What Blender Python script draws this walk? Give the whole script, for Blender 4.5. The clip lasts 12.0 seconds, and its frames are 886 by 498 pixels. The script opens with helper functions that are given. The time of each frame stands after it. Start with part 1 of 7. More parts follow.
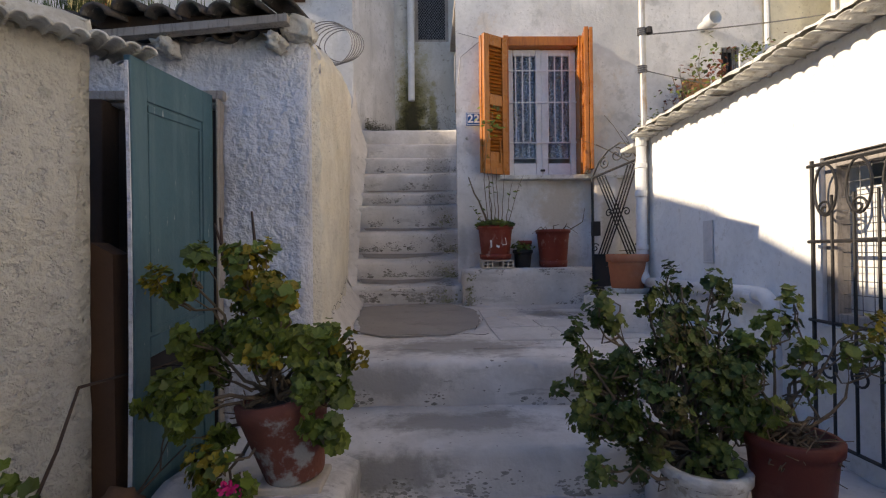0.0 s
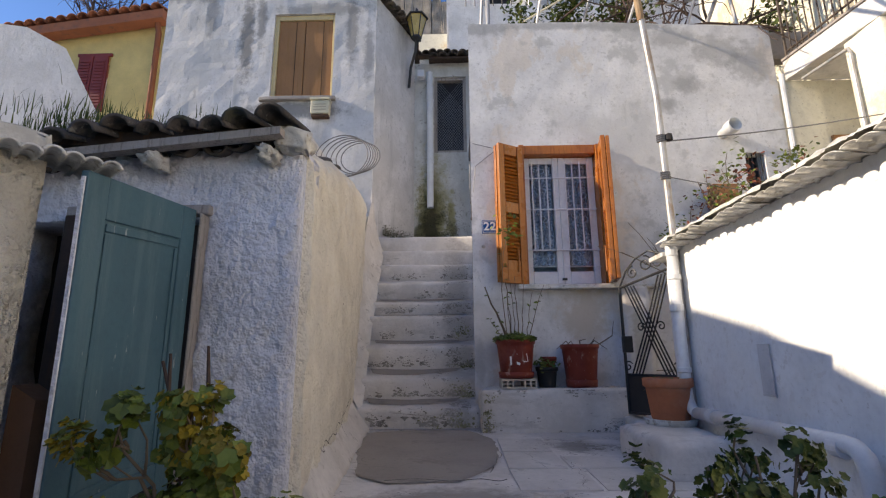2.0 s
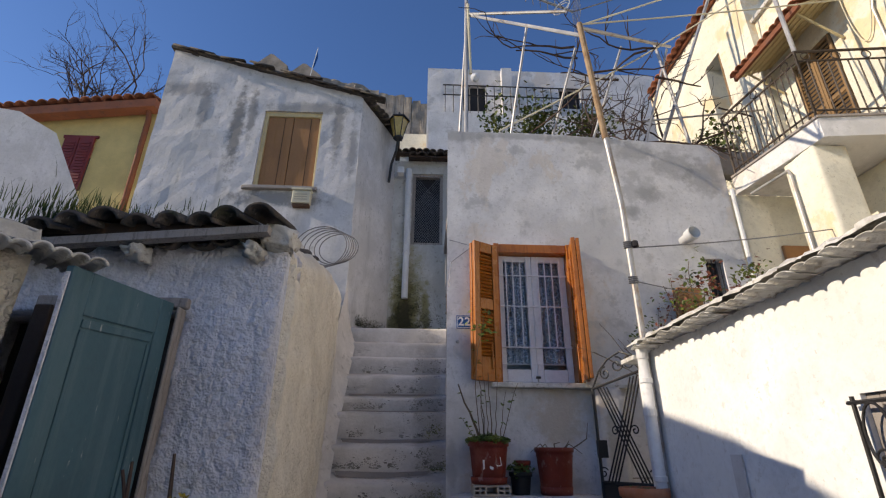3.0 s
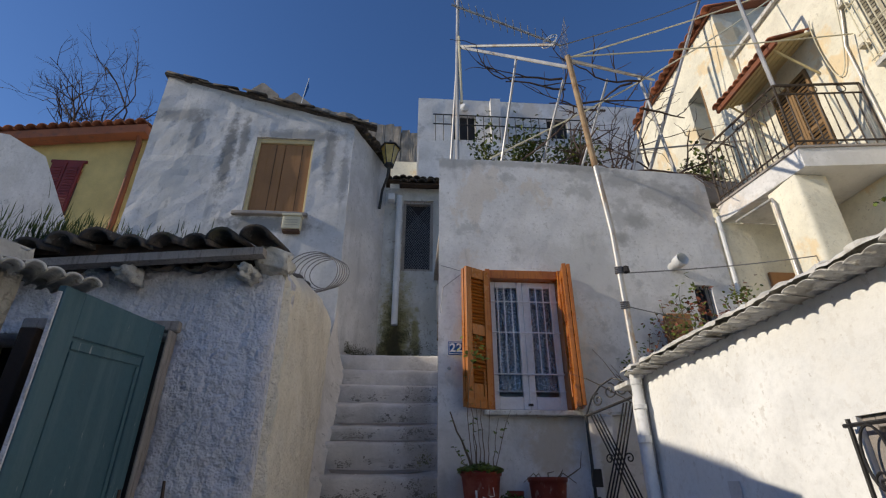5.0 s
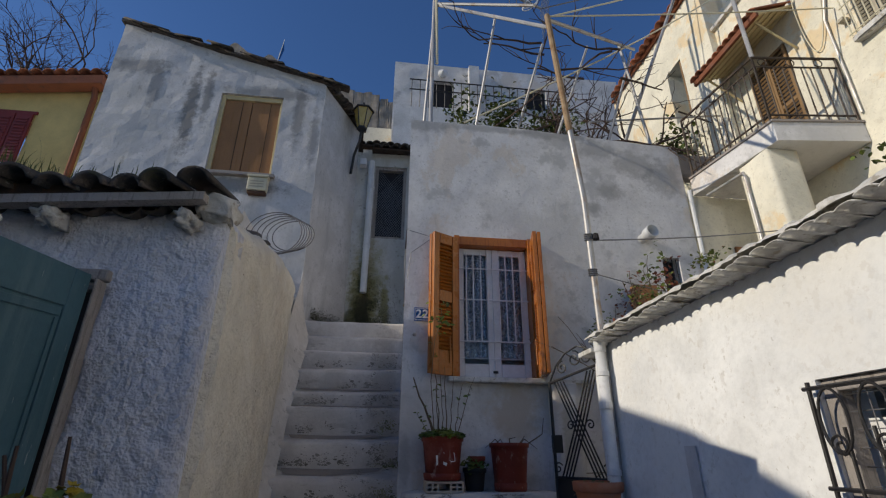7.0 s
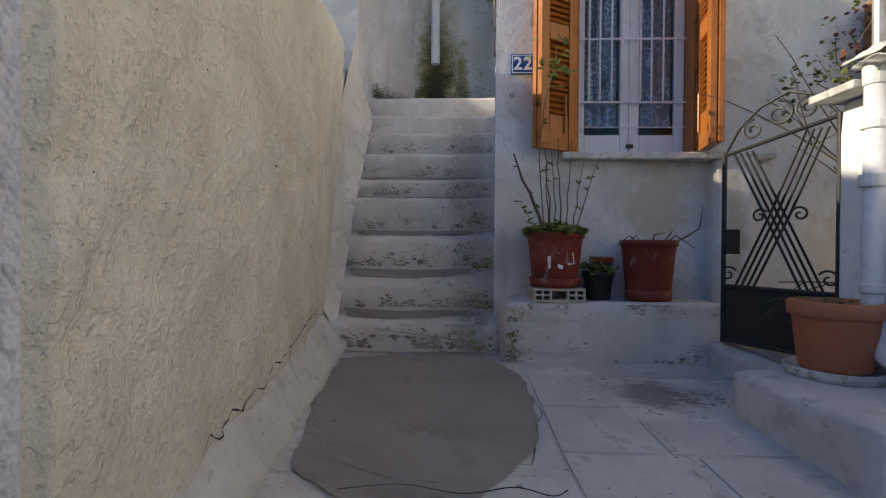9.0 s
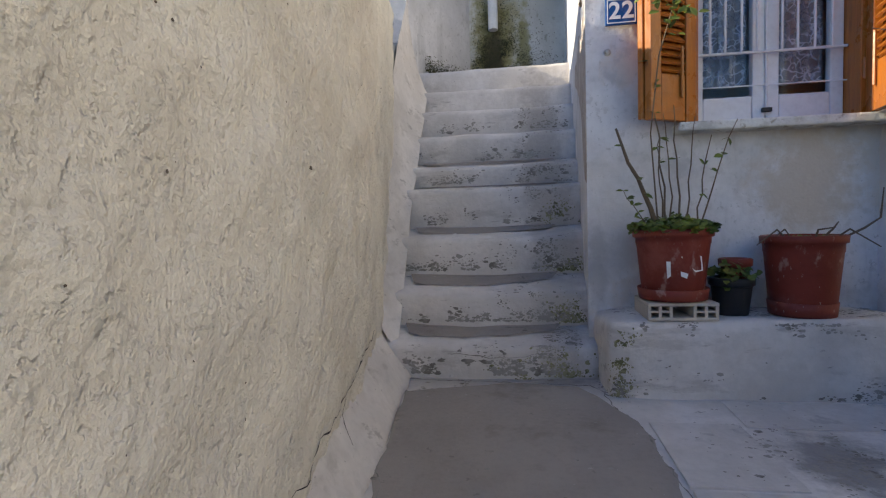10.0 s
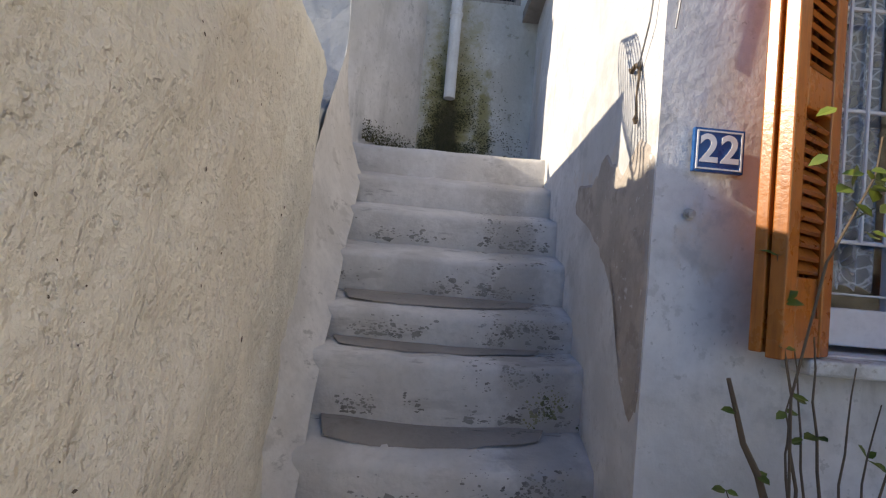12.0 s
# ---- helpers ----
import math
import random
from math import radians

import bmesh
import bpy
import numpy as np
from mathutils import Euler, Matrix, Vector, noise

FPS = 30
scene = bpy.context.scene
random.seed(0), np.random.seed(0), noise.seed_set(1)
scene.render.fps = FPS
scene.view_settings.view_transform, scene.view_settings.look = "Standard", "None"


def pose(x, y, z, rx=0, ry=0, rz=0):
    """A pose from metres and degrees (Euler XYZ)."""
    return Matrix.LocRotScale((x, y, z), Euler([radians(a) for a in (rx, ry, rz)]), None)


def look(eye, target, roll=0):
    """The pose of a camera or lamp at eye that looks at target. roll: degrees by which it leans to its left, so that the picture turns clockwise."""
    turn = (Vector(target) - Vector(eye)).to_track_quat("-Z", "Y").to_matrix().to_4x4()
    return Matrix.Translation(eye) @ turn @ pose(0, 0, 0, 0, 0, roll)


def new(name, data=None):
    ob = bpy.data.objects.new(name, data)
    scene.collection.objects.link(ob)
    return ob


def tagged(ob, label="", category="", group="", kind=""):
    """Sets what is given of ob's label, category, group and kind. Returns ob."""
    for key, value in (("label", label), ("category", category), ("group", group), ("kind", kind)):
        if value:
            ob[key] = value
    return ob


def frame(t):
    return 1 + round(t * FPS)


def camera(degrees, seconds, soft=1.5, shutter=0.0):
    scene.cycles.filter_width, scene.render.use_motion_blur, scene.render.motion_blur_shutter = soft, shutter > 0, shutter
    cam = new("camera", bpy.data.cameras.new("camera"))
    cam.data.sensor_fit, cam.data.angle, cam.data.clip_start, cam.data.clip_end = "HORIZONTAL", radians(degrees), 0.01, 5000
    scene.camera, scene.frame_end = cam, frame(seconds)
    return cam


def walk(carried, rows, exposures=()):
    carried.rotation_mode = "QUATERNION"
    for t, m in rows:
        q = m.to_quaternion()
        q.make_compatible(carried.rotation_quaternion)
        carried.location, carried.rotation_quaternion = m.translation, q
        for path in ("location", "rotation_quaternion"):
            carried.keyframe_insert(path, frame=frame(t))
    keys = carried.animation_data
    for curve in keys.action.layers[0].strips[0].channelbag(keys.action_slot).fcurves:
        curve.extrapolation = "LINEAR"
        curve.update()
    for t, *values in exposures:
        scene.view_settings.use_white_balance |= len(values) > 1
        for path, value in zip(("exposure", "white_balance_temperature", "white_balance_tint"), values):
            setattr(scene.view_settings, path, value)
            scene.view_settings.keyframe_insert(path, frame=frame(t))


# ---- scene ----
cam = camera(85.0, 12.0, soft=1.2)
# seconds, place, yaw to the left, pitch up, lean
PATH = [
    (0, -0.135, -0.041, 1.494, -1.47, 0.44, -0.64),
    (0.5, -0.058, 0.167, 1.553, 3.08, 0.41, 0.77),
    (1, -0.086, 0.222, 1.574, 3.09, -0.77, 1.10),
    (1.5, -0.085, 0.249, 1.586, 2.72, 2.20, -1.44),
    (2, -0.045, 0.237, 1.610, 1.34, 12.40, -0.41),
    (2.5, -0.058, 0.209, 1.640, -0.14, 18.60, 0.63),
    (3, -0.078, 0.175, 1.650, -2.12, 22.77, 0.52),
    (5, -0.110, 0.182, 1.631, -3.63, 26.05, 0.10),
    (5.5, 0.046, 0.296, 1.638, -6.26, 27.64, 1.71),
    (6, 0.216, 0.363, 1.678, -10.85, 29.12, 2.08),
    (6.5, 0.269, 0.328, 1.699, -13.12, 28.67, 1.98),
    (7, -0.031, 0.319, 1.610, -6.77, 22.94, 0.42),
    (7.5, -0.170, 0.328, 1.571, -1.06, 8.14, -1.83),
    (7.7, -0.159, 0.481, 1.526, -2.11, 6.47, 0.73),
    (9.3, -0.083, 1.645, 1.684, 5.06, -1.95, 0.08),
    (9.5, -0.118, 1.709, 1.701, 8.24, -2.77, 0.56),
    (10, -0.236, 2.045, 1.775, 8.26, -2.95, -1.58),
    (10.5, -0.232, 2.353, 1.995, 4.40, -0.71, 0.11),
    (11, -0.228, 2.638, 2.129, 5.05, 1.70, 0.21),
    (11.5, -0.289, 2.852, 2.264, 7.06, 4.01, 0.50),
    (12, -0.490, 3.141, 2.351, -2.07, 2.03, 4.96),
]


def eye_pose(x, y, z, yaw, pitch, roll):
    return pose(x, y, z, 0, 0, yaw) @ pose(0, 0, 0, 90 + pitch, 0, 0) @ pose(0, 0, 0, 0, 0, roll)


walk(cam, [(t, eye_pose(*row)) for t, *row in PATH],
     exposures=[(0.0, 0.88, 8600, 13), (1.5, 0.86, 8500, 13), (2.0, 0.85, 8050, 13), (2.5, 0.64, 7950, 13), (3.2, 0.30, 7750, 13), (4.8, 0.08, 7400, 10), (6.5, -0.27, 7100, 9), (7.1, -0.19, 7250, 9), (7.7, -0.02, 7750, 11), (9.3, 0.80, 7850, 8), (10.5, 1.21, 7500, 8), (11.0, 1.16, 7500, 8), (12.0, 0.82, 7550, 9)])

# ---- sky and sun ----
SUN = Vector((-1.0, -0.10, 0.46)).normalized()
world = bpy.data.worlds.new("sky")
scene.world = world
world.use_nodes = True
wn = world.node_tree.nodes
sky = wn.new("ShaderNodeTexSky")
sky.sky_type = 'NISHITA'
sky.sun_disc = False
sky.sun_elevation = math.asin(SUN.z)
sky.sun_rotation = math.atan2(SUN.x, SUN.y)
sky.air_density, sky.dust_density, sky.ozone_density = 1.0, 0.15, 5.0
wn["Background"].inputs["Strength"].default_value = 0.135
hs = wn.new("ShaderNodeHueSaturation")
hs.inputs["Saturation"].default_value = 1.14
hs.inputs["Hue"].default_value = 0.510
world.node_tree.links.new(sky.outputs[0], hs.inputs["Color"])
world.node_tree.links.new(hs.outputs[0], wn["Background"].inputs[0])
sun = new("sun", bpy.data.lights.new("sun", 'SUN'))
sun.data.energy, sun.data.angle, sun.data.color = 3.5, radians(0.5), (1.0, 0.94, 0.84)
sun.matrix_world = look(SUN * 30, (0, 0, 0))


# ---- materials ----
def material(name, base, rough=0.8, metal=0.0, spots=(), noise_scale=3.0, vary=0.10, bump=0.3, bump_scale=60.0, bump2=0.0, bump2_scale=14.0, dist=0.01, random_vary=0.0, spec=0.3, pits=0.0, pit_scale=45.0, blotches=()):
    """A surface with two scales of variation. spots: rows of (colour, scale, where it begins, where it is full, amount, stretch)."""
    m = bpy.data.materials.new(name)
    m.use_nodes = True
    nt = m.node_tree
    n, l = nt.nodes, nt.links
    b = n["Principled BSDF"]
    b.inputs["Roughness"].default_value, b.inputs["Metallic"].default_value = rough, metal
    b.inputs["Specular IOR Level"].default_value = spec
    geo = n.new("ShaderNodeTexCoord")
    pos = n.new("ShaderNodeNewGeometry").outputs["Position"]

    def tex(scale, detail=6.0, stretch=(1, 1, 1), roughness=0.6):
        mp = n.new("ShaderNodeMapping")
        mp.inputs["Scale"].default_value = stretch
        l.new(pos, mp.inputs[0])
        t = n.new("ShaderNodeTexNoise")
        t.inputs["Scale"].default_value, t.inputs["Detail"].default_value, t.inputs["Roughness"].default_value = scale, detail, roughness
        l.new(mp.outputs[0], t.inputs["Vector"])
        return t.outputs["Fac"]

    def mix(a, bcol, fac, blend='MIX'):
        mx = n.new("ShaderNodeMix")
        mx.data_type, mx.blend_type = 'RGBA', blend
        for sock, val in ((mx.inputs["A"], a), (mx.inputs["B"], bcol), (mx.inputs["Factor"], fac)):
            if hasattr(val, "is_output"):
                l.new(val, sock)
            elif isinstance(val, float):
                sock.default_value = val
            else:
                sock.default_value = (*val, 1)
        return mx.outputs["Result"]

    def ramp(fac, lo, hi, a=0.0, z=1.0):
        r = n.new("ShaderNodeMapRange")
        r.interpolation_type = 'SMOOTHSTEP'
        for k, val in (("From Min", lo), ("From Max", hi), ("To Min", a), ("To Max", z)):
            r.inputs[k].default_value = val
        l.new(fac, r.inputs["Value"])
        return r.outputs["Result"]

    col = mix(tuple(c * (1 - vary) for c in base), tuple(min(1, c * (1 + vary)) for c in base), ramp(tex(noise_scale), 0.3, 0.7))
    col = mix(tuple(0.0 for c in base), col, ramp(tex(bump_scale * 0.7, 3.0), 0.2, 0.6, 0.9, 1.0))
    if random_vary:
        info = n.new("ShaderNodeObjectInfo").outputs["Random"]
        island = n.new("ShaderNodeNewGeometry").outputs["Random Per Island"]
        add = n.new("ShaderNodeMath")
        add.operation = 'ADD'
        l.new(info, add.inputs[0])
        l.new(island, add.inputs[1])
        fr = n.new("ShaderNodeMath")
        fr.operation = 'FRACT'
        l.new(add.outputs[0], fr.inputs[0])
        col = mix((0, 0, 0), col, ramp(fr.outputs[0], 0, 1, 1 - random_vary, 1.0))
    for colour, scale, lo, hi, amount, stretch in spots:
        col = mix(col, colour, ramp(tex(scale, 8.0, stretch, 0.65), lo, hi, 0.0, amount))
    for colour, place, stretch, radius, amount in blotches:
        # a soft stain of its own shape round one place on the wall
        mp = n.new("ShaderNodeMapping")
        mp.vector_type = 'TEXTURE'
        mp.inputs["Location"].default_value, mp.inputs["Scale"].default_value = place, stretch
        l.new(pos, mp.inputs[0])
        ln = n.new("ShaderNodeVectorMath")
        ln.operation = 'LENGTH'
        l.new(mp.outputs[0], ln.inputs[0])
        ad = n.new("ShaderNodeMath")
        ad.operation = 'MULTIPLY_ADD'
        l.new(tex(9.0, 6.0, ONE, 0.7), ad.inputs[0])
        ad.inputs[1].default_value = 1.6 * radius
        l.new(ln.outputs["Value"], ad.inputs[2])
        col = mix(col, colour, ramp(ad.outputs[0], 1.15 * radius, 1.75 * radius, amount, 0.0))
    l.new(col, b.inputs["Base Color"])
    r = ramp(tex(noise_scale * 2), 0.3, 0.7, max(0.05, rough - 0.1), min(1, rough + 0.1))
    l.new(r, b.inputs["Roughness"])
    if bump:
        bp = n.new("ShaderNodeBump")
        bp.inputs["Strength"].default_value, bp.inputs["Distance"].default_value = bump, dist
        h = tex(bump_scale, 4.0)
        if bump2:
            ad = n.new("ShaderNodeMath")
            ad.operation = 'MULTIPLY_ADD'
            l.new(tex(bump2_scale, 3.0), ad.inputs[0])
            ad.inputs[1].default_value = bump2
            l.new(h, ad.inputs[2])
            h = ad.outputs[0]
        if pits:
            dp_ = n.new("ShaderNodeMath")
            dp_.operation = 'MULTIPLY_ADD'
            l.new(ramp(tex(pit_scale, 3.0), 0.56, 0.68), dp_.inputs[0])
            dp_.inputs[1].default_value = -pits
            l.new(h, dp_.inputs[2])
            h = dp_.outputs[0]
        l.new(h, bp.inputs["Height"])
        l.new(bp.outputs[0], b.inputs["Normal"])
    return m


GREY = (0.30, 0.30, 0.30)
DARK = (0.10, 0.10, 0.09)
MOSS = (0.12, 0.13, 0.05)
ONE = (1, 1, 1)
DRIP = (4, 4, 0.35)
TAN = (0.53, 0.46, 0.38)
STAINS = [(TAN, (1.08, 4.4, 1.92), (1, 1, 1.2), 0.30, 0.85), (GREY, (0.95, 4.4, 1.42), (2.6, 1, 0.8), 0.16, 0.5), (GREY, (0.16, 4.4, 1.55), (0.5, 1, 2.2), 0.14, 0.5), ((0.62, 0.55, 0.47), (1.38, 4.4, 2.05), (0.5, 1, 1.6), 0.25, 0.7), ((0.40, 0.36, 0.24), (1.48, 4.35, 1.75), (0.3, 1, 1.8), 0.25, 0.5)]
STAINS += [((0.30, 0.295, 0.29), (x, 4.45, z), (w, 1, h), 0.26, 0.6) for x, z, w, h in ((0.30, 4.74, 1.6, 0.4), (0.9, 4.76, 2.4, 0.25), (1.6, 4.74, 2.2, 0.3), (2.1, 4.60, 1.2, 0.7), (2.5, 4.45, 1.3, 0.9), (2.2, 4.1, 0.8, 0.5), (2.8, 4.3, 1.0, 1.2), (1.95, 3.9, 0.5, 0.3))]
M_FACADE = material("white_limewash", (0.69, 0.68, 0.68), 0.9, spots=[((0.52, 0.51, 0.50), 16, 0.56, 0.63, 0.55, ONE), ((0.40, 0.39, 0.38), 34, 0.62, 0.66, 0.6, ONE), ((0.56, 0.55, 0.54), 1.3, 0.46, 0.58, 0.7, ONE), ((0.62, 0.54, 0.46), 1.1, 0.56, 0.60, 0.55, (1, 1, 0.7)), ((0.44, 0.44, 0.44), 2.6, 0.56, 0.63, 0.6, ONE), (GREY, 2.4, 0.58, 0.72, 0.40, (3, 3, 0.5))], bump=0.25, bump_scale=40, bump2=1.5, bump2_scale=6, dist=0.012, blotches=STAINS)
STREAKS = [((0.22, 0.215, 0.21), (x, 6.43, z), (w, 0.6, h), 0.42, min(0.95, 1.5 * a)) for x, z, w, h, a in ((-3.05, 6.2, 0.35, 2.6, 0.65), (-2.85, 6.5, 0.25, 1.6, 0.55), (-3.6, 6.6, 0.3, 1.4, 0.4), (-2.25, 5.02, 2.4, 0.45, 0.55), (-1.5, 6.3, 0.3, 2.0, 0.5), (-1.25, 5.9, 0.25, 1.6, 0.4), (-2.6, 4.9, 0.3, 1.2, 0.4), (-3.9, 6.95, 1.6, 0.5, 0.45), (-1.9, 6.65, 2.4, 0.35, 0.4))]
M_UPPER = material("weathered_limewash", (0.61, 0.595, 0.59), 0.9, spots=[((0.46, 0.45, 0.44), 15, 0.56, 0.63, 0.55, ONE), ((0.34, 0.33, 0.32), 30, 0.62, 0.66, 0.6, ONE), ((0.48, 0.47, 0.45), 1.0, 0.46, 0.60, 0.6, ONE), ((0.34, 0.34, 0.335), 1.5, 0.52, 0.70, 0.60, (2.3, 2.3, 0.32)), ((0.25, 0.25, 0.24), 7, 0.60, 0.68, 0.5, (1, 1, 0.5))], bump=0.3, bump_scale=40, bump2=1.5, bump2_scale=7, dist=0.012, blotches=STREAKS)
M_SHED = material("lumpy_whitewash", (0.66, 0.66, 0.70), 0.9, spots=[((0.52, 0.51, 0.51), 22, 0.55, 0.64, 0.6, ONE), ((0.45, 0.42, 0.38), 5, 0.60, 0.75, 0.4, ONE)], bump=0.7, bump_scale=30, bump2=2.0, bump2_scale=15, dist=0.02)
M_CREAM = material("cream_roughcast", (0.75, 0.70, 0.605), 0.92, spots=[((0.66, 0.60, 0.50), 1.6, 0.46, 0.64, 0.6, ONE), ((0.80, 0.76, 0.68), 3.5, 0.52, 0.66, 0.5, ONE), ((0.58, 0.52, 0.44), 30, 0.57, 0.68, 0.25, ONE), ((0.24, 0.20, 0.15), 34, 0.69, 0.72, 0.6, ONE)], bump=0.75, bump_scale=62, bump2=1.6, bump2_scale=24, dist=0.0135, pits=0.35, pit_scale=42)
M_LEFT = material("pale_roughcast", (0.60, 0.56, 0.48), 0.92, spots=[((0.44, 0.41, 0.35), 3, 0.5, 0.62, 0.6, ONE), ((0.32, 0.31, 0.25), 9, 0.60, 0.68, 0.45, ONE)], bump=0.8, bump_scale=55, bump2=1.6, bump2_scale=24, dist=0.02, pits=0.5, pit_scale=34)
M_RIGHT = material("bright_whitewash", (0.79, 0.80, 0.80), 0.9, spots=[((0.66, 0.65, 0.63), 20, 0.57, 0.63, 0.6, ONE), ((0.50, 0.48, 0.45), 42, 0.64, 0.67, 0.6, ONE), ((0.70, 0.69, 0.66), 1.5, 0.50, 0.62, 0.5, ONE), ((0.55, 0.53, 0.50), 12, 0.63, 0.68, 0.5, ONE)], bump=0.25, bump_scale=45, bump2=1.5, bump2_scale=9, dist=0.008)
M_OCHRE = material("peeling_cream_render", (0.74, 0.70, 0.58), 0.9, spots=[((0.60, 0.55, 0.44), 14, 0.56, 0.63, 0.6, ONE), ((0.40, 0.37, 0.31), 30, 0.63, 0.66, 0.6, ONE), ((0.72, 0.52, 0.27), 1.2, 0.56, 0.62, 0.6, ONE), ((0.45, 0.43, 0.38), 2.5, 0.62, 0.72, 0.5, ONE)], bump=0.3, bump_scale=40, bump2=1.5, bump2_scale=6)
M_STEP = material("worn_whitewashed_step", (0.655, 0.62, 0.59), 0.88, spots=[((0.50, 0.465, 0.43), 1.7, 0.47, 0.60, 0.6, ONE), ((0.42, 0.39, 0.36), 5.0, 0.56, 0.66, 0.55, (0.45, 1, 1.8)), ((0.28, 0.26, 0.235), 6.0, 0.61, 0.67, 0.55, (0.45, 1, 2.2)), ((0.16, 0.15, 0.14), 27.0, 0.65, 0.71, 0.6, (0.6, 1, 1.4))], bump=0.35, bump_scale=45, bump2=1.5, bump2_scale=10, blotches=[((0.30, 0.27, 0.245), (-0.02, 2.47, 1.0), (0.62, 0.27, 9.0), 1.0, 0.85), ((0.27, 0.245, 0.225), (0.0, 1.95, 0.8), (0.52, 0.17, 9.0), 1.0, 0.8), ((0.36, 0.33, 0.30), (-0.02, 5.2, 2.1), (0.20, 3.0, 2.4), 1.0, 0.6), ((0.20, 0.195, 0.195), (0.74, 3.62, 1.04), (0.22, 0.26, 1.0), 1.0, 0.75), ((0.30, 0.28, 0.26), (-0.35, 2.03, 0.92), (0.42, 0.5, 0.12), 1.0, 0.7), ((0.34, 0.32, 0.30), (0.62, 2.0, 0.90), (0.5, 0.5, 0.14), 1.0, 0.5), ((0.24, 0.225, 0.21), (-0.32, 1.70, 0.70), (0.35, 0.4, 0.10), 1.0, 0.8)])
M_CEMENT = material("worn_cement", (0.32, 0.285, 0.26), 0.85, spots=[((0.34, 0.305, 0.275), 2.6, 0.46, 0.66, 0.6, ONE), ((0.20, 0.175, 0.155), 3.4, 0.54, 0.68, 0.6, ONE), ((0.15, 0.13, 0.12), 14, 0.64, 0.70, 0.5, ONE), ((0.48, 0.45, 0.42), 30, 0.67, 0.70, 0.6, ONE)], bump=0.2, bump_scale=70)
M_LANDING = material("white_flagstone", (0.60, 0.565, 0.535), 0.85, spots=[((0.46, 0.43, 0.40), 1.8, 0.46, 0.60, 0.6, ONE), ((0.30, 0.285, 0.27), 6.0, 0.60, 0.68, 0.5, ONE)], bump=0.25, bump_scale=50, blotches=[((0.20, 0.195, 0.195), (0.74, 3.62, 1.04), (0.22, 0.26, 1.0), 1.0, 0.75)])
M_BACK = material("mossy_back_wall", (0.55, 0.55, 0.53), 0.92, spots=[((0.42, 0.41, 0.38), 2.2, 0.42, 0.62, 0.7, (1.6, 1.6, 0.7)), ((0.20, 0.19, 0.15), 9, 0.60, 0.66, 0.5, ONE)], bump=0.4, bump_scale=40, bump2=1.5, bump2_scale=12, blotches=[((0.33, 0.30, 0.17), (-0.36, 7.42, 3.75), (0.40, 1.0, 1.5), 1.0, 0.75), ((0.20, 0.185, 0.07), (-0.40, 7.42, 3.55), (0.30, 1.0, 1.0), 1.0, 0.85), ((0.07, 0.062, 0.04), (-0.40, 7.42, 3.42), (0.16, 1.0, 0.75), 1.0, 0.95), ((0.24, 0.22, 0.09), (-0.08, 7.42, 3.62), (0.10, 1.0, 0.55), 1.0, 0.8), ((0.24, 0.22, 0.09), (-1.0, 6.75, 3.24), (0.5, 0.6, 0.30), 1.0, 0.8)])
M_MOSS = material("moss", (0.065, 0.065, 0.03), 0.95, spots=[((0.05, 0.05, 0.03), 30, 0.45, 0.6, 0.8, ONE)], bump=0.8, bump_scale=90)
M_YELLOW = material("yellow_render", (0.62, 0.48, 0.20), 0.9, bump=0.2)
M_TILE = material("old_roof_tile", (0.15, 0.12, 0.10), 0.92, spots=[((0.065, 0.06, 0.055), 7, 0.42, 0.6, 0.9, ONE), ((0.30, 0.29, 0.26), 19, 0.60, 0.68, 0.55, ONE), ((0.12, 0.115, 0.05), 4, 0.58, 0.70, 0.5, ONE)], bump=0.8, bump_scale=50, random_vary=0.5)
M_TILERED = material("red_roof_tile", (0.36, 0.13, 0.07), 0.85, spots=[((0.16, 0.09, 0.07), 8, 0.5, 0.7, 0.7, ONE)], bump=0.4, bump_scale=50, random_vary=0.4)
M_COPING = material("whitewashed_coping", (0.62, 0.61, 0.58), 0.9, spots=[((0.42, 0.40, 0.36), 8, 0.46, 0.58, 0.8, ONE), ((0.26, 0.22, 0.16), 18, 0.56, 0.64, 0.7, ONE)], bump=0.6, bump_scale=40, bump2=1.5, bump2_scale=16)
M_BLUE = material("faded_blue_paint", (0.050, 0.120, 0.155), 0.55, spots=[((0.085, 0.16, 0.19), 2.5, 0.48, 0.62, 0.6, (6, 6, 0.5)), ((0.36, 0.39, 0.39), 24, 0.655, 0.675, 0.8, (2, 2, 0.35))], bump=0.15, bump_scale=60, spec=0.4)
M_GREYWOOD = material("weathered_grey_wood", (0.33, 0.30, 0.28), 0.85, spots=[((0.16, 0.14, 0.13), 12, 0.5, 0.65, 0.7, (6, 6, 0.6))], bump=0.5, bump_scale=60)
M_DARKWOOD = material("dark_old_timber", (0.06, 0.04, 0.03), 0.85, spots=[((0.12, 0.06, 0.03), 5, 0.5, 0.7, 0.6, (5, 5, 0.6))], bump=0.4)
M_BROWNPOST = material("brown_timber", (0.12, 0.065, 0.04), 0.8, bump=0.4, bump_scale=50)
M_ORANGE = material("varnished_orange_wood", (0.42, 0.135, 0.022), 0.32, spots=[((0.26, 0.075, 0.014), 9, 0.45, 0.7, 0.8, (7, 7, 0.5))], bump=0.1, bump_scale=60, spec=0.5)
M_PLY = material("brown_board_shutter", (0.33, 0.165, 0.075), 0.75, spots=[((0.28, 0.14, 0.05), 6, 0.5, 0.7, 0.7, (6, 6, 0.4))], bump=0.15)
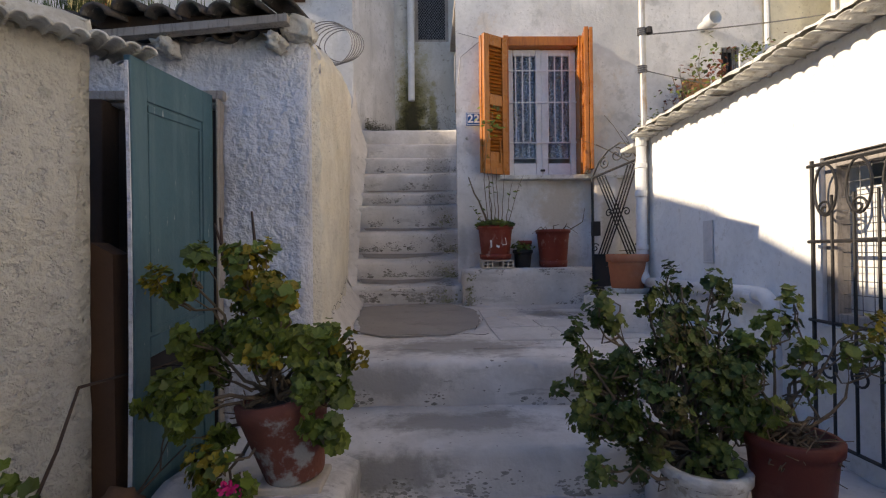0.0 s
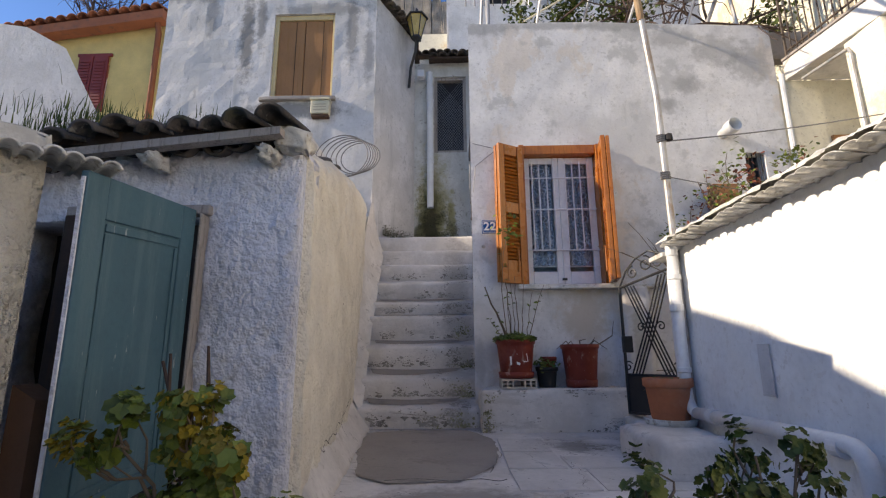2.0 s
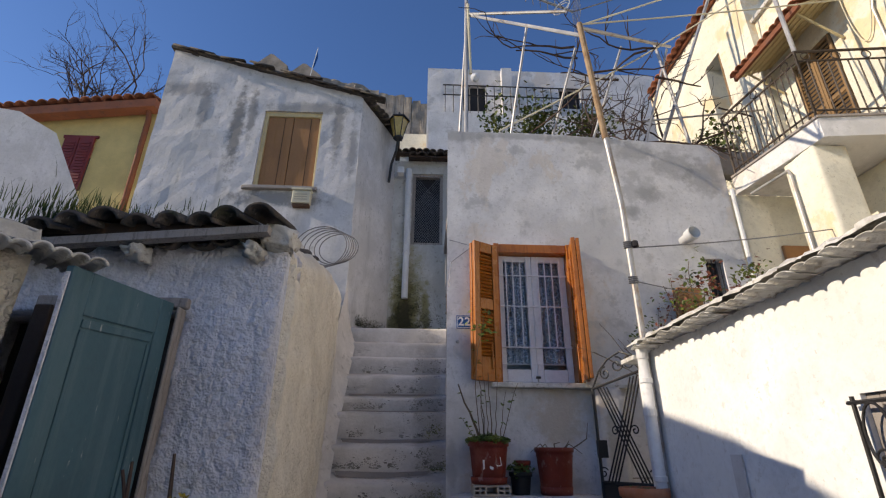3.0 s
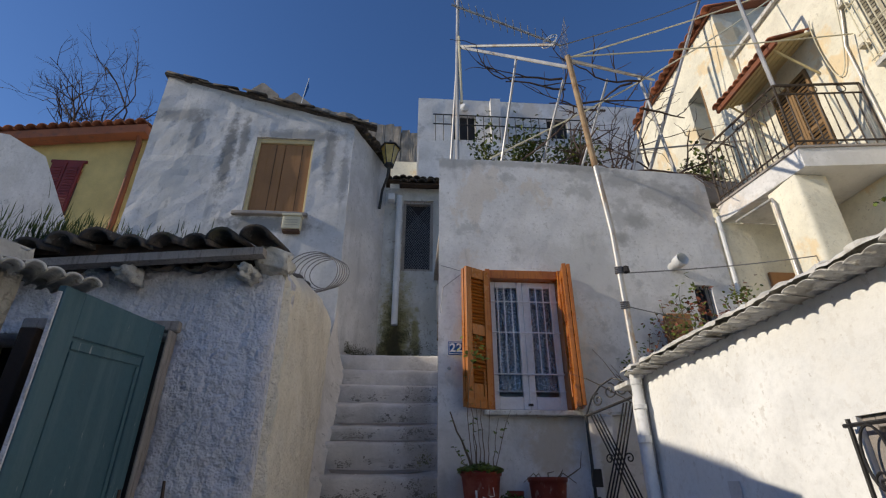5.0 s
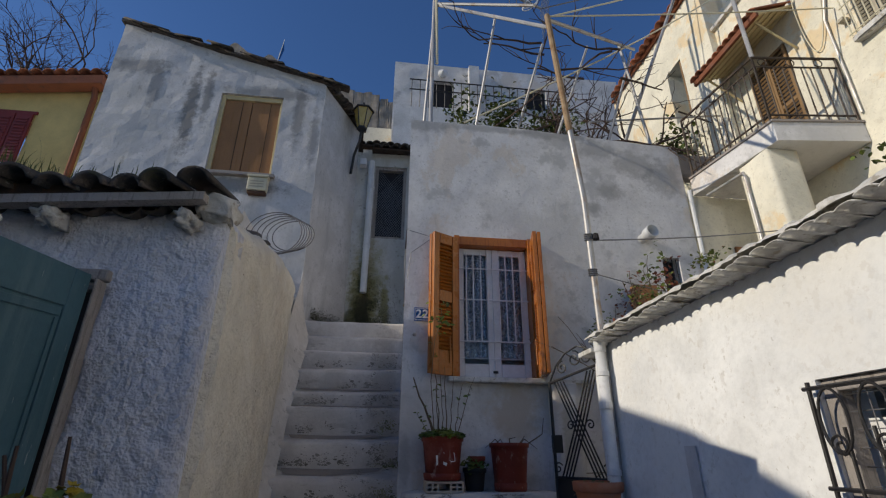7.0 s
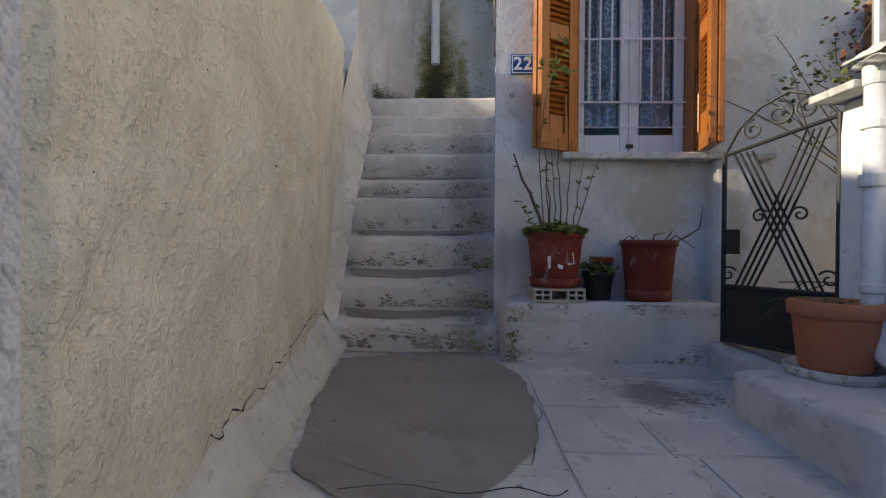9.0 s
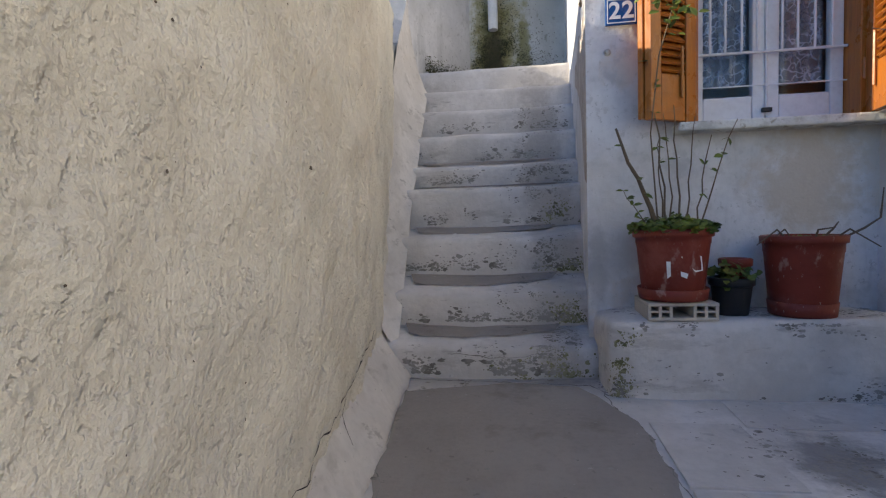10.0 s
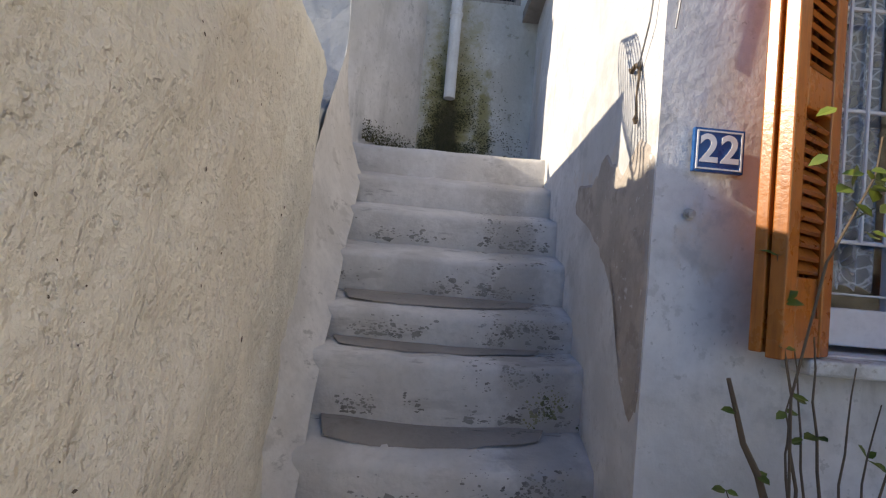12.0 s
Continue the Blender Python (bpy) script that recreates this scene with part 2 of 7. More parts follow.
M_WHITEPAINT = material("white_gloss_paint", (0.68, 0.69, 0.71), 0.45, spots=[((0.45, 0.45, 0.44), 8, 0.62, 0.75, 0.5, ONE)], bump=0.1, spec=0.4)
M_WHITEMETAL = material("white_painted_iron", (0.70, 0.71, 0.73), 0.5, bump=0.1)
M_IRON = material("black_painted_iron", (0.018, 0.017, 0.018), 0.5, spots=[((0.10, 0.05, 0.03), 20, 0.62, 0.72, 0.6, ONE)], bump=0.2, spec=0.5)
M_PIPE = material("white_painted_pipe", (0.66, 0.67, 0.68), 0.55, spots=[((0.40, 0.39, 0.37), 8, 0.6, 0.75, 0.6, ONE)], bump=0.1)
M_GALV = material("galvanised_pole", (0.45, 0.44, 0.43), 0.5, metal=0.5, spots=[((0.30, 0.20, 0.12), 7, 0.52, 0.66, 0.7, (1, 1, 0.5))], bump=0.1)
M_RUSTPOLE = material("rusty_pole", (0.36, 0.25, 0.15), 0.75, spots=[((0.22, 0.12, 0.06), 9, 0.45, 0.65, 0.8, ONE)], bump=0.2)
M_REDPIPE = material("red_brown_duct", (0.33, 0.095, 0.042), 0.55, spots=[((0.25, 0.07, 0.035), 4, 0.5, 0.7, 0.6, ONE)], bump=0.1)
M_REDPOT = material("red_plastic_pot", (0.20, 0.035, 0.022), 0.55, spots=[((0.40, 0.28, 0.25), 14, 0.57, 0.66, 0.55, (1, 1, 0.6)), ((0.55, 0.52, 0.50), 40, 0.66, 0.68, 0.6, (2, 2, 0.5)), ((0.30, 0.10, 0.08), 5, 0.52, 0.7, 0.6, ONE), ((0.5, 0.47, 0.45), 16, 0.72, 0.76, 0.8, ONE)], bump=0.1)
M_TERRA = material("terracotta", (0.42, 0.15, 0.075), 0.85, spots=[((0.46, 0.26, 0.18), 5, 0.5, 0.7, 0.5, ONE)], bump=0.2)
M_MAROON = material("dark_red_pot", (0.105, 0.022, 0.016), 0.6, spots=[((0.20, 0.09, 0.07), 5, 0.52, 0.7, 0.6, ONE)], bump=0.1)
M_OLDPOT = material("flaking_painted_pot", (0.16, 0.055, 0.04), 0.8, spots=[((0.33, 0.36, 0.36), 6, 0.55, 0.63, 0.8, ONE)], bump=0.3)
M_DARKPOT = material("black_plastic_pot", (0.02, 0.02, 0.022), 0.5, bump=0.05)
M_SOIL = material("soil", (0.04, 0.028, 0.02), 0.95, bump=0.8, bump_scale=70)
M_LEAF = material("geranium_leaf", (0.125, 0.17, 0.024), 0.5, spots=[((0.20, 0.22, 0.035), 6, 0.46, 0.7, 0.7, ONE)], bump=0.15, random_vary=0.55, spec=0.35)
M_LEAFY = material("yellowing_leaf", (0.28, 0.21, 0.02), 0.6, bump=0.1, random_vary=0.5)
M_LEAFDK = material("dark_green_leaf", (0.065, 0.105, 0.022), 0.55, spots=[((0.16, 0.17, 0.035), 7, 0.46, 0.6, 0.7, ONE)], bump=0.1, random_vary=0.5)
M_LEAFOLIVE = material("olive_brown_leaf", (0.12, 0.10, 0.025), 0.6, spots=[((0.10, 0.13, 0.03), 8, 0.45, 0.6, 0.9, ONE)], bump=0.1, random_vary=0.5)
M_LEAFRED = material("reddish_rose_leaf", (0.22, 0.07, 0.04), 0.6, bump=0.1, random_vary=0.5)
M_PINK = material("pink_petal", (0.60, 0.02, 0.16), 0.5, bump=0.0)
M_STEM = material("brown_stem", (0.15, 0.11, 0.075), 0.85, bump=0.3)
M_TWIG = material("dark_twig", (0.075, 0.05, 0.04), 0.85, bump=0.3)
M_BRICK = material("hollow_cement_brick", (0.50, 0.44, 0.37), 0.9, bump=0.3)
M_BLUEPLATE = material("blue_enamel", (0.012, 0.085, 0.27), 0.3, bump=0.02, spec=0.5)
M_LETTER = material("white_enamel", (0.80, 0.80, 0.80), 0.35, bump=0.0)
# near black painted for unlit depth; also colours cracks and the rag
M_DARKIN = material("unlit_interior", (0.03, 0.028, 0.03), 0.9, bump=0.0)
M_BOXCREAM = material("cream_plastic", (0.62, 0.57, 0.42), 0.5, bump=0.05)
M_STONE = material("fortress_stone", (0.30, 0.26, 0.22), 0.95, bump=0.6, bump_scale=4, noise_scale=0.6, vary=0.3, dist=0.3)
M_GROUND = material("cemented_ground", (0.30, 0.29, 0.28), 0.9, spots=[((0.18, 0.17, 0.16), 1.5, 0.5, 0.7, 0.6, ONE)], bump=0.3)
M_REDSHUT = material("dark_red_shutter", (0.20, 0.035, 0.035), 0.6, bump=0.1)
M_SHUTGREY = material("sunbleached_shutter", (0.42, 0.38, 0.30), 0.75, bump=0.2)
M_ROOFUNDER = material("cream_boards", (0.62, 0.50, 0.28), 0.7, bump=0.1)
M_WIRE = material("wire", (0.20, 0.20, 0.21), 0.5, metal=0.6, bump=0.0)
M_GLASSLAMP = material("amber_lamp_glass", (0.50, 0.36, 0.10), 0.25, bump=0.0, spec=0.6)


def glass_material():
    m = bpy.data.materials.new("window_glass")
    m.use_nodes = True
    b = m.node_tree.nodes["Principled BSDF"]
    b.inputs["Base Color"].default_value = (0.9, 0.95, 1, 1)
    b.inputs["Roughness"].default_value = 0.04
    b.inputs["Transmission Weight"].default_value = 1.0
    b.inputs["IOR"].default_value = 1.3
    return m


M_GLASS = glass_material()


# ---- building helpers ----
def mesh_of(bm, mat, name, smooth=False):
    me = bpy.data.meshes.new(name)
    bmesh.ops.recalc_face_normals(bm, faces=bm.faces)
    bm.to_mesh(me)
    bm.free()
    me.materials.append(mat)
    if smooth:
        for p in me.polygons:
            p.use_smooth = True
    return me


def part(name, bm, mat, parent=None, label="", smooth=False):
    ob = new(name, mesh_of(bm, mat, name, smooth))
    if parent is not None:
        ob.parent = parent
    if label:
        ob["label"] = label
    return ob


def empty(name, label, category, group="", at=None):
    ob = new(name)
    if at is not None:
        ob.matrix_basis = at
    return tagged(ob, label, category, group)


def box(bm, x0, x1, y0, y1, z0, z1, m=None, bevel=0.0):
    r = bmesh.ops.create_cube(bm, size=1.0)
    vs = r["verts"]
    mat = Matrix.Translation(((x0 + x1) / 2, (y0 + y1) / 2, (z0 + z1) / 2)) @ Matrix.Diagonal((abs(x1 - x0), abs(y1 - y0), abs(z1 - z0), 1))
    if m is not None:
        mat = m @ mat
    bmesh.ops.transform(bm, matrix=mat, verts=vs)
    if bevel:
        es = list({e for v in vs for e in v.link_edges})
        bmesh.ops.bevel(bm, geom=es, offset=bevel, segments=2, affect='EDGES', profile=0.5)
    return bm


def boxm(*a, m=None, bevel=0.0):
    return box(bmesh.new(), *a, m=m, bevel=bevel)


def tube(bm, pts, radius, sides=8, cap=True):
    """A tube along points; radius: one number or one for each point."""
    pts = [Vector(p) for p in pts]
    rad = radius if isinstance(radius, (list, tuple)) else [radius] * len(pts)
    rings, last = [], None
    for i, p in enumerate(pts):
        d = (pts[min(i + 1, len(pts) - 1)] - pts[max(i - 1, 0)])
        d = d.normalized() if d.length > 1e-9 else Vector((0, 0, 1))
        if last is None:
            u = d.orthogonal().normalized()
        else:
            u = last - d * last.dot(d)
            u = u.normalized() if u.length > 1e-6 else d.orthogonal().normalized()
        last = u
        w = d.cross(u)
        rings.append([bm.verts.new(p + (u * math.cos(a) + w * math.sin(a)) * rad[i]) for a in (2 * math.pi * k / sides for k in range(sides))])
    for a, b in zip(rings, rings[1:]):
        for k in range(sides):
            bm.faces.new((a[k], a[(k + 1) % sides], b[(k + 1) % sides], b[k]))
    if cap:
        bm.faces.new(rings[0][::-1])
        bm.faces.new(rings[-1])
    return bm


def tubem(pts, radius, sides=8):
    return tube(bmesh.new(), pts, radius, sides)


def lathe(bm, profile, centre=(0, 0, 0), sides=28, wobble=0.0):
    """profile: rows of radius and height."""
    cx, cy, cz = centre
    rings = []
    for r, h in profile:
        rings.append([bm.verts.new((cx + r * math.cos(a) * (1 + wobble * math.sin(3 * a + h * 5)), cy + r * math.sin(a), cz + h)) for a in (2 * math.pi * k / sides for k in range(sides))])
    for a, b in zip(rings, rings[1:]):
        for k in range(sides):
            bm.faces.new((a[k], a[(k + 1) % sides], b[(k + 1) % sides], b[k]))
    bm.faces.new(rings[0][::-1])
    bm.faces.new(rings[-1])
    return bm


def lathem(profile, centre=(0, 0, 0), sides=28, wobble=0.0):
    return lathe(bmesh.new(), profile, centre, sides, wobble)


def prism(bm, loop, offset):
    """A flat loop of points pushed out by the vector offset."""
    off = Vector(offset)
    a = [bm.verts.new(Vector(p)) for p in loop]
    b = [bm.verts.new(Vector(p) + off) for p in loop]
    bm.faces.new(a)
    bm.faces.new(b[::-1])
    n = len(a)
    for k in range(n):
        bm.faces.new((a[k], b[k], b[(k + 1) % n], a[(k + 1) % n]))
    return bm


def prismm(loop, offset):
    return prism(bmesh.new(), loop, offset)


def sheet(corner, nu, nv, wob=0.0, freq=3.0, thick=0.0, seed=0.0):
    """A gridded plaster face. corner(u, v) gives its place for u, v in 0..1; wob: relief in metres; thick: depth behind it, along the face's back."""
    bm = bmesh.new()
    grid = []
    for j in range(nv + 1):
        row = []
        for i in range(nu + 1):
            u, v = i / nu, j / nv
            p = Vector(corner(u, v))
            if wob:
                e = 0.01
                du = Vector(corner(min(u + e, 1), v)) - Vector(corner(max(u - e, 0), v))
                dv = Vector(corner(u, min(v + e, 1))) - Vector(corner(u, max(v - e, 0)))
                nrm = du.cross(dv).normalized()
                p += nrm * wob * (noise.noise(p * freq + Vector((seed, 0, 0))) + 0.5 * noise.noise(p * freq * 2.7) + 0.25 * noise.noise(p * freq * 7))
            row.append(bm.verts.new(p))
        grid.append(row)
    for j in range(nv):
        for i in range(nu):
            bm.faces.new((grid[j][i], grid[j][i + 1], grid[j + 1][i + 1], grid[j + 1][i]))
    if thick:
        du, dv = grid[0][-1].co - grid[0][0].co, grid[-1][0].co - grid[0][0].co
        back = -du.cross(dv).normalized() * thick
        edge = [grid[0][i] for i in range(nu + 1)] + [grid[j][nu] for j in range(1, nv + 1)] + [grid[nv][i] for i in range(nu - 1, -1, -1)] + [grid[j][0] for j in range(nv - 1, 0, -1)]
        far = [bm.verts.new(v.co + back) for v in edge]
        n = len(edge)
        for k in range(n):
            bm.faces.new((edge[(k + 1) % n], edge[k], far[k], far[(k + 1) % n]))
        bm.faces.new(far[::-1])
    return bm


def lerp(a, b, t):
    return tuple(x + (y - x) * t for x, y in zip(a, b))


def quad(a, b, c, d):
    """corner function for a quad with a, b along the bottom and d, c along the top."""
    return lambda u, v: lerp(lerp(a, b, u), lerp(d, c, u), v)


def structure(name, bm, mat, label, category, smooth=False):
    return tagged(part(name, bm, mat, smooth=smooth), label, category, kind="structure")


def holed_wall(bm, plane, u0, u1, z0, top, holes, thick, step=0.12, wob=0.006, freq=3.0):
    """A wall over u (along its length) and z. plane(u) gives x, y of its face and the way in; holes: rows of u0, u1, z0, z1."""
    us = sorted({round(u0 + (u1 - u0) * i / max(1, int((u1 - u0) / step)), 4) for i in range(int((u1 - u0) / step) + 1)} | {u1} | {h for q in holes for h in q[:2]})
    zt = max(top(u) for u in us)
    ks = sorted({round(z0 + (zt - z0) * i / max(1, int((zt - z0) / step)), 4) for i in range(int((zt - z0) / step) + 1)} | {h for q in holes for h in q[2:]})
    us = [a for i, a in enumerate(us) if i == 0 or a - us[i - 1] > 1e-3]
    ks = [a for i, a in enumerate(ks) if i == 0 or a - ks[i - 1] > 1e-3]
    edge_u, edge_z = {round(h, 4) for q in holes for h in q[:2]}, {round(h, 4) for q in holes for h in q[2:]}

    def place(u, z, i, j):
        hi = top(u)
        zz = z0 + (z - z0) * (hi - z0) / (zt - z0) if z > max([z0] + [q[3] for q in holes]) - 1e-6 and hi < zt else min(z, hi)
        if hi < zt and holes and z >= max(q[3] for q in holes) - 1e-6:
            h0 = max(q[3] for q in holes)
            zz = h0 + (z - h0) * (hi - h0) / (zt - h0)
        (x, y), (ix, iy) = plane(u)
        p = Vector((x, y, zz))
        w = wob * (noise.noise(p * freq) + 0.5 * noise.noise(p * freq * 2.7))
        return p + Vector((ix, iy, 0)) * w, Vector((ix, iy, 0))

    front, back = {}, {}
    for i, u in enumerate(us):
        for j, z in enumerate(ks):
            p, inn = place(u, z, i, j)
            front[i, j] = bm.verts.new(p)
            back[i, j] = bm.verts.new(p + inn * thick)

    def solid(i, j):
        if not (0 <= i < len(us) - 1 and 0 <= j < len(ks) - 1):
            return False
        cu, cz = (us[i] + us[i + 1]) / 2, (ks[j] + ks[j + 1]) / 2
        return not any(q[0] < cu < q[1] and q[2] < cz < q[3] for q in holes)

    for i in range(len(us) - 1):
        for j in range(len(ks) - 1):
            if not solid(i, j):
                continue
            q = ((i, j), (i + 1, j), (i + 1, j + 1), (i, j + 1))
            bm.faces.new([front[k] for k in q])
            bm.faces.new([back[k] for k in q[::-1]])
            for (a, b), nb in zip(((q[0], q[1]), (q[1], q[2]), (q[2], q[3]), (q[3], q[0])), ((i, j - 1), (i + 1, j), (i, j + 1), (i - 1, j))):
                if not solid(*nb):
                    bm.faces.new((front[b], front[a], back[a], back[b]))
    return bm


def flat_y(y):
    return lambda u: ((u, y), (0, 1))


def line(a, b, way):
    """plane() for a wall from a to b, in metres along it from a."""
    d = (Vector(b) - Vector(a)).normalized()
    return lambda u: ((a[0] + d.x * u, a[1] + d.y * u), way)


def length(a, b):
    return (Vector(b) - Vector(a)).length


# ================= the setting =================
# ground that falls away from the houses, one sheet
bm = bmesh.new()
bmesh.ops.create_grid(bm, x_segments=2, y_segments=2, size=400)
bmesh.ops.translate(bm, verts=bm.verts, vec=(0, 0, 0.12))
structure("ground", bm, M_GROUND, "grey cemented ground of the lane", "ground")

# landing before the house, with its front edge worn round
LAND = 1.0


def landing_top(x, y):
    return LAND + 0.035 * max(0, (y - 3.2)) / 1.1 + 0.006 * noise.noise(Vector((x * 3, y * 3, 0)))


def worn_step(x0, x1, y0, y1, z0, z1, bow=0.05, drop=0.0, rnd=0.035, seed=0.0, rise=0.0, nx=22):
    """A plastered step: riser, rounded nosing that bows forward in the middle, and tread that rises backwards."""
    bm = bmesh.new()
    rows = []
    for i in range(nx + 1):
        u = i / nx
        x = x0 + (x1 - x0) * u
        f = y0 - bow * math.sin(math.pi * u) + 0.014 * noise.noise(Vector((x * 5, seed, 1)))
        dz = 0.012 * noise.noise(Vector((x * 4, seed, 7))) - drop * math.sin(math.pi * u)
        prof = [(f + 0.012, z0), (f + 0.010 * noise.noise(Vector((x * 8, seed, 3))), z0 + (z1 - z0) * 0.5), (f, z1 - rnd + dz), (f + rnd * 0.3, z1 - rnd * 0.28 + dz), (f + rnd, z1 + dz)]
        for k in range(1, 5):
            t = k / 4
            yy = f + rnd + (y1 - f - rnd) * t
            prof.append((yy, z1 + dz * (1 - t) + rise * t + 0.006 * noise.noise(Vector((x * 6, yy * 6, seed)))))
        prof.append((y1, z0))
        rows.append([bm.verts.new((x, a, b)) for a, b in prof])
    for a, b in zip(rows, rows[1:]):
        for k in range(len(a) - 1):
            bm.faces.new((a[k], b[k], b[k + 1], a[k + 1]))
    bm.faces.new(rows[0])
    bm.faces.new(rows[-1][::-1])
    return bm


stairs = empty("staircase", "narrow whitewashed outdoor steps with worn grey treads", "stairs")
stairs["kind"] = "structure"
NOSE = [1.20, 1.43, 1.706, 2.00, 2.16, 2.406, 2.649, 2.87, 3.13]
BACK = [1.26, 1.50, 1.76, 2.02, 2.207, 2.461, 2.70, 2.94, 3.22]
RISER = [4.35, 4.55, 4.78, 5.03, 5.25, 5.50, 5.78, 6.05, 6.35, 7.5]


def stair_left(y):
    return -0.93 - 0.06 * (y - 4.4)


def stair_right(y):
    return 0.10 + 0.07 * (y - 4.43)


for k in range(9):
    y0, y1 = RISER[k], RISER[k + 1]
    part("step", worn_step(stair_left(y0) - 0.05, stair_right(y0) + 0.06, y0, y1 + 0.03, (LAND - 0.2) if k == 0 else NOSE[k - 1] - 0.1, NOSE[k], bow=0.05 if k < 5 else 0.02, seed=k * 3.1, rise=BACK[k] - NOSE[k], drop=0.012), M_STEP, stairs, smooth=True)
    if k in (0, 1, 2, 3, 4) or k == 8:
        # grey worn tread, a thin skin of bare cement
        z = NOSE[k]
        bm = bmesh.new()
        n = 20
        top, low = [], []
        a, b = stair_left(y0) + 0.12, stair_right(y0) - 0.10
        for i in range(n + 1):
            u = i / n
            x = a + (b - a) * u
            s = max(0.0, math.sin(math.pi * u)) ** 0.16
            yf = y1 - 0.02 - (y1 - y0 - 0.06) * s * (0.75 + 0.25 * math.cos(2.2 * u)) + 0.018 * noise.noise(Vector((x * 9, k, 0)))
            yb = y1 - 0.015
            for row, yy in ((low, min(yf, yb - 0.004)), (top, yb)):
                t = (yy - y0) / (y1 - y0)
                row.append(bm.verts.new((x, yy, z + (BACK[k] - z) * t + 0.004 - 0.012 * math.sin(math.pi * u) * (1 - t))))
        for i in range(n):
            bm.faces.new((low[i], low[i + 1], top[i + 1], top[i]))
        part("worn_tread", bm, M_CEMENT, stairs, "bare grey cement where the whitewash has worn off")



def stair_line(y):
    """Height of the line of nosings at y."""
    for (ya, za), (yb, zb) in zip(zip(RISER, NOSE), zip(RISER[1:], NOSE[1:])):
        if y <= yb:
            return za + (zb - za) * max(0.0, (y - ya) / (yb - ya))
    return NOSE[-1]


def stair_fillet(u, v):
    y = 4.36 + 1.75 * u
    return (stair_left(y) + 0.15 * (1 - v) ** 1.7 - 0.035 + 0.008 * noise.noise(Vector((y * 6, v, 4))), y, stair_line(y) - 0.05 + (0.42 + 0.40 * u) * v ** 1.3)


part("plaster_fillet", sheet(stair_fillet, 60, 10, wob=0.004, freq=9), M_STEP, stairs, "white plaster rounding the steps into the wall", smooth=True)

lower = empty("entrance_steps", "broad whitewashed steps up from the lane", "stairs")
lower["kind"] = "structure"
part("step", worn_step(-1.0, 1.36, 2.26, 4.5, 0.3, LAND, bow=0.04, seed=20.5, rise=0.04, drop=0.0, nx=40), M_STEP, lower, smooth=True)
part("step", worn_step(-0.62, 1.36, 2.15, 2.42, 0.3, LAND + 0.006, bow=0.03, seed=21.5, nx=40), M_STEP, lower, smooth=True)
part("step", worn_step(-0.72, 1.36, 1.74, 2.22, 0.2, 0.79, bow=0.05, seed=23.5, rise=0.02, nx=40), M_STEP, lower, smooth=True)
part("step", worn_step(-0.70, 1.36, 1.36, 1.85, 0.1, 0.60, bow=0.04, seed=26.5, rise=0.02, nx=40), M_STEP, lower, smooth=True)
part("step", worn_step(-0.70, 1.36, 0.98, 1.5, 0.0, 0.41, bow=0.03, seed=28.5, rise=0.02, nx=40), M_STEP, lower, smooth=True)
part("step", worn_step(-0.80, 1.40, 0.58, 1.1, 0.0, 0.25, bow=0.03, seed=31.5, rise=0.02, nx=40), M_STEP, lower, smooth=True)

# house with the orange shutters
HX0, HX1, HY = 0.118, 3.02, 4.43
WX0, WX1, WZ0, WZ1 = 0.56, 1.305, 2.20, 3.50
bm = holed_wall(bmesh.new(), flat_y(HY), HX0, HX1, 0.8, lambda u: 4.80 - 0.05 * max(0, u - 1.2) + 0.01 * noise.noise(Vector((u * 4, 0, 0))), [(WX0, WX1, WZ0, WZ1), (2.62, 2.80, 2.9, 3.40)], 0.28, wob=0.005)
for v in bm.verts:
    if v.co.x < HX0 + 0.02 and v.co.y > HY + 0.1:
        v.co.x += 0.06
structure("wall_house_front", bm, M_FACADE, "white limewashed front of a small house, stained grey along its top", "wall", smooth=False)
a, b = (0.124, 4.46), (0.36, 7.6)
bm = holed_wall(bmesh.new(), line(a, b, (0.99, -0.08)), 0, length(a, b), 0.8, lambda u: 4.80, [], 0.28, wob=0.004)
structure("wall_house_side", bm, M_FACADE, "white limewashed side of the house with bare patches of render", "wall")
structure("wall_house_back", boxm(0.40, 3.0, 7.3, 7.5, 1.0, 4.8), M_FACADE, "plain white rear wall of the house", "wall")
structure("wall_house_end", boxm(2.85, 3.02, 4.73, 7.3, 1.0, 4.72), M_FACADE, "plain white end wall of the house", "wall")
structure("terrace_roof", boxm(0.2, 2.98, 4.72, 7.4, 4.60, 4.70), M_CEMENT, "flat grey cement roof terrace", "roof")
structure("room_floor", boxm(0.4, 2.85, 4.72, 7.3, 1.35, 1.4), M_DARKWOOD, "dark floor of the room behind the window", "floor")

# back wall of the stair passage
bm = holed_wall(bmesh.new(), flat_y(7.42), -0.66, 0.42, 2.9, lambda u: 6.35, [(-0.34, 0.18, 4.76, 6.10)], 0.2, wob=0.01)
structure("wall_passage_end", bm, M_BACK, "grey-white wall streaked with moss at the head of the steps", "wall")
a, b = (-1.15, 6.45), (-0.66, 7.42)
bm = holed_wall(bmesh.new(), line(a, b, (-0.89, 0.45)), 0, length(a, b), 2.8, lambda u: 6.86 - 0.1 * u, [], 0.2, wob=0.01)
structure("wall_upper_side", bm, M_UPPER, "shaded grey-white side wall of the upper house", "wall")

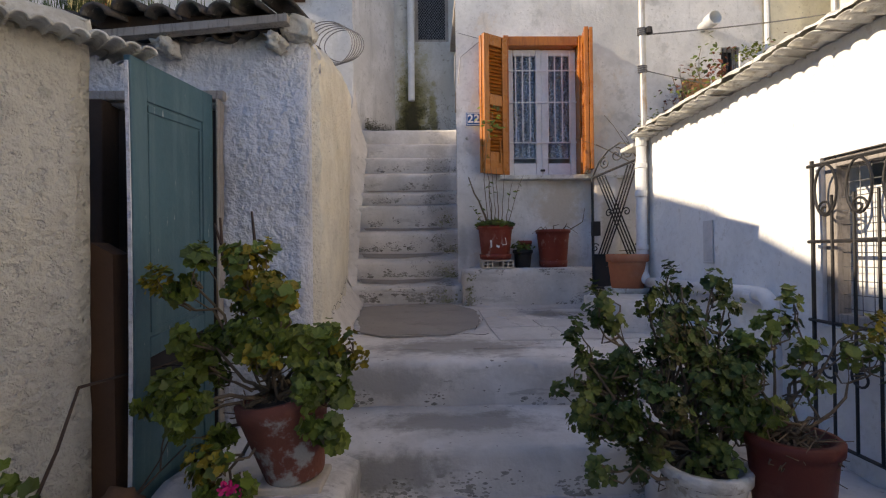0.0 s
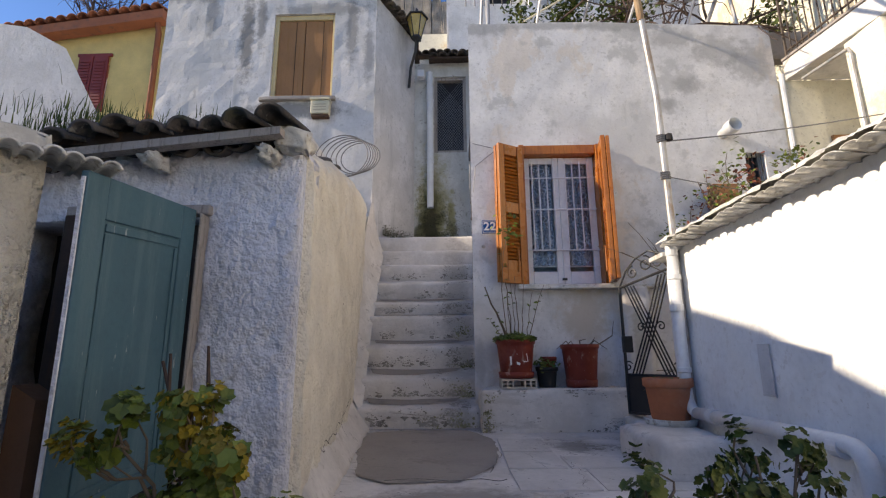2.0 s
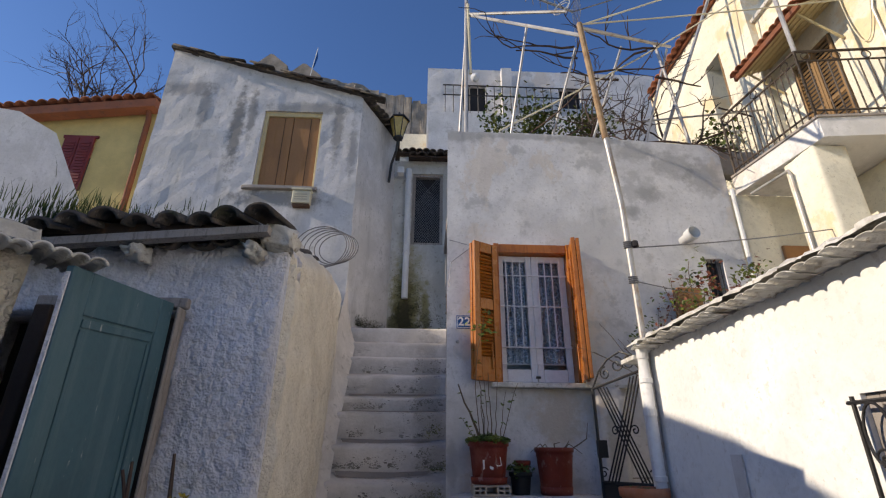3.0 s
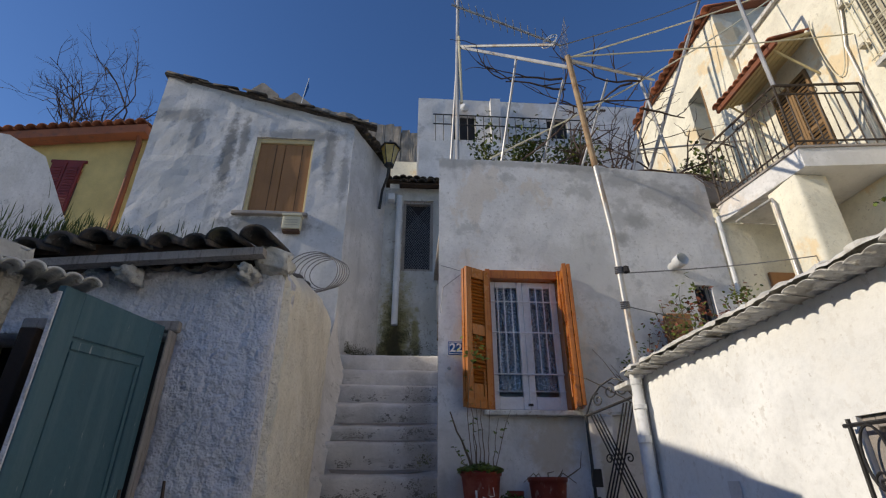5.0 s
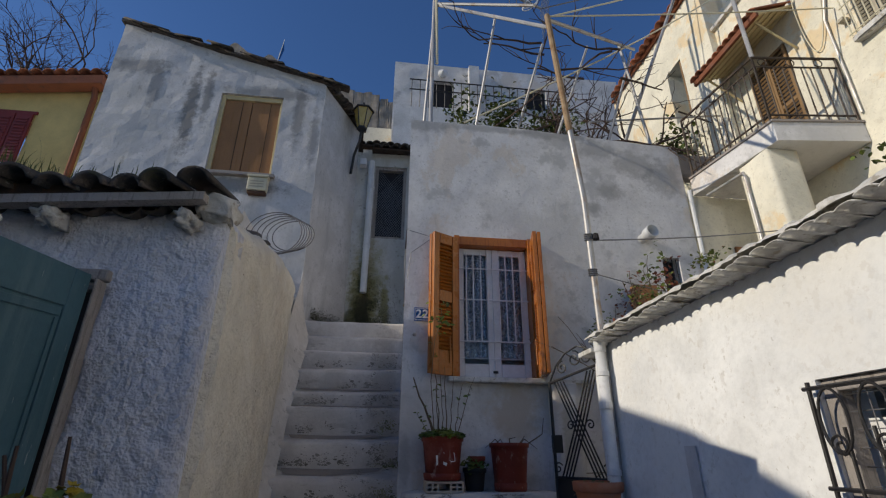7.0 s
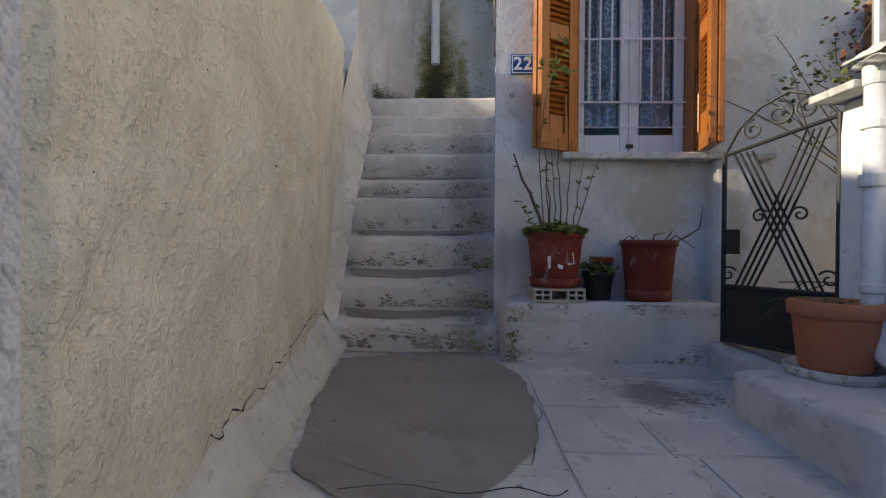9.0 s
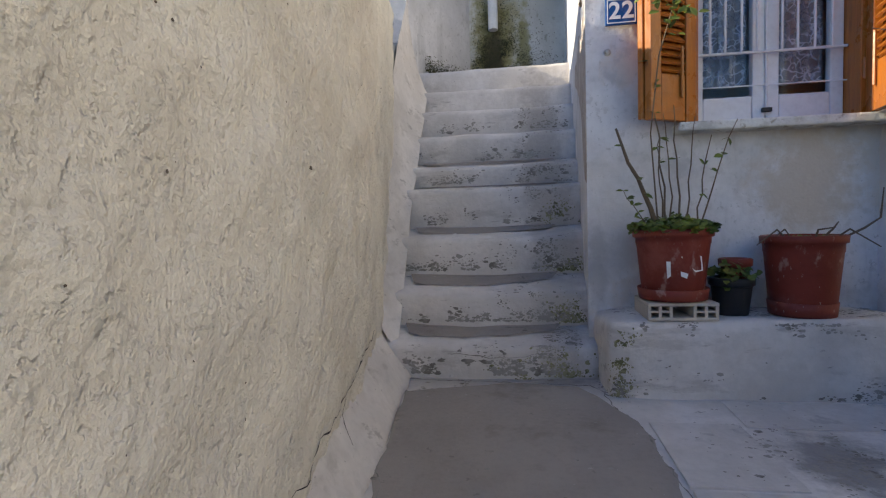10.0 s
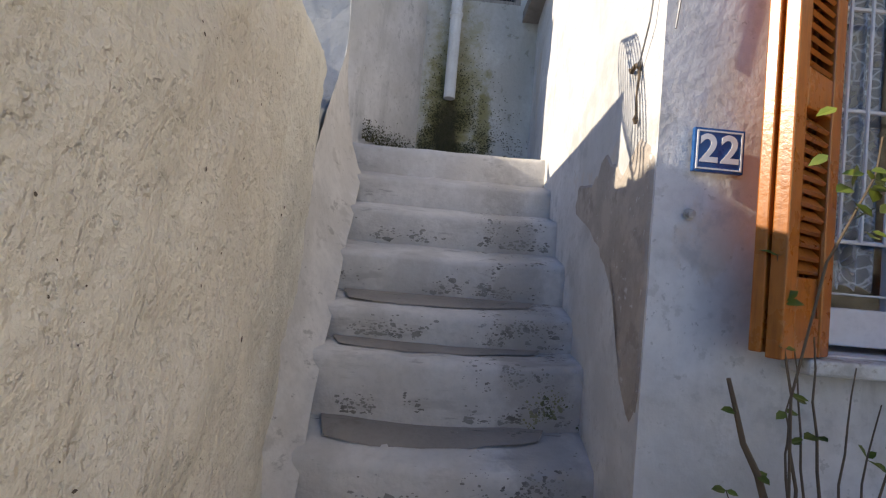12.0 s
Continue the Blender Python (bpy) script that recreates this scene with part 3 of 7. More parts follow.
# shed: front wall with doorway, side wall along the steps
SHY = 2.10
bm = holed_wall(bmesh.new(), line((-1.90, SHY + 0.04), (-0.665, SHY), (0.03, 0.99)), 0, 1.235, 0.3, lambda u: 2.46 + 0.02 * noise.noise(Vector((u * 6, 0, 0))), [(0.02, 0.85, 0.45, 2.16)], 0.22, step=0.05, wob=0.022, freq=7.0)
structure("wall_shed_front", bm, M_SHED, "lumpy blue-white whitewashed front of the shed", "wall", smooth=True)


def shed_edge(v):
    """Foot and top of the side wall at v along it."""
    foot = lerp((-0.64, SHY + 0.05, 0.3), (-1.03, 5.20, 0.9), v)
    head = lerp((-0.655, SHY + 0.05, 2.52), (-0.96, 5.20, 3.30), v)
    head = (head[0], head[1], head[2] + 0.07 * math.sin(math.pi * v) * (v > 0))
    return foot, head


def shed_side(u, v):
    f, h = shed_edge(u)
    p = lerp(f, h, v)
    bulge = 0.04 * math.sin(math.pi * v) * math.sin(math.pi * min(1, u * 1.1))
    lip = -0.10 * max(0, (v - 0.93) / 0.07) ** 2
    flare = -0.02 * max(0, (u - 0.90) / 0.10) ** 2
    zt = 0.02 * noise.noise(Vector((u * 9, 4, 0))) if v > 0.9 else 0
    corner = 0.022 * max(0, 1 - u / 0.16)
    return (p[0] + bulge + lip + flare + corner, p[1], p[2] + zt)


structure("wall_shed_side", sheet(shed_side, 130, 90, wob=0.017, freq=6.5, thick=0.25), M_CREAM, "cream roughcast side wall of the shed beside the steps", "wall", smooth=True)


def passage_left(u, v):
    f = lerp((-0.965, 4.85, 0.9), (-1.17, 6.50, 2.6), u)
    h = lerp((-0.975, 4.85, 2.80), (-1.17, 6.50, 3.46), u)
    p = lerp(f, h, v)
    return p


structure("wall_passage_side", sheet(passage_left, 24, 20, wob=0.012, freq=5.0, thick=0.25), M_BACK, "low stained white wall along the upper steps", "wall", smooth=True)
structure("wall_shed_rear", boxm(-2.2, -1.2, 4.4, 4.6, 0.3, 2.9), M_SHED, "plain rear wall of the shed", "wall")
# the shed's inner darkness is put into this wall's colour
structure("wall_shed_inner", boxm(-2.2, -2.0, 2.3, 4.4, 0.3, 2.6), M_DARKIN, "inner wall of the shed, coloured near black for its unlit depth", "wall")
structure("roof_shed_deck", prismm([(-1.9, 2.02, 2.45), (-0.76, 2.02, 2.46), (-1.06, 4.6, 3.14), (-2.2, 4.6, 3.10)], (0, 0, 0.05)), M_DARKWOOD, "dark boarded underside of the shed roof", "roof")

# roughcast wall beside the shed, nearest the lane
a, b = (-1.99, 0.55), (-1.20, 1.50)
bm = holed_wall(bmesh.new(), line(a, b, (-0.75, 0.66)), 0, length(a, b), 0.0, lambda u: 2.16 + 0.02 * noise.noise(Vector((u * 5, 9, 0))), [], 0.28, step=0.06, wob=0.02, freq=6.0)
structure("wall_lane_left", bm, M_LEFT, "pale roughcast wall with flaking limewash", "wall", smooth=True)
structure("wall_lane_left_far", boxm(-2.3, -1.95, -3.0, 0.62, 0.0, 2.2), M_LEFT, "pale roughcast wall along the lane", "wall")
structure("wall_lane_behind", boxm(-2.3, 2.4, -3.2, -3.0, 0.0, 2.6), M_LEFT, "plain pale wall across the lane", "wall")

# right-hand outbuilding: sunlit wall with the barred window
RX = 1.36
bm = holed_wall(bmesh.new(), line((RX, 3.24), (RX + 0.03, -3.0), (1, 0)), 0, 6.24, 0.1, lambda u: 2.26, [(1.46, 2.02, 1.20, 1.84)], 0.20, step=0.09, wob=0.008, freq=3.0)
structure("wall_right", bm, M_RIGHT, "bright whitewashed wall of the outbuilding in the sun", "wall")
structure("wall_right_end", boxm(RX + 0.21, 2.6, 3.05, 3.24, 0.6, 2.24), M_RIGHT, "white end wall of the outbuilding", "wall")
structure("wall_right_back", boxm(2.4, 2.6, -3.0, 3.05, 0.1, 2.24), M_RIGHT, "plain white far wall of the outbuilding", "wall")
structure("roof_right", boxm(RX + 0.02, 2.65, 1.05, 3.26, 2.265, 2.30), M_COPING, "low whitewashed roof of the outbuilding", "roof")
structure("wall_right_tall", sheet(quad((RX - 0.006, 1.02, 2.2), (RX - 0.006, -3.0, 2.2), (RX - 0.006, -3.0, 3.6), (RX - 0.006, 1.0, 2.72)), 40, 12, wob=0.02, freq=4, thick=0.3), M_RIGHT, "taller whitewashed wall stepping up from the outbuilding", "wall")
structure("court_floor", boxm(1.42, 4.05, 3.30, 4.43, 0.9, 1.12), M_LANDING, "paved floor of the side court behind the gate", "floor")

# upper-left house
bm = holed_wall(bmesh.new(), flat_y(6.45), -4.30, -1.15, 2.4, lambda u: 6.90 + (-1.15 - u) * 0.27 + 0.03 * noise.noise(Vector((u * 3, 2, 0))), [(-2.66, -1.76, 5.20, 6.58)], 0.25, wob=0.02, freq=2.0)
structure("wall_upper_front", bm, M_UPPER, "grey-white weathered front of the upper house", "wall")
structure("wall_upper_left", prismm([(-4.30, 6.72, 2.4), (-4.30, 12.0, 2.4), (-4.30, 12.0, 7.72), (-4.30, 6.72, 7.72)], (0.25, 0, 0)), M_UPPER, "weathered left side of the upper house", "wall")
structure("roof_upper", prismm([(-4.35, 6.40, 7.76), (-1.12, 6.40, 6.90), (-0.60, 7.45, 6.80), (-0.9, 12, 6.8), (-4.35, 12, 7.76)], (0, 0, 0.05)), M_TILE, "old tiled roof of the upper house", "roof")

# cream house with the balcony
CX = 4.05
bm = holed_wall(bmesh.new(), line((CX, 4.6), (CX, -1.5), (1, 0)), 0, 6.1, 0.5, lambda u: 6.75 - 0.36 * max(0, u - 1.0), [(1.54, 2.10, 5.06, 6.10), (0.30, 0.83, 4.31, 5.72)], 0.25, wob=0.01)
structure("wall_balcony_house", bm, M_OCHRE, "cream rendered house wall with peeling ochre patches", "wall")
bm = holed_wall(bmesh.new(), line((3.95, 6.9), (3.95, 4.6), (1, 0)), 0, 2.3, 0.5, lambda u: 7.60, [(1.36, 1.70, 5.95, 6.85)], 0.25, wob=0.006)
structure("wall_balcony_house_far", bm, M_OCHRE, "smooth cream wall of the house under a tiled eave", "wall")
structure("wall_balcony_gable", boxm(3.95, 5.5, 6.9, 7.1, 0.5, 7.6), M_OCHRE, "cream end wall of the house", "wall")
structure("wall_under_balcony", boxm(3.02, 4.05, 4.44, 4.60, 0.9, 4.12), M_OCHRE, "shaded cream wall under the balcony", "wall")

# houses above and far away
bm = holed_wall(bmesh.new(), flat_y(9.0), -0.14, 5.2, 4.5, lambda u: 9.95, [(0.68, 1.20, 8.75, 9.50), (2.9, 3.4, 8.9, 9.5)], 0.25, step=0.3, wob=0.01)
structure("wall_top_house", bm, M_FACADE, "white cubic house above the terrace", "wall")
structure("wall_top_house_side", boxm(-0.14, 0.10, 9.26, 13, 4.5, 9.95), M_FACADE, "white side of the cubic house", "wall")
structure("roof_top_house", boxm(-0.14, 5.2, 9.26, 13, 9.80, 9.90), M_FACADE, "flat white roof of the cubic house", "roof")
structure("wall_between", boxm(-0.66, 0.42, 8.5, 8.7, 4.0, 7.15), M_UPPER, "pale wall of a house behind the passage", "wall")
bm = holed_wall(bmesh.new(), flat_y(8.0), -8.5, -4.4, 2.0, lambda u: 7.35 + (u + 8.5) * 0.10, [(-6.85, -6.30, 5.9, 7.0)], 0.25, step=0.3, wob=0.004)
structure("wall_yellow_house", bm, M_YELLOW, "yellow rendered house front", "wall")
front = [(-6.0, 4.0, 0.2), (-3.05, 4.0, 0.2), (-3.10, 4.0, 3.64), (-3.50, 4.0, 4.32), (-3.90, 4.0, 4.55), (-6.0, 4.0, 4.9)]
bm = bmesh.new()
near = [bm.verts.new(p) for p in front]
rear = [bm.verts.new((x - 2.1, 6.40, z + (0.4 if z > 1 else 0))) for x, y, z in front]
bm.faces.new(near)
bm.faces.new(rear[::-1])
for k in range(6):
    bm.faces.new((near[k], rear[k], rear[(k + 1) % 6], near[(k + 1) % 6]))
structure("wall_left_gable", bm, M_UPPER, "grey weathered gable house behind the lane wall", "wall")
# added behind the shed wall to block sun from the upper steps
structure("wall_yard", boxm(-1.62, -1.44, 4.62, 6.44, 0.3, 3.74), M_UPPER, "added wall hidden behind the shed that keeps sun off the steps", "wall")
# added out of view; its sloped top casts the shadow on the right wall
structure("wall_left_side", prismm([(-3.95, -3.0, 0.2), (-3.95, 3.0, 0.2), (-3.95, 3.0, 4.26), (-3.95, 2.0, 4.02), (-3.95, 1.2, 3.70), (-3.95, -3.0, 3.60)], (0.3, 0, 0)), M_UPPER, "added out-of-view wall beyond the lane wall that shades the right wall", "wall")

# ================= the house front: window, plate, ledge, pots =================
def lace_material():
    m = bpy.data.materials.new("lace_curtain")
    m.use_nodes = True
    n, l = m.node_tree.nodes, m.node_tree.links
    b = n["Principled BSDF"]
    b.inputs["Base Color"].default_value = (0.62, 0.64, 0.70, 1)
    b.inputs["Roughness"].default_value = 0.9
    pos = n.new("ShaderNodeNewGeometry").outputs["Position"]
    w = n.new("ShaderNodeTexNoise")
    w.inputs["Scale"].default_value = 16
    l.new(pos, w.inputs["Vector"])
    ad = n.new("ShaderNodeMix")
    ad.data_type = 'VECTOR'
    ad.inputs["Factor"].default_value = 0.06
    l.new(pos, ad.inputs["A"])
    l.new(w.outputs["Color"], ad.inputs["B"])
    v = n.new("ShaderNodeTexVoronoi")
    v.feature = 'DISTANCE_TO_EDGE'
    v.inputs["Scale"].default_value = 26
    l.new(ad.outputs["Result"], v.inputs["Vector"])
    g = n.new("ShaderNodeTexNoise")
    g.inputs["Scale"].default_value = 11
    l.new(pos, g.inputs["Vector"])
    r = n.new("ShaderNodeMapRange")
    for k, val in (("From Min", 0.02), ("From Max", 0.10), ("To Min", 0.95), ("To Max", 0.40)):
        r.inputs[k].default_value = val
    l.new(v.outputs["Distance"], r.inputs["Value"])
    r2 = n.new("ShaderNodeMapRange")
    for k, val in (("From Min", 0.42), ("From Max", 0.55), ("To Min", 0.55), ("To Max", 1.0)):
        r2.inputs[k].default_value = val
    l.new(g.outputs["Fac"], r2.inputs["Value"])
    mu = n.new("ShaderNodeMath")
    mu.operation = 'MULTIPLY'
    l.new(r.outputs["Result"], mu.inputs[0])
    l.new(r2.outputs["Result"], mu.inputs[1])
    l.new(mu.outputs[0], b.inputs["Alpha"])
    return m


M_LACECURTAIN = lace_material()

win = tagged(new("window_1"), "white double casement window with iron bars and orange wooden shutters", "window", kind="structure")
# orange outer frame lining the opening
part("window_frame", box(box(boxm(WX0, WX0 + 0.045, 4.40, 4.56, WZ0, WZ1, bevel=0.004), WX1 - 0.045, WX1, 4.40, 4.56, WZ0, WZ1, bevel=0.004), WX0 + 0.047, WX1 - 0.047, 4.42, 4.56, WZ1 - 0.085, WZ1, bevel=0.004), M_ORANGE, win, "varnished orange wooden frame")
cz0, cz1 = WZ0 + 0.02, WZ1 - 0.09
for x0, x1 in ((0.607, 0.931), (0.935, 1.258)):
    bm = bmesh.new()
    for a in ((x0, x0 + 0.055, cz0, cz1), (x1 - 0.055, x1, cz0, cz1)):
        box(bm, a[0], a[1], 4.505, 4.545, a[2], a[3], bevel=0.005)
    for z0, z1 in ((cz0, cz0 + 0.11), (cz1 - 0.06, cz1)):
        box(bm, x0 + 0.056, x1 - 0.056, 4.507, 4.543, z0, z1, bevel=0.005)
    sash = part("casement", bm, M_WHITEPAINT, win, "white painted wooden casement")
    p = part("pane", boxm(x0 + 0.053, x1 - 0.053, 4.522, 4.526, cz0 + 0.1, cz1 - 0.05), M_GLASS, sash)
    p.visible_shadow = False
    def cur(u, v, x0=x0, x1=x1):
        return (x0 + 0.05 + (x1 - x0 - 0.1) * u, 4.565 + 0.010 * math.sin(u * 26 + v), cz0 + 0.16 + 0.02 * abs(math.sin(u * 14)) * (1 - v) + (cz1 - cz0 - 0.18) * v)
    tagged(part("lace_curtain", sheet(cur, 40, 6), M_LACECURTAIN, smooth=True), "white patterned lace curtain hanging behind the casement", "curtain", group="lace curtains")
part("handle_rod", tubem([(0.933, 4.50, cz0 + 0.05), (0.933, 4.50, cz1 - 0.05)], 0.006, 6), M_WHITEMETAL, win)
part("latch", boxm(0.912, 0.954, 4.485, 4.503, cz0 + 0.03, cz0 + 0.05, bevel=0.003), M_IRON, win, "small dark metal latch")
bars = tagged(new("window_bars"), "white painted iron bars across the casement window", "window bars")
for z in (2.52, 2.90, 3.20):
    part("crossbar", tubem([(0.61, 4.478, z), (1.255, 4.478, z)], 0.0065, 6), M_WHITEMETAL, bars)
part("crossbar", tubem([(0.61, 4.478, 2.37), (1.255, 4.478, 2.37)], 0.003, 6), M_WHITEMETAL, bars)
for x in (0.68, 0.745, 0.815, 0.88, 0.985, 1.05, 1.12, 1.19):
    part("upright_bar", tubem([(x, 4.472, 2.52), (x, 4.472, 3.36)], 0.0055, 6), M_WHITEMETAL, bars)
part("window_sill", box(bmesh.new(), 0.50, 1.42, 4.33, 4.56, WZ0 - 0.045, WZ0 - 0.004, bevel=0.008), M_COPING, win, "thin stained stone sill")
part("sill_ledge", box(bmesh.new(), 1.422, 1.72, 4.36, 4.44, WZ0 - 0.035, WZ0 - 0.008, bevel=0.006), M_COPING, win)


def shutter(name, m, label, side):
    """A louvred shutter leaf, hinged at its own origin and reaching along x."""
    w, h = 0.27, WZ1 - WZ0 - 0.04

    def fold(a, b):
        return (a, b) if side > 0 else (-b, -a)

    ob = tagged(new(name), label, "shutter", group="shutters of the window")
    ob.matrix_basis = m
    bm = bmesh.new()
    for a in (0, w - 0.065):
        box(bm, a, a + 0.060, -0.018, 0.018, 0, h, bevel=0.004)
    for z0, z1 in ((0, 0.20), (0.62, 0.72), (h - 0.10, h)):
        box(bm, 0.066, w - 0.066, -0.017, 0.017, z0, z1, bevel=0.004)
    frame_part = part("shutter_frame", bm, M_ORANGE, ob)
    bm = bmesh.new()
    for a in (0.01, w - 0.055):
        box(bm, a, a + 0.055, *fold(0.024, 0.054), 0.01, h - 0.01, bevel=0.004)
    for z0, z1 in ((0.01, 0.19), (0.62, 0.71), (h - 0.10, h - 0.01)):
        box(bm, 0.066, w - 0.056, *fold(0.025, 0.053), z0, z1, bevel=0.004)
    box(bm, 0.066, w - 0.056, *fold(0.034, 0.044), 0.19, h - 0.10)
    part("folded_leaf", bm, M_ORANGE, ob)
    for lo, hi in ((0.21, 0.61), (0.73, h - 0.11)):
        n = int((hi - lo) / 0.032)
        for i in range(n):
            z = lo + (i + 0.5) * (hi - lo) / n
            part("louvre", boxm(0.066, w - 0.066, -0.005, 0.005, -0.019, 0.019, m=Matrix.Translation((0, 0, z)) @ Matrix.Rotation(radians(-42 * side), 4, 'X')), M_ORANGE, frame_part)
    for z in (0.15, h - 0.2):
        part("hinge", tubem([(-0.004, -0.02, z), (-0.004, -0.02, z + 0.09)], 0.009, 8), M_ORANGE, ob)
    part("stay", tubem([(w * 0.35, -0.026 * side, 0.10), (w * 0.35, -0.026 * side, 0.32)], 0.007, 6), M_ORANGE, ob)
    return ob


shutter("shutter_left", Matrix.Translation((WX0 + 0.02, 4.395, WZ0)) @ Matrix.Rotation(radians(180 + 30), 4, 'Z'), "varnished orange louvred shutter standing half open", -1)
shutter("shutter_right", Matrix.Translation((WX1 - 0.01, 4.395, WZ0)) @ Matrix.Rotation(radians(-101), 4, 'Z'), "varnished orange louvred shutter swung wide open", 1)

# number plate
plate = tagged(new("house_number_plate"), "blue enamel house number plate reading 22 on the wall", "sign")
enamel = part("plate", boxm(0.205, 0.345, 4.405, 4.418, 2.665, 2.785, bevel=0.002), M_BLUEPLATE, plate)
bm = bmesh.new()
for a in ((0.212, 0.338, 2.672, 2.676), (0.212, 0.338, 2.774, 2.778), (0.212, 0.216, 2.676, 2.774), (0.334, 0.338, 2.676, 2.774)):
    box(bm, a[0], a[1], 4.4025, 4.4055, a[2], a[3])
part("border", bm, M_LETTER, enamel)
for dx in (-0.029, 0.029):
    fc = bpy.data.curves.new("digit", 'FONT')
    fc.body, fc.size, fc.align_x, fc.align_y, fc.extrude, fc.offset = "2", 0.105, 'CENTER', 'CENTER', 0.001, 0.0025
    tmp = bpy.data.objects.new("digit_curve", fc)
    scene.collection.objects.link(tmp)
    dg = bpy.context.evaluated_depsgraph_get()
    me = bpy.data.meshes.new_from_object(tmp.evaluated_get(dg))
    bpy.data.objects.remove(tmp)
    me.materials.clear()
    me.materials.append(M_LETTER)
    dig = new("digit", me)
    dig.matrix_basis = pose(0.275 + dx, 4.4035, 2.725, 90, 0, 0)
    dig.parent = enamel
part("nail_boss", lathem([(0.002, 0), (0.016, 0.0), (0.012, 0.014), (0.004, 0.018)], sides=12), M_COPING, plate)
bpy.data.objects["nail_boss"].matrix_basis = pose(0.215, 4.425, 2.55, 90, 0, 0)

# ledge under the window
def rough_block(x0, x1, y0, y1, z0, z1, wob=0.012, n=10, freq=6):
    bm = bmesh.new()
    bmesh.ops.create_cube(bm, size=1.0)
    bmesh.ops.subdivide_edges(bm, edges=bm.edges, cuts=n, use_grid_fill=True)
    for v in bm.verts:
        q = v.co * 2
        r = Vector((max(-1, min(1, q.x)), max(-1, min(1, q.y)), max(-1, min(1, q.z))))
        hi = [abs(c) > 0.999 for c in r]
        p = Vector(((x0 + x1) / 2 + r.x * (x1 - x0) / 2, (y0 + y1) / 2 + r.y * (y1 - y0) / 2, (z0 + z1) / 2 + r.z * (z1 - z0) / 2))
        inward = Vector((-r.x if hi[0] else 0, -r.y if hi[1] else 0, -r.z if hi[2] else 0))
        p += inward * (0.012 if sum(hi) > 1 else 0.0)
        w = wob * noise.noise(p * freq)
        v.co = p + Vector((w, w * 0.7, wob * noise.noise(p * freq + Vector((5, 5, 5)))))
    return bm


structure("window_ledge", rough_block(0.15, 1.36, 4.10, 4.47, 0.85, 1.355), M_STEP, "whitewashed plinth under the window that carries flower pots", "ledge", smooth=True)
structure("pilaster", rough_block(1.36, 1.60, 4.34, 4.46, 0.9, 2.17, wob=0.006), M_FACADE, "shallow whitewashed pier beside the window", "wall", smooth=True)
structure("gate_step", rough_block(1.22, 2.2, 3.32, 4.36, 0.85, 1.16), M_STEP, "whitewashed step up to the iron gate", "step", smooth=True)
structure("gate_step_top", boxm(1.28, 2.1, 3.55, 4.33, 1.165, 1.172), M_CEMENT, "bare grey cement on the gate step", "step")
structure("pot_plinth", rough_block(0.95, 1.35, 2.75, 3.42, 0.85, 1.20, wob=0.02), M_STEP, "rounded whitewashed plinth beside the gate", "plinth", smooth=True)


def flower_pot(parent, c, r, h, mat, rim=0.02, soil=True, taper=0.78):
    prof = [(r * taper * 0.96, 0.0), (r * taper, 0.01), (r * 0.93, h * 0.78), (r * 0.95, h * 0.80), (r * 0.955, h - rim * 1.8), (r + 0.004, h - rim * 1.6), (r + 0.006, h - 0.004), (r, h), (r - 0.016, h), (r - 0.02, h - 0.03)]
    pot = part("pot", lathem(prof, c, 32), mat, parent, smooth=True)
    if soil:
        part("soil", lathem([(r * 0.5, h - 0.045), (r * 0.94, h - 0.04), (r * 0.5, h - 0.025), (0.005, h - 0.022)], c, 20), M_SOIL, parent, smooth=True)
    return pot


def leaf(bm, c, normal, size, lobes=12, cup=0.30, notch=True):
    """A round scalloped leaf."""
    n = Vector(normal).normalized()
    u = n.orthogonal().normalized()
    u.rotate(Matrix.Rotation(random.uniform(0, 6.28), 3, n))
    w = n.cross(u)
    mid = bm.verts.new(Vector(c))
    ring = []
    for k in range(lobes):
        a = 2 * math.pi * (k + 0.5) / lobes
        rr = size * (1.08 if k % 2 else 0.86) * (0.45 if notch and k == lobes - 1 else 1.0) * random.uniform(0.92, 1.06)
        ring.append(bm.verts.new(Vector(c) + (u * math.cos(a) + w * math.sin(a)) * rr + n * cup * rr * random.uniform(0.4, 1.6)))
    for k in range(lobes - 1):
        bm.faces.new((mid, ring[k], ring[k + 1]))
    bm.faces.new((mid, ring[-1], ring[0]))


def oval_leaf(bm, c, way, normal, ln):
    d, n = Vector(way).normalized(), Vector(normal).normalized()
    s = d.cross(n)
    s = s.normalized() if s.length > 1e-5 else d.orthogonal().normalized()
    p = Vector(c)
    pts = [(0, 0, 0), (0.3, 0.32, 0.05), (0.65, 0.28, 0.03), (1, 0, -0.08), (0.65, -0.28, 0.03), (0.3, -0.32, 0.05)]
    vs = [bm.verts.new(p + d * a * ln + s * b * ln + n * h * ln) for a, b, h in pts]
    bm.faces.new((vs[0], vs[1], vs[2], vs[3]))
    bm.faces.new((vs[0], vs[3], vs[4], vs[5]))


# rose pot on a hollow brick
rose = empty("potted_rose", "red plastic pot of clover and bare rose canes", "potted plant")
RC = (0.44, 4.235, 1.428)
flower_pot(rose, RC, 0.155, 0.30, M_REDPOT)
part("saucer", lathem([(0.12, 0), (0.135, 0.004), (0.142, 0.05), (0.136, 0.05), (0.12, 0.02)], RC, 28), M_REDPOT, rose, "dusty faded red saucer", smooth=True)
bm = bmesh.new()
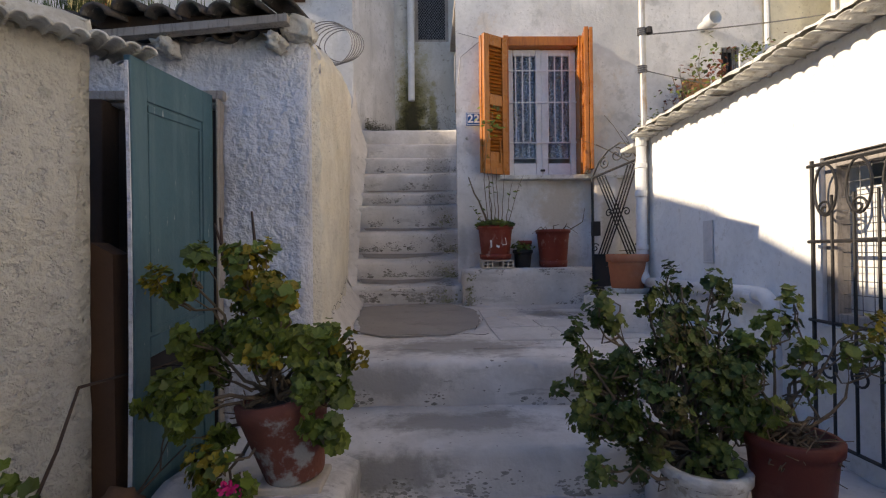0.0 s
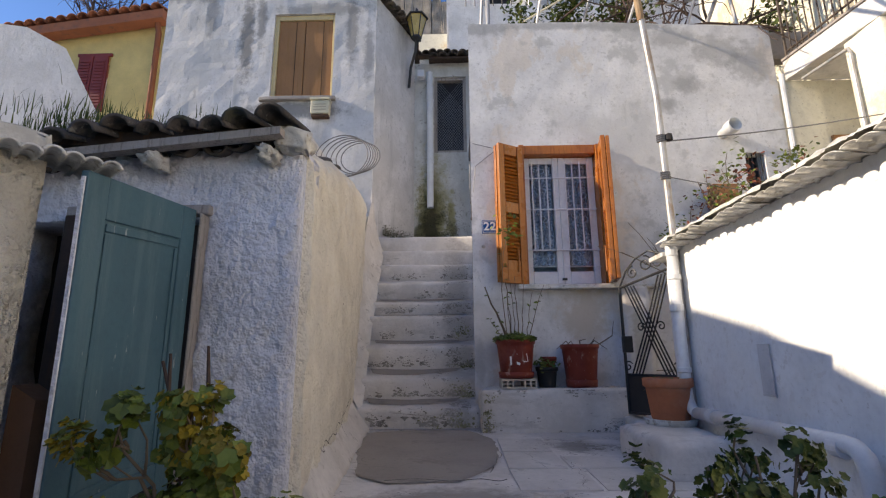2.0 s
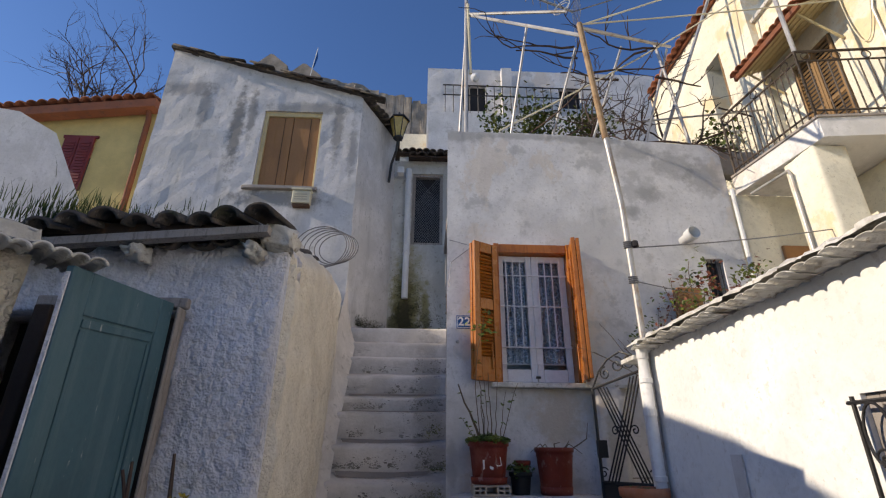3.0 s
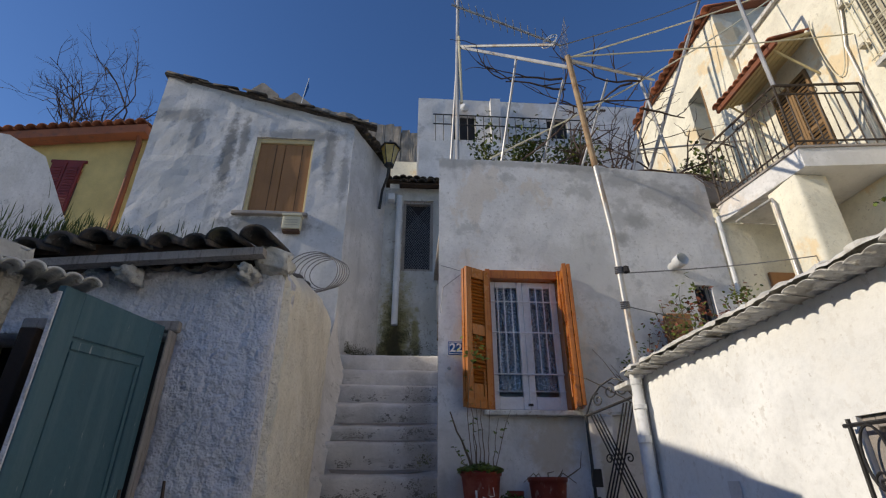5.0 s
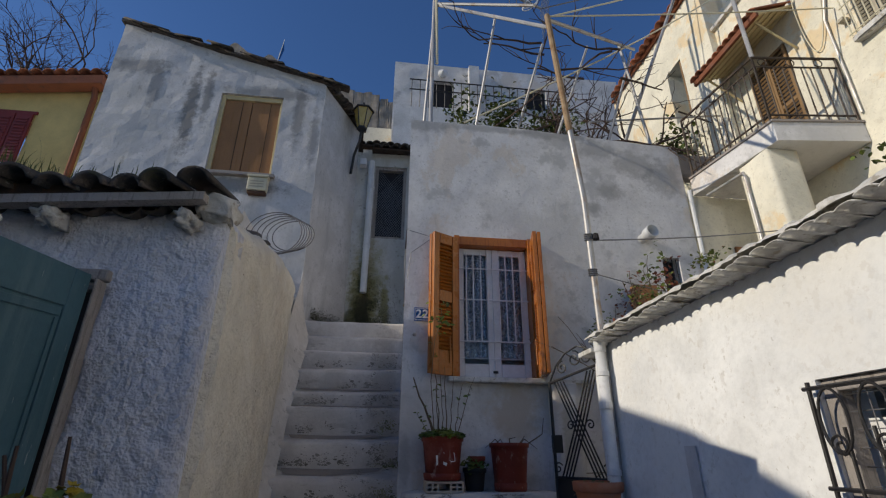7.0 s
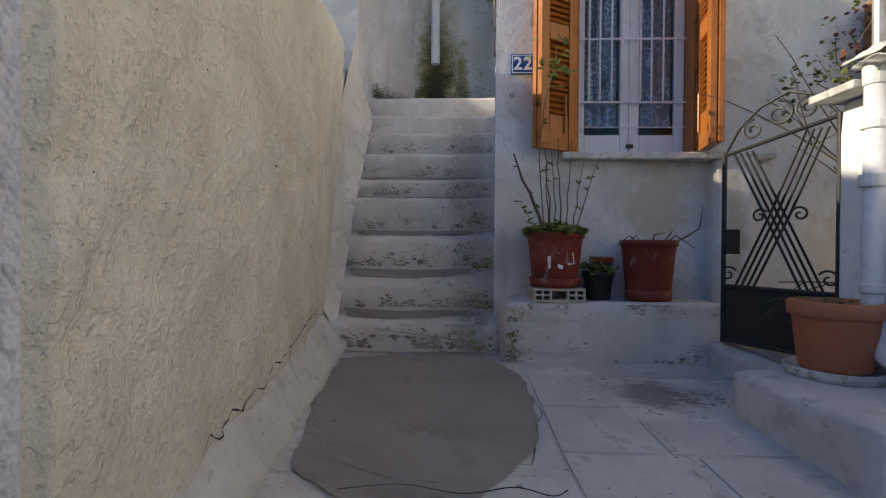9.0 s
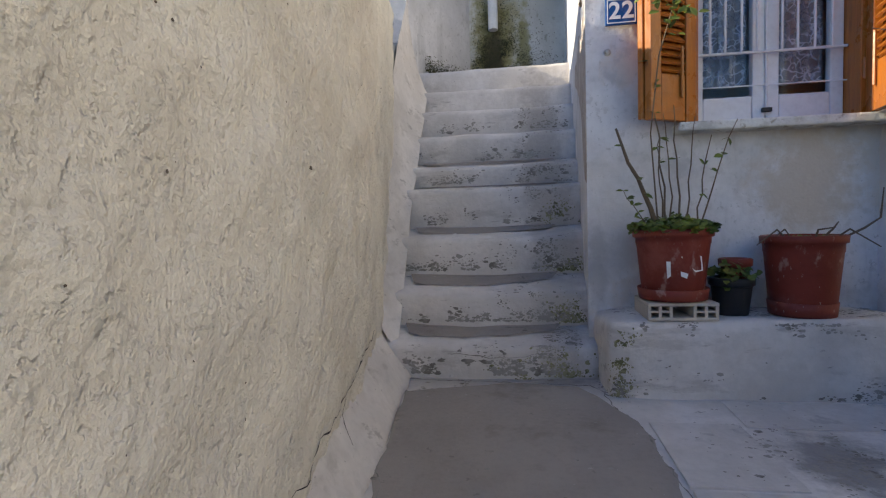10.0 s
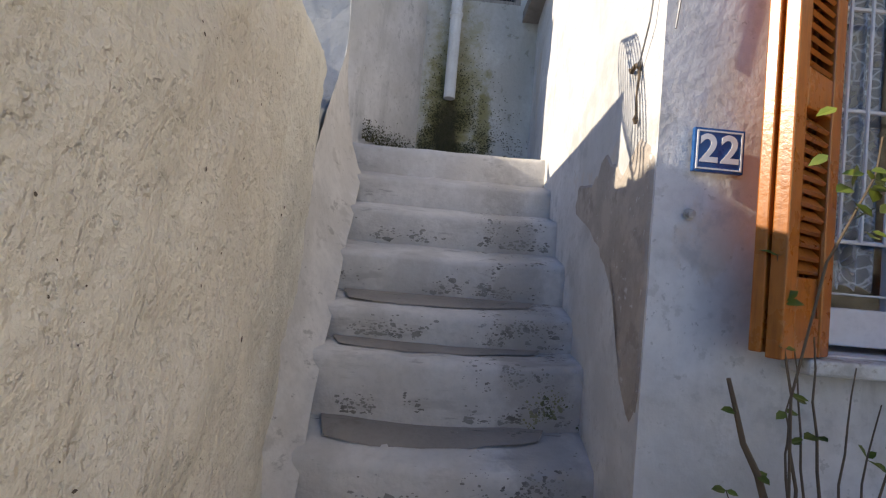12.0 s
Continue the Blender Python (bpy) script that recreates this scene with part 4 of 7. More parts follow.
# torn remains of a white sticker
for (x0, z0, x1, z1, x2, z2, x3, z3) in ((-0.01, 0.19, 0.075, 0.19, 0.085, 0.13, 0.05, 0.125), (-0.062, 0.17, -0.047, 0.17, -0.045, 0.11, -0.057, 0.10), (-0.01, 0.13, 0.02, 0.12, 0.015, 0.10, -0.008, 0.11)):
    vs = []
    for x, z in ((x0, z0), (x1, z1), (x2, z2), (x3, z3)):
        r = 0.152 * (0.80 + 0.17 * z / 0.3) + 0.003
        vs.append(bm.verts.new((RC[0] + x, RC[1] - math.sqrt(max(1e-6, r * r - x * x)), RC[2] + z)))
    bm.faces.new(vs)
part("sticker", bm, M_LETTER, rose, "torn white sticker")
random.seed(5)
bm = bmesh.new()
for i in range(900):
    a, r = random.uniform(0, 6.28), 0.178 * math.sqrt(random.random())
    leaf(bm, (RC[0] + r * math.cos(a), RC[1] + r * math.sin(a), RC[2] + 0.285 + random.uniform(0, 0.085) * (1 - 0.6 * r / 0.178)), (random.gauss(0, 0.5), random.gauss(-0.3, 0.5), 1), random.uniform(0.009, 0.016), 6, 0.2)
part("clover", bm, M_LEAF, rose, "low green clover")
bm, lm = bmesh.new(), bmesh.new()
canes = [((-0.05, 0, 0), (-0.12, -0.02, 0.20), (-0.24, -0.04, 0.46), 0.012), ((-0.02, 0, 0), (-0.03, 0.02, 0.36), (-0.09, 0.03, 0.75), 0.005), ((0.0, 0.02, 0), (0.0, 0.03, 0.3), (-0.02, 0.05, 0.55), 0.004),
         ((0.03, 0, 0), (0.03, 0.02, 0.3), (0.02, 0.04, 0.56), 0.005), ((0.06, 0, 0), (0.07, 0.0, 0.28), (0.09, 0.0, 0.50), 0.004), ((0.09, 0, 0), (0.12, 0, 0.2), (0.15, 0.0, 0.42), 0.004),
         ((0.10, 0, 0), (0.16, 0, 0.22), (0.25, 0.0, 0.48), 0.004), ((-0.07, 0, 0), (-0.13, 0, 0.08), (-0.20, 0, 0.20), 0.003), ((-0.03, 0.02, 0), (-0.05, 0.02, 0.3), (-0.05, 0.02, 0.42), 0.004)]
for a, b, c, r in canes:
    base = Vector(RC) + Vector((0, 0, 0.27))
    pts = [base + Vector(a) * (1 - t) ** 2 + Vector(b) * 2 * t * (1 - t) + Vector(c) * t * t + Vector((random.gauss(0, 0.004), 0, 0)) for t in (k / 7 for k in range(8))]
    part("cane", tubem(pts, [r * (1 - 0.6 * k / 7) for k in range(8)], 6), M_STEM, rose, "thin thorny brown cane")
    for k in range(3, 8):
        if random.random() < (0.9 if r > 0.01 or c[0] < -0.08 else 0.25):
            for q in range(2):
                oval_leaf(lm, pts[k], (random.gauss(0, 1), random.gauss(-0.4, 0.6), random.gauss(0.2, 0.5)), (random.gauss(0, 0.4), -0.6, 1), random.uniform(0.025, 0.045))
# the long cane that climbs past the shutter
pts = [Vector(RC) + Vector(p) for p in ((-0.06, -0.02, 0.27), (-0.10, -0.05, 0.7), (-0.08, -0.10, 1.0), (-0.04, -0.16, 1.18), (-0.03, -0.16, 1.26))]
tube(bm, pts, [0.004, 0.003, 0.003, 0.002, 0.002], 5)
for i in range(34):
    c = Vector(RC) + Vector((random.gauss(-0.04, 0.04), -0.17 + random.gauss(0, 0.02), 1.17 + random.gauss(0, 0.055)))
    oval_leaf(lm, c, (random.gauss(0, 1), random.gauss(-0.3, 0.5), random.gauss(0, 0.6)), (random.gauss(0, 0.3), -0.8, 0.8), random.uniform(0.03, 0.05))
part("long_cane", bm, M_STEM, rose, "long cane climbing past the shutter")
part("leaves", lm, M_LEAF, rose)
# brick
brick = tagged(new("hollow_brick"), "pale hollow cement brick under the rose pot", "brick")
bm = bmesh.new()
box(bm, 0.31, 0.585, 4.12, 4.35, 1.352, 1.366, bevel=0.003)
box(bm, 0.31, 0.585, 4.12, 4.35, 1.412, 1.426, bevel=0.003)
for x in (0.31, 0.352, 0.394, 0.486, 0.53, 0.572):
    box(bm, x, x + 0.012, 4.122, 4.348, 1.366, 1.412)
for x0, x1 in ((0.322, 0.40), (0.492, 0.575)):
    box(bm, x0, x1, 4.126, 4.344, 1.385, 1.394)
part("brick_body", bm, M_BRICK, brick)

black = empty("black_pot", "small black plastic pot holding a smaller brown pot with weeds", "potted plant")
BC = (0.69, 4.27, 1.354)
flower_pot(black, BC, 0.085, 0.16, M_DARKPOT)
flower_pot(black, (BC[0] + 0.02, BC[1] + 0.01, BC[2] + 0.13), 0.06, 0.11, M_REDPOT)
bm = bmesh.new()
for i in range(90):
    leaf(bm, (BC[0] + random.gauss(-0.01, 0.04), BC[1] - 0.03 + random.gauss(0, 0.03), BC[2] + 0.17 + random.gauss(0, 0.03)), (random.gauss(0, 0.6), -0.6, 0.8), random.uniform(0.012, 0.022), 7)
tagged(part("weed_growth", bm, M_LEAFDK, black), kind="stuff")
bm = bmesh.new()
vs = [bm.verts.new((BC[0] + x, BC[1] - math.sqrt(0.0815 ** 2 * (0.70 + z) ** 2 - x * x), BC[2] + z)) for x, z in ((-0.02, 0.05), (0.015, 0.035), (0.045, 0.065), (0.02, 0.015))]
bm.faces.new(vs)
part("paint_splash", bm, M_LETTER, black, "white paint splash")

red2 = empty("red_pot", "dusty red plastic pot with dry twigs and sparse weeds", "potted plant")
PC = (0.96, 4.255, 1.354)
flower_pot(red2, PC, 0.148, 0.335, M_REDPOT)
part("saucer", lathem([(0.105, 0), (0.12, 0.004), (0.125, 0.06), (0.118, 0.06), (0.105, 0.02)], PC, 28), M_REDPOT, red2, "faded red saucer", smooth=True)
bm = bmesh.new()
for k in range(5):
    a = random.uniform(0, 6.28)
    pts = [Vector(PC) + Vector((0.06 * math.cos(a), 0.06 * math.sin(a) - 0.05, 0.30)), Vector(PC) + Vector((0.13 * math.cos(a), 0.1 * math.sin(a) - 0.08, 0.36)), Vector(PC) + Vector((0.20 * math.cos(a + 0.3), 0.12 * math.sin(a) - 0.10, 0.34 + 0.05 * math.sin(a * 2)))]
    part("twig", tubem(pts, [0.005, 0.004, 0.002], 6), M_STEM, red2, "dry brown twig")
tube(bm, [Vector(PC) + Vector(p) for p in ((0.10, -0.05, 0.31), (0.18, -0.08, 0.36), (0.25, -0.06, 0.40), (0.28, -0.03, 0.52))], [0.005, 0.005, 0.004, 0.002], 6)
part("long_twig", bm, M_STEM, red2, "dry brown twig")
bm = bmesh.new()
for i in range(60):
    leaf(bm, (PC[0] + random.gauss(0.04, 0.04), PC[1] + random.gauss(0, 0.05), PC[2] + 0.31 + random.uniform(0, 0.02)), (0, -0.3, 1), random.uniform(0.008, 0.014), 6)
tagged(part("weed_growth", bm, M_LEAF, red2), kind="stuff")

# terracotta pot at the gate
big = empty("terracotta_pot", "large terracotta pot of soil on a cracked saucer", "flower pot")
TC = (1.215, 3.25, 1.235)
flower_pot(big, TC, 0.135, 0.235, M_TERRA, rim=0.03)
part("saucer", lathem([(0.10, -0.035), (0.135, -0.03), (0.15, 0.008), (0.14, 0.008), (0.11, -0.01)], TC, 30, wobble=0.03), M_COPING, big, "worn stone-coloured saucer", smooth=True)
bm = bmesh.new()
for i in range(40):
    leaf(bm, (TC[0] + random.gauss(0, 0.06), TC[1] + random.gauss(0, 0.05), TC[2] + 0.21 + random.uniform(0, 0.025)), (0, 0, 1), random.uniform(0.008, 0.014), 6)
tagged(part("weed_growth", bm, M_LEAF, big), kind="stuff")

# ================= iron gate =================
gate = empty("iron_gate", "black wrought iron gate with crossed bars and scrolls, half open", "gate")
GA, GB = Vector((1.235, 4.00, 1.18)), Vector((1.47, 3.57, 1.18))


def gp(u, z, off=0.0):
    p = GA + (GB - GA) * u
    return (p.x - 0.6 * off, p.y - 0.75 * off, p.z + z)


def spiral(c, r, turns, a0, sgn=1, n=22):
    return [(c[0] + sgn * r * (1 - 0.8 * k / n) * math.cos(a0 + turns * 6.283 * k / n) , c[1] + r * (1 - 0.8 * k / n) * math.sin(a0 + turns * 6.283 * k / n)) for k in range(n + 1)]


for u in (0.0, 1.0):
    part("gate_post", tubem([gp(u, 0), gp(u, 0.94 if u == 0 else 1.03)], 0.012, 8), M_IRON, gate)
for z0, z1 in ((0.28, 0.28), (0.93, 1.02), (0.01, 0.01)):
    part("gate_rail", tubem([gp(0, z0), gp(1, z1)], 0.010, 8), M_IRON, gate)
part("kick_plate", prismm([gp(0.02, 0.02), gp(0.98, 0.02), gp(0.98, 0.27), gp(0.02, 0.27)], (0.004, 0.005, 0)), M_IRON, gate, "black sheet-iron kick plate")
for k in range(4):
    o = 0.045 * k
    part("cross_bar", tubem([gp(0.10 + o * 1.3, 0.93), gp(0.42 + o * 1.3, 0.60), gp(0.72 + o * 1.3, 0.28)], 0.006, 6), M_IRON, gate)
    part("cross_bar", tubem([gp(0.92 - o * 1.3, 0.98, 0.012), gp(0.62 - o * 1.3, 0.62, 0.012), gp(0.30 - o * 1.3, 0.28, 0.012)], 0.006, 6), M_IRON, gate)
for (u, z, r, sg) in ((0.05, 0.34, 0.04, 1), (0.93, 0.34, 0.04, -1), (0.35, 0.62, 0.035, 1), (0.70, 0.62, 0.035, -1)):
    part("scroll", tubem([gp(u + (p[0] - u) * 2.2, p[1]) for p in spiral((u, z), r, 1.2, 0.5, sg)], 0.005, 6), M_IRON, gate)
for (u, z, r, sg) in ((0.28, 1.03, 0.05, 1), (0.52, 1.08, 0.06, -1), (0.75, 1.08, 0.05, 1)):
    part("scroll", tubem([gp(u + (p[0] - u) * 2.2, p[1]) for p in spiral((u, z), r, 1.4, 1.5, sg)], 0.006, 6), M_IRON, gate)
part("top_arch", tubem([gp(0, 0.93), gp(0.15, 1.05), gp(0.35, 1.13), gp(0.6, 1.17), gp(0.85, 1.12), gp(1, 1.02)], 0.007, 6), M_IRON, gate)
part("lock_box", boxm(-0.035, 0.035, -0.02, 0.02, -0.06, 0.06, m=Matrix.Translation(gp(0.08, 0.50, 0.02)), bevel=0.004), M_IRON, gate)

# ================= white pipes on the right wall =================
pipe = empty("drain_pipe", "white painted drain pipe running down and along the wall", "pipe")
PX, PR = 1.30, 0.032
part("upright_pipe", tubem([(PX, 3.20, 2.24), (PX, 3.20, 1.40), (PX, 3.19, 1.34), (PX, 3.15, 1.30), (PX, 3.10, 1.285)], PR, 14), M_PIPE, pipe, smooth=True)
part("level_pipe", tubem([(PX, 3.10, 1.285), (PX, 2.06, 1.30), (PX, 2.01, 1.295), (PX, 1.975, 1.27), (PX, 1.96, 1.22), (PX, 1.96, 0.62)], PR, 14), M_PIPE, pipe, smooth=True)
for z in (1.50, 2.05):
    part("pipe_collar", lathem([(PR + 0.001, 0), (PR + 0.007, 0.004), (PR + 0.007, 0.03), (PR + 0.001, 0.034)], (PX, 3.20, z), 16), M_PIPE, pipe)
for y in (2.9, 2.05):
    part("pipe_collar", tubem([(PX, y, 1.287), (PX, y + 0.05, 1.287)], PR + 0.006, 14), M_PIPE, pipe)
part("hopper", tubem([(PX + 0.05, 3.22, 2.27), (PX, 3.20, 2.26), (PX, 3.20, 2.20)], [0.03, 0.04, 0.036], 14), M_PIPE, pipe)
part("clamp", tubem([(PX - 0.005, 3.20, 1.86), (PX - 0.005, 3.20, 1.90)], PR + 0.008, 14), M_PIPE, pipe)
post = structure("gate_pier", rough_block(1.345, 1.56, 3.245, 3.42, 0.9, 2.20, wob=0.006), M_RIGHT, "white pier at the end of the outbuilding wall", "wall", smooth=True)
part("cap", boxm(1.26, 1.62, 3.243, 3.46, 2.205, 2.235, bevel=0.005), M_COPING, post)

# recess in the wall
tagged(part("wall_recess", box(boxm(1.352, 1.359, 2.47, 2.56, 1.42, 1.43), 1.350, 1.356, 2.472, 2.555, 1.432, 1.65), M_FACADE), "narrow recessed slot in the whitewashed wall", "recess", kind="structure")

# ================= coping tiles of the outbuilding =================
random.seed(11)
coping = tagged(new("coping"), "whitewashed corrugated tile coping on the outbuilding wall", "coping", kind="structure")


def half_tile(r, ln, th=0.012, seg=8, inward=False):
    """A half-round tile along x, from 0 to ln, arch upwards."""
    bm = bmesh.new()
    rows = []
    for x in (0, ln):
        k = 1 - 0.12 * (x / ln)
        rows.append([[bm.verts.new((x, -math.cos(a) * rr * k, math.sin(a) * rr * k * 0.8)) for a in (math.pi * i / seg for i in range(seg + 1))] for rr in (r, r - th)])
    (o0, i0), (o1, i1) = rows
    for k in range(seg):
        bm.faces.new((o0[k], o0[k + 1], o1[k + 1], o1[k]))
        bm.faces.new((i0[k + 1], i0[k], i1[k], i1[k + 1]))
        bm.faces.new((o0[k + 1], o0[k], i0[k], i0[k + 1]))
        bm.faces.new((o1[k], o1[k + 1], i1[k + 1], i1[k]))
    for k in (0, seg):
        bm.faces.new((o0[k], o1[k], i1[k], i0[k]))
    return bm


me = mesh_of(half_tile(0.038, 0.36, 0.008), M_COPING, "coping_tile", True)
for i in range(31):
    o = new("coping_tile", me)
    o.parent = coping
    o.matrix_basis = pose(1.240 + random.uniform(-0.014, 0.014), 1.10 + i * 0.070, 2.262 + random.uniform(-0.006, 0.006), random.uniform(-3, 3), 2 + random.uniform(-2, 2), random.uniform(-3, 3)) @ Matrix.Diagonal((1, 1, 0.46, 1))


def mortar(u, v):
    a = math.pi * v
    y = 1.02 + 2.24 * u
    r = 0.040 + 0.014 * noise.noise(Vector((y * 9, 0, 0)))
    return (1.308 - 0.076 * math.cos(a) + 0.018 * noise.noise(Vector((y * 11, v * 3, 0))), y, 2.284 + r * math.sin(a) * (0.8 + 0.4 * noise.noise(Vector((y * 14, 3, 0)))))


part("mortar_ridge", sheet(lambda u, v: mortar(1 - u, v), 140, 8, wob=0.012, freq=22, thick=0.0), M_COPING, coping, "lumpy white mortar ridge", smooth=True)
bm = bmesh.new()
for i in range(160):
    y = random.choice((2.02, 2.05, 1.25)) + random.gauss(0, 0.03)
    oval_leaf(bm, (1.28 + random.gauss(0, 0.03), y, 2.33 + random.uniform(0, 0.05)), (random.gauss(0, 1), random.gauss(0, 1), 0.8), (0, 0, 1), 0.018)
tagged(part("coping_weeds", bm, M_LEAF), "small weeds growing on the mortar coping", "weeds", kind="stuff")

# upper coping of the taller wall
def eave(u, v):
    y = 0.86 - 2.6 * u
    a = math.pi * 1.2 * v
    r = 0.09 + 0.03 * noise.noise(Vector((y * 6, 1, 0)))
    return (1.34 - 0.075 * math.sin(a) * 1.1, y, 2.76 + 0.25 * u * 2.6 - 0.6 * r * math.cos(a))


structure("upper_coping", sheet(eave, 70, 10, wob=0.02, freq=12), M_COPING, "broken white coping along the taller wall", "coping", smooth=True)
structure("upper_coping_step", rough_block(1.29, 1.45, 0.80, 1.10, 2.27, 2.37, wob=0.02), M_RIGHT, "rounded whitewashed step in the coping", "coping", smooth=True)

# red-brown duct
duct = empty("duct", "red-brown square metal duct bending down the white wall", "duct")
part("upright_duct", boxm(1.255, 1.345, 0.93, 1.035, 0.3, 2.10, bevel=0.006), M_REDPIPE, duct)
part("elbow", prismm([(1.255, 0.93, 2.102), (1.255, 1.035, 2.102), (1.255, 1.16, 2.235), (1.255, 1.10, 2.30)], (0.09, 0, 0)), M_REDPIPE, duct)
tagged(part("wall_cable", tubem([(1.34, 1.10, 2.1), (1.345, 1.09, 1.95), (1.345, 1.13, 1.88), (1.345, 1.12, 1.75), (1.345, 1.14, 1.70)], 0.004, 5), M_WIRE), "thin grey cable hanging on the white wall", "cable")

# barred window of the outbuilding
win2 = tagged(new("window_2"), "small window with a flaking wooden frame behind wrought iron bars", "window", kind="structure")
gy0, gy1, gz0, gz1 = 1.22, 1.78, 1.20, 1.84
bm = bmesh.new()
for y0, y1 in ((gy0, gy0 + 0.05), (gy1 - 0.05, gy1)):
    box(bm, 1.385, 1.44, y0, y1, gz0, gz1, bevel=0.004)
for z0, z1 in ((gz0, gz0 + 0.05), (gz1 - 0.04, gz1)):
    box(bm, 1.385, 1.44, gy0 + 0.051, gy1 - 0.051, z0, z1, bevel=0.004)
part("window_frame", bm, M_GREYWOOD, win2, "flaking mauve-grey wooden frame")
part("pane_backing", boxm(1.47, 1.48, gy0 + 0.04, gy1 - 0.04, gz0 + 0.04, gz1 - 0.12), M_LETTER, win2, "white blind behind the wire mesh")
bm = bmesh.new()
for i in range(9):
    y = gy0 + 0.055 + i * 0.047
    tube(bm, [(1.41, y, gz0 + 0.05), (1.41, y + 0.004, gz1 - 0.04)], 0.0018, 5)
for i in range(11):
    z = gz0 + 0.07 + i * 0.052
    tube(bm, [(1.412, gy0 + 0.05, z), (1.412, gy1 - 0.05, z)], 0.0018, 5)
part("wire_mesh", bm, M_WIRE, win2, "fine galvanised wire mesh")
grille = empty("window_grille", "black wrought iron window grille with scrolls and ovals", "window grille")
for y in (gy0 + 0.01, gy1 + 0.0):
    part("side_bar", tubem([(1.335, y, gz0 - 0.45), (1.335, y, gz1 - 0.01)], 0.008, 6), M_IRON, grille)
for z in (gz0 - 0.42, gz0 + 0.02, gz0 + 0.32, gz1 - 0.03):
    part("rail", tubem([(1.333, gy0 - 0.02, z), (1.333, gy1 + 0.02, z)], 0.007, 6), M_IRON, grille)
for i in range(1, 6):
    y = gy0 + i * (gy1 - gy0) / 6
    part("bar", tubem([(1.331, y, gz0 - 0.42), (1.331, y, gz1 - 0.15)], 0.006, 6), M_IRON, grille)
for i in range(4):
    yc = gy0 + (i + 0.5) * (gy1 - gy0) / 4
    part("oval", tubem([(1.328, yc + 0.05 * math.cos(a), gz1 - 0.13 + 0.095 * math.sin(a)) for a in (2 * math.pi * k / 20 for k in range(21))], 0.005, 6), M_IRON, grille)
    part("scroll", tubem([(1.326, p[0], p[1]) for p in spiral((yc, gz1 - 0.20), 0.032, 1.3, 0.0, 1 if i % 2 else -1)], 0.0045, 6), M_IRON, grille)
    part("scroll", tubem([(1.326, p[0], p[1]) for p in spiral((yc, gz0 - 0.15), 0.05, 1.4, 0.7, 1 if i % 2 else -1)], 0.0045, 6), M_IRON, grille)

# ================= the shed: door, frame, roof =================
door = empty("shed_door", "open blue panelled wooden door with a dark letter slot", "door")
DH, DF = Vector((-1.075, 2.055, 0.50)), Vector((-1.085, 1.50, 0.50))
dd = (DF - DH)
DW = dd.length
dm = Matrix.Translation(DH) @ Matrix.Rotation(math.atan2(dd.y, dd.x), 4, 'Z')
# leaf in its own frame: x along the leaf from the hinge, y towards the side seen, z up
DZ = 1.66


def droop(bm):
    """The old leaf hangs with its free edge a little low and bowed."""
    for v in bm.verts:
        t = max(0, min(1, v.co.x / DW))
        v.co.z += -0.05 * t + 0.02
        v.co.y += 0.02 * math.sin(math.pi * v.co.z / DZ) * t
        v.co.y *= 0.55
    bmesh.ops.transform(bm, matrix=dm, verts=bm.verts)
    return bm


def dbox(x0, x1, y0, y1, z0, z1, bevel=0.004, cuts=0):
    bm = boxm(x0, x1, y0, y1, z0, z1, bevel=bevel)
    bmesh.ops.subdivide_edges(bm, edges=[e for e in bm.edges if abs(e.verts[0].co.z - e.verts[1].co.z) > 0.3], cuts=6)
    return bm


bm = bmesh.new()
for x0, x1 in ((0, 0.085), (DW - 0.085, DW)):
    box(bm, x0, x1, -0.02, 0.02, 0, DZ, bevel=0.004)
for z0, z1 in ((0, 0.10), (0.47, 0.56), (0.68, 0.745), (DZ - 0.13, DZ)):
    box(bm, 0.086, DW - 0.086, -0.019, 0.019, z0, z1, bevel=0.004)
bmesh.ops.subdivide_edges(bm, edges=[e for e in bm.edges if abs(e.verts[0].co.z - e.verts[1].co.z) > 0.5], cuts=6)
part("door_frame_rails", droop(bm), M_BLUE, door)
upper = part("upper_panel", droop(dbox(0.08, DW - 0.08, -0.006, 0.006, 0.74, DZ - 0.12)), M_BLUE, door)
part("lower_panel", droop(dbox(0.08, DW - 0.08, -0.006, 0.006, 0.09, 0.48)), M_BLUE, door)
# solid panel, coloured near black in place of the shade inside the slot
part("slot", droop(dbox(0.08, DW - 0.08, -0.002, 0.004, 0.555, 0.685)), M_DARKIN, door, "letter slot, a near-black panel for its unlit depth")
bm = bmesh.new()
for x0, x1, z0, z1 in ((0.095, DW - 0.095, DZ - 0.165, DZ - 0.14), (0.095, 0.112, 0.76, DZ - 0.17), (DW - 0.112, DW - 0.095, 0.76, DZ - 0.17), (0.095, DW - 0.095, 0.76, 0.775)):
    box(bm, x0, x1, 0.007, 0.017, z0, z1, bevel=0.003)
    box(bm, x0, x1, -0.017, -0.007, z0, z1, bevel=0.003)
part("moulding", droop(bm), M_BLUE, upper, "raised blue panel moulding")
part("edge_strip", droop(dbox(DW + 0.001, DW + 0.006, -0.010, 0.010, 0.02, DZ - 0.02, bevel=0.0)), M_SHED, door, "bare worn edge")
frame_ob = empty("shed_door_frame", "weathered grey timber door frame of the shed, left jamb darkened for the unlit gap", "door frame")
# left jamb takes a dark colour in place of the gap's shade
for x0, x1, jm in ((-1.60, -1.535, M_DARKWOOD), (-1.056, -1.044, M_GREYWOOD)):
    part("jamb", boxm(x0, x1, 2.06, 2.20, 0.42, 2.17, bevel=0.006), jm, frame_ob)
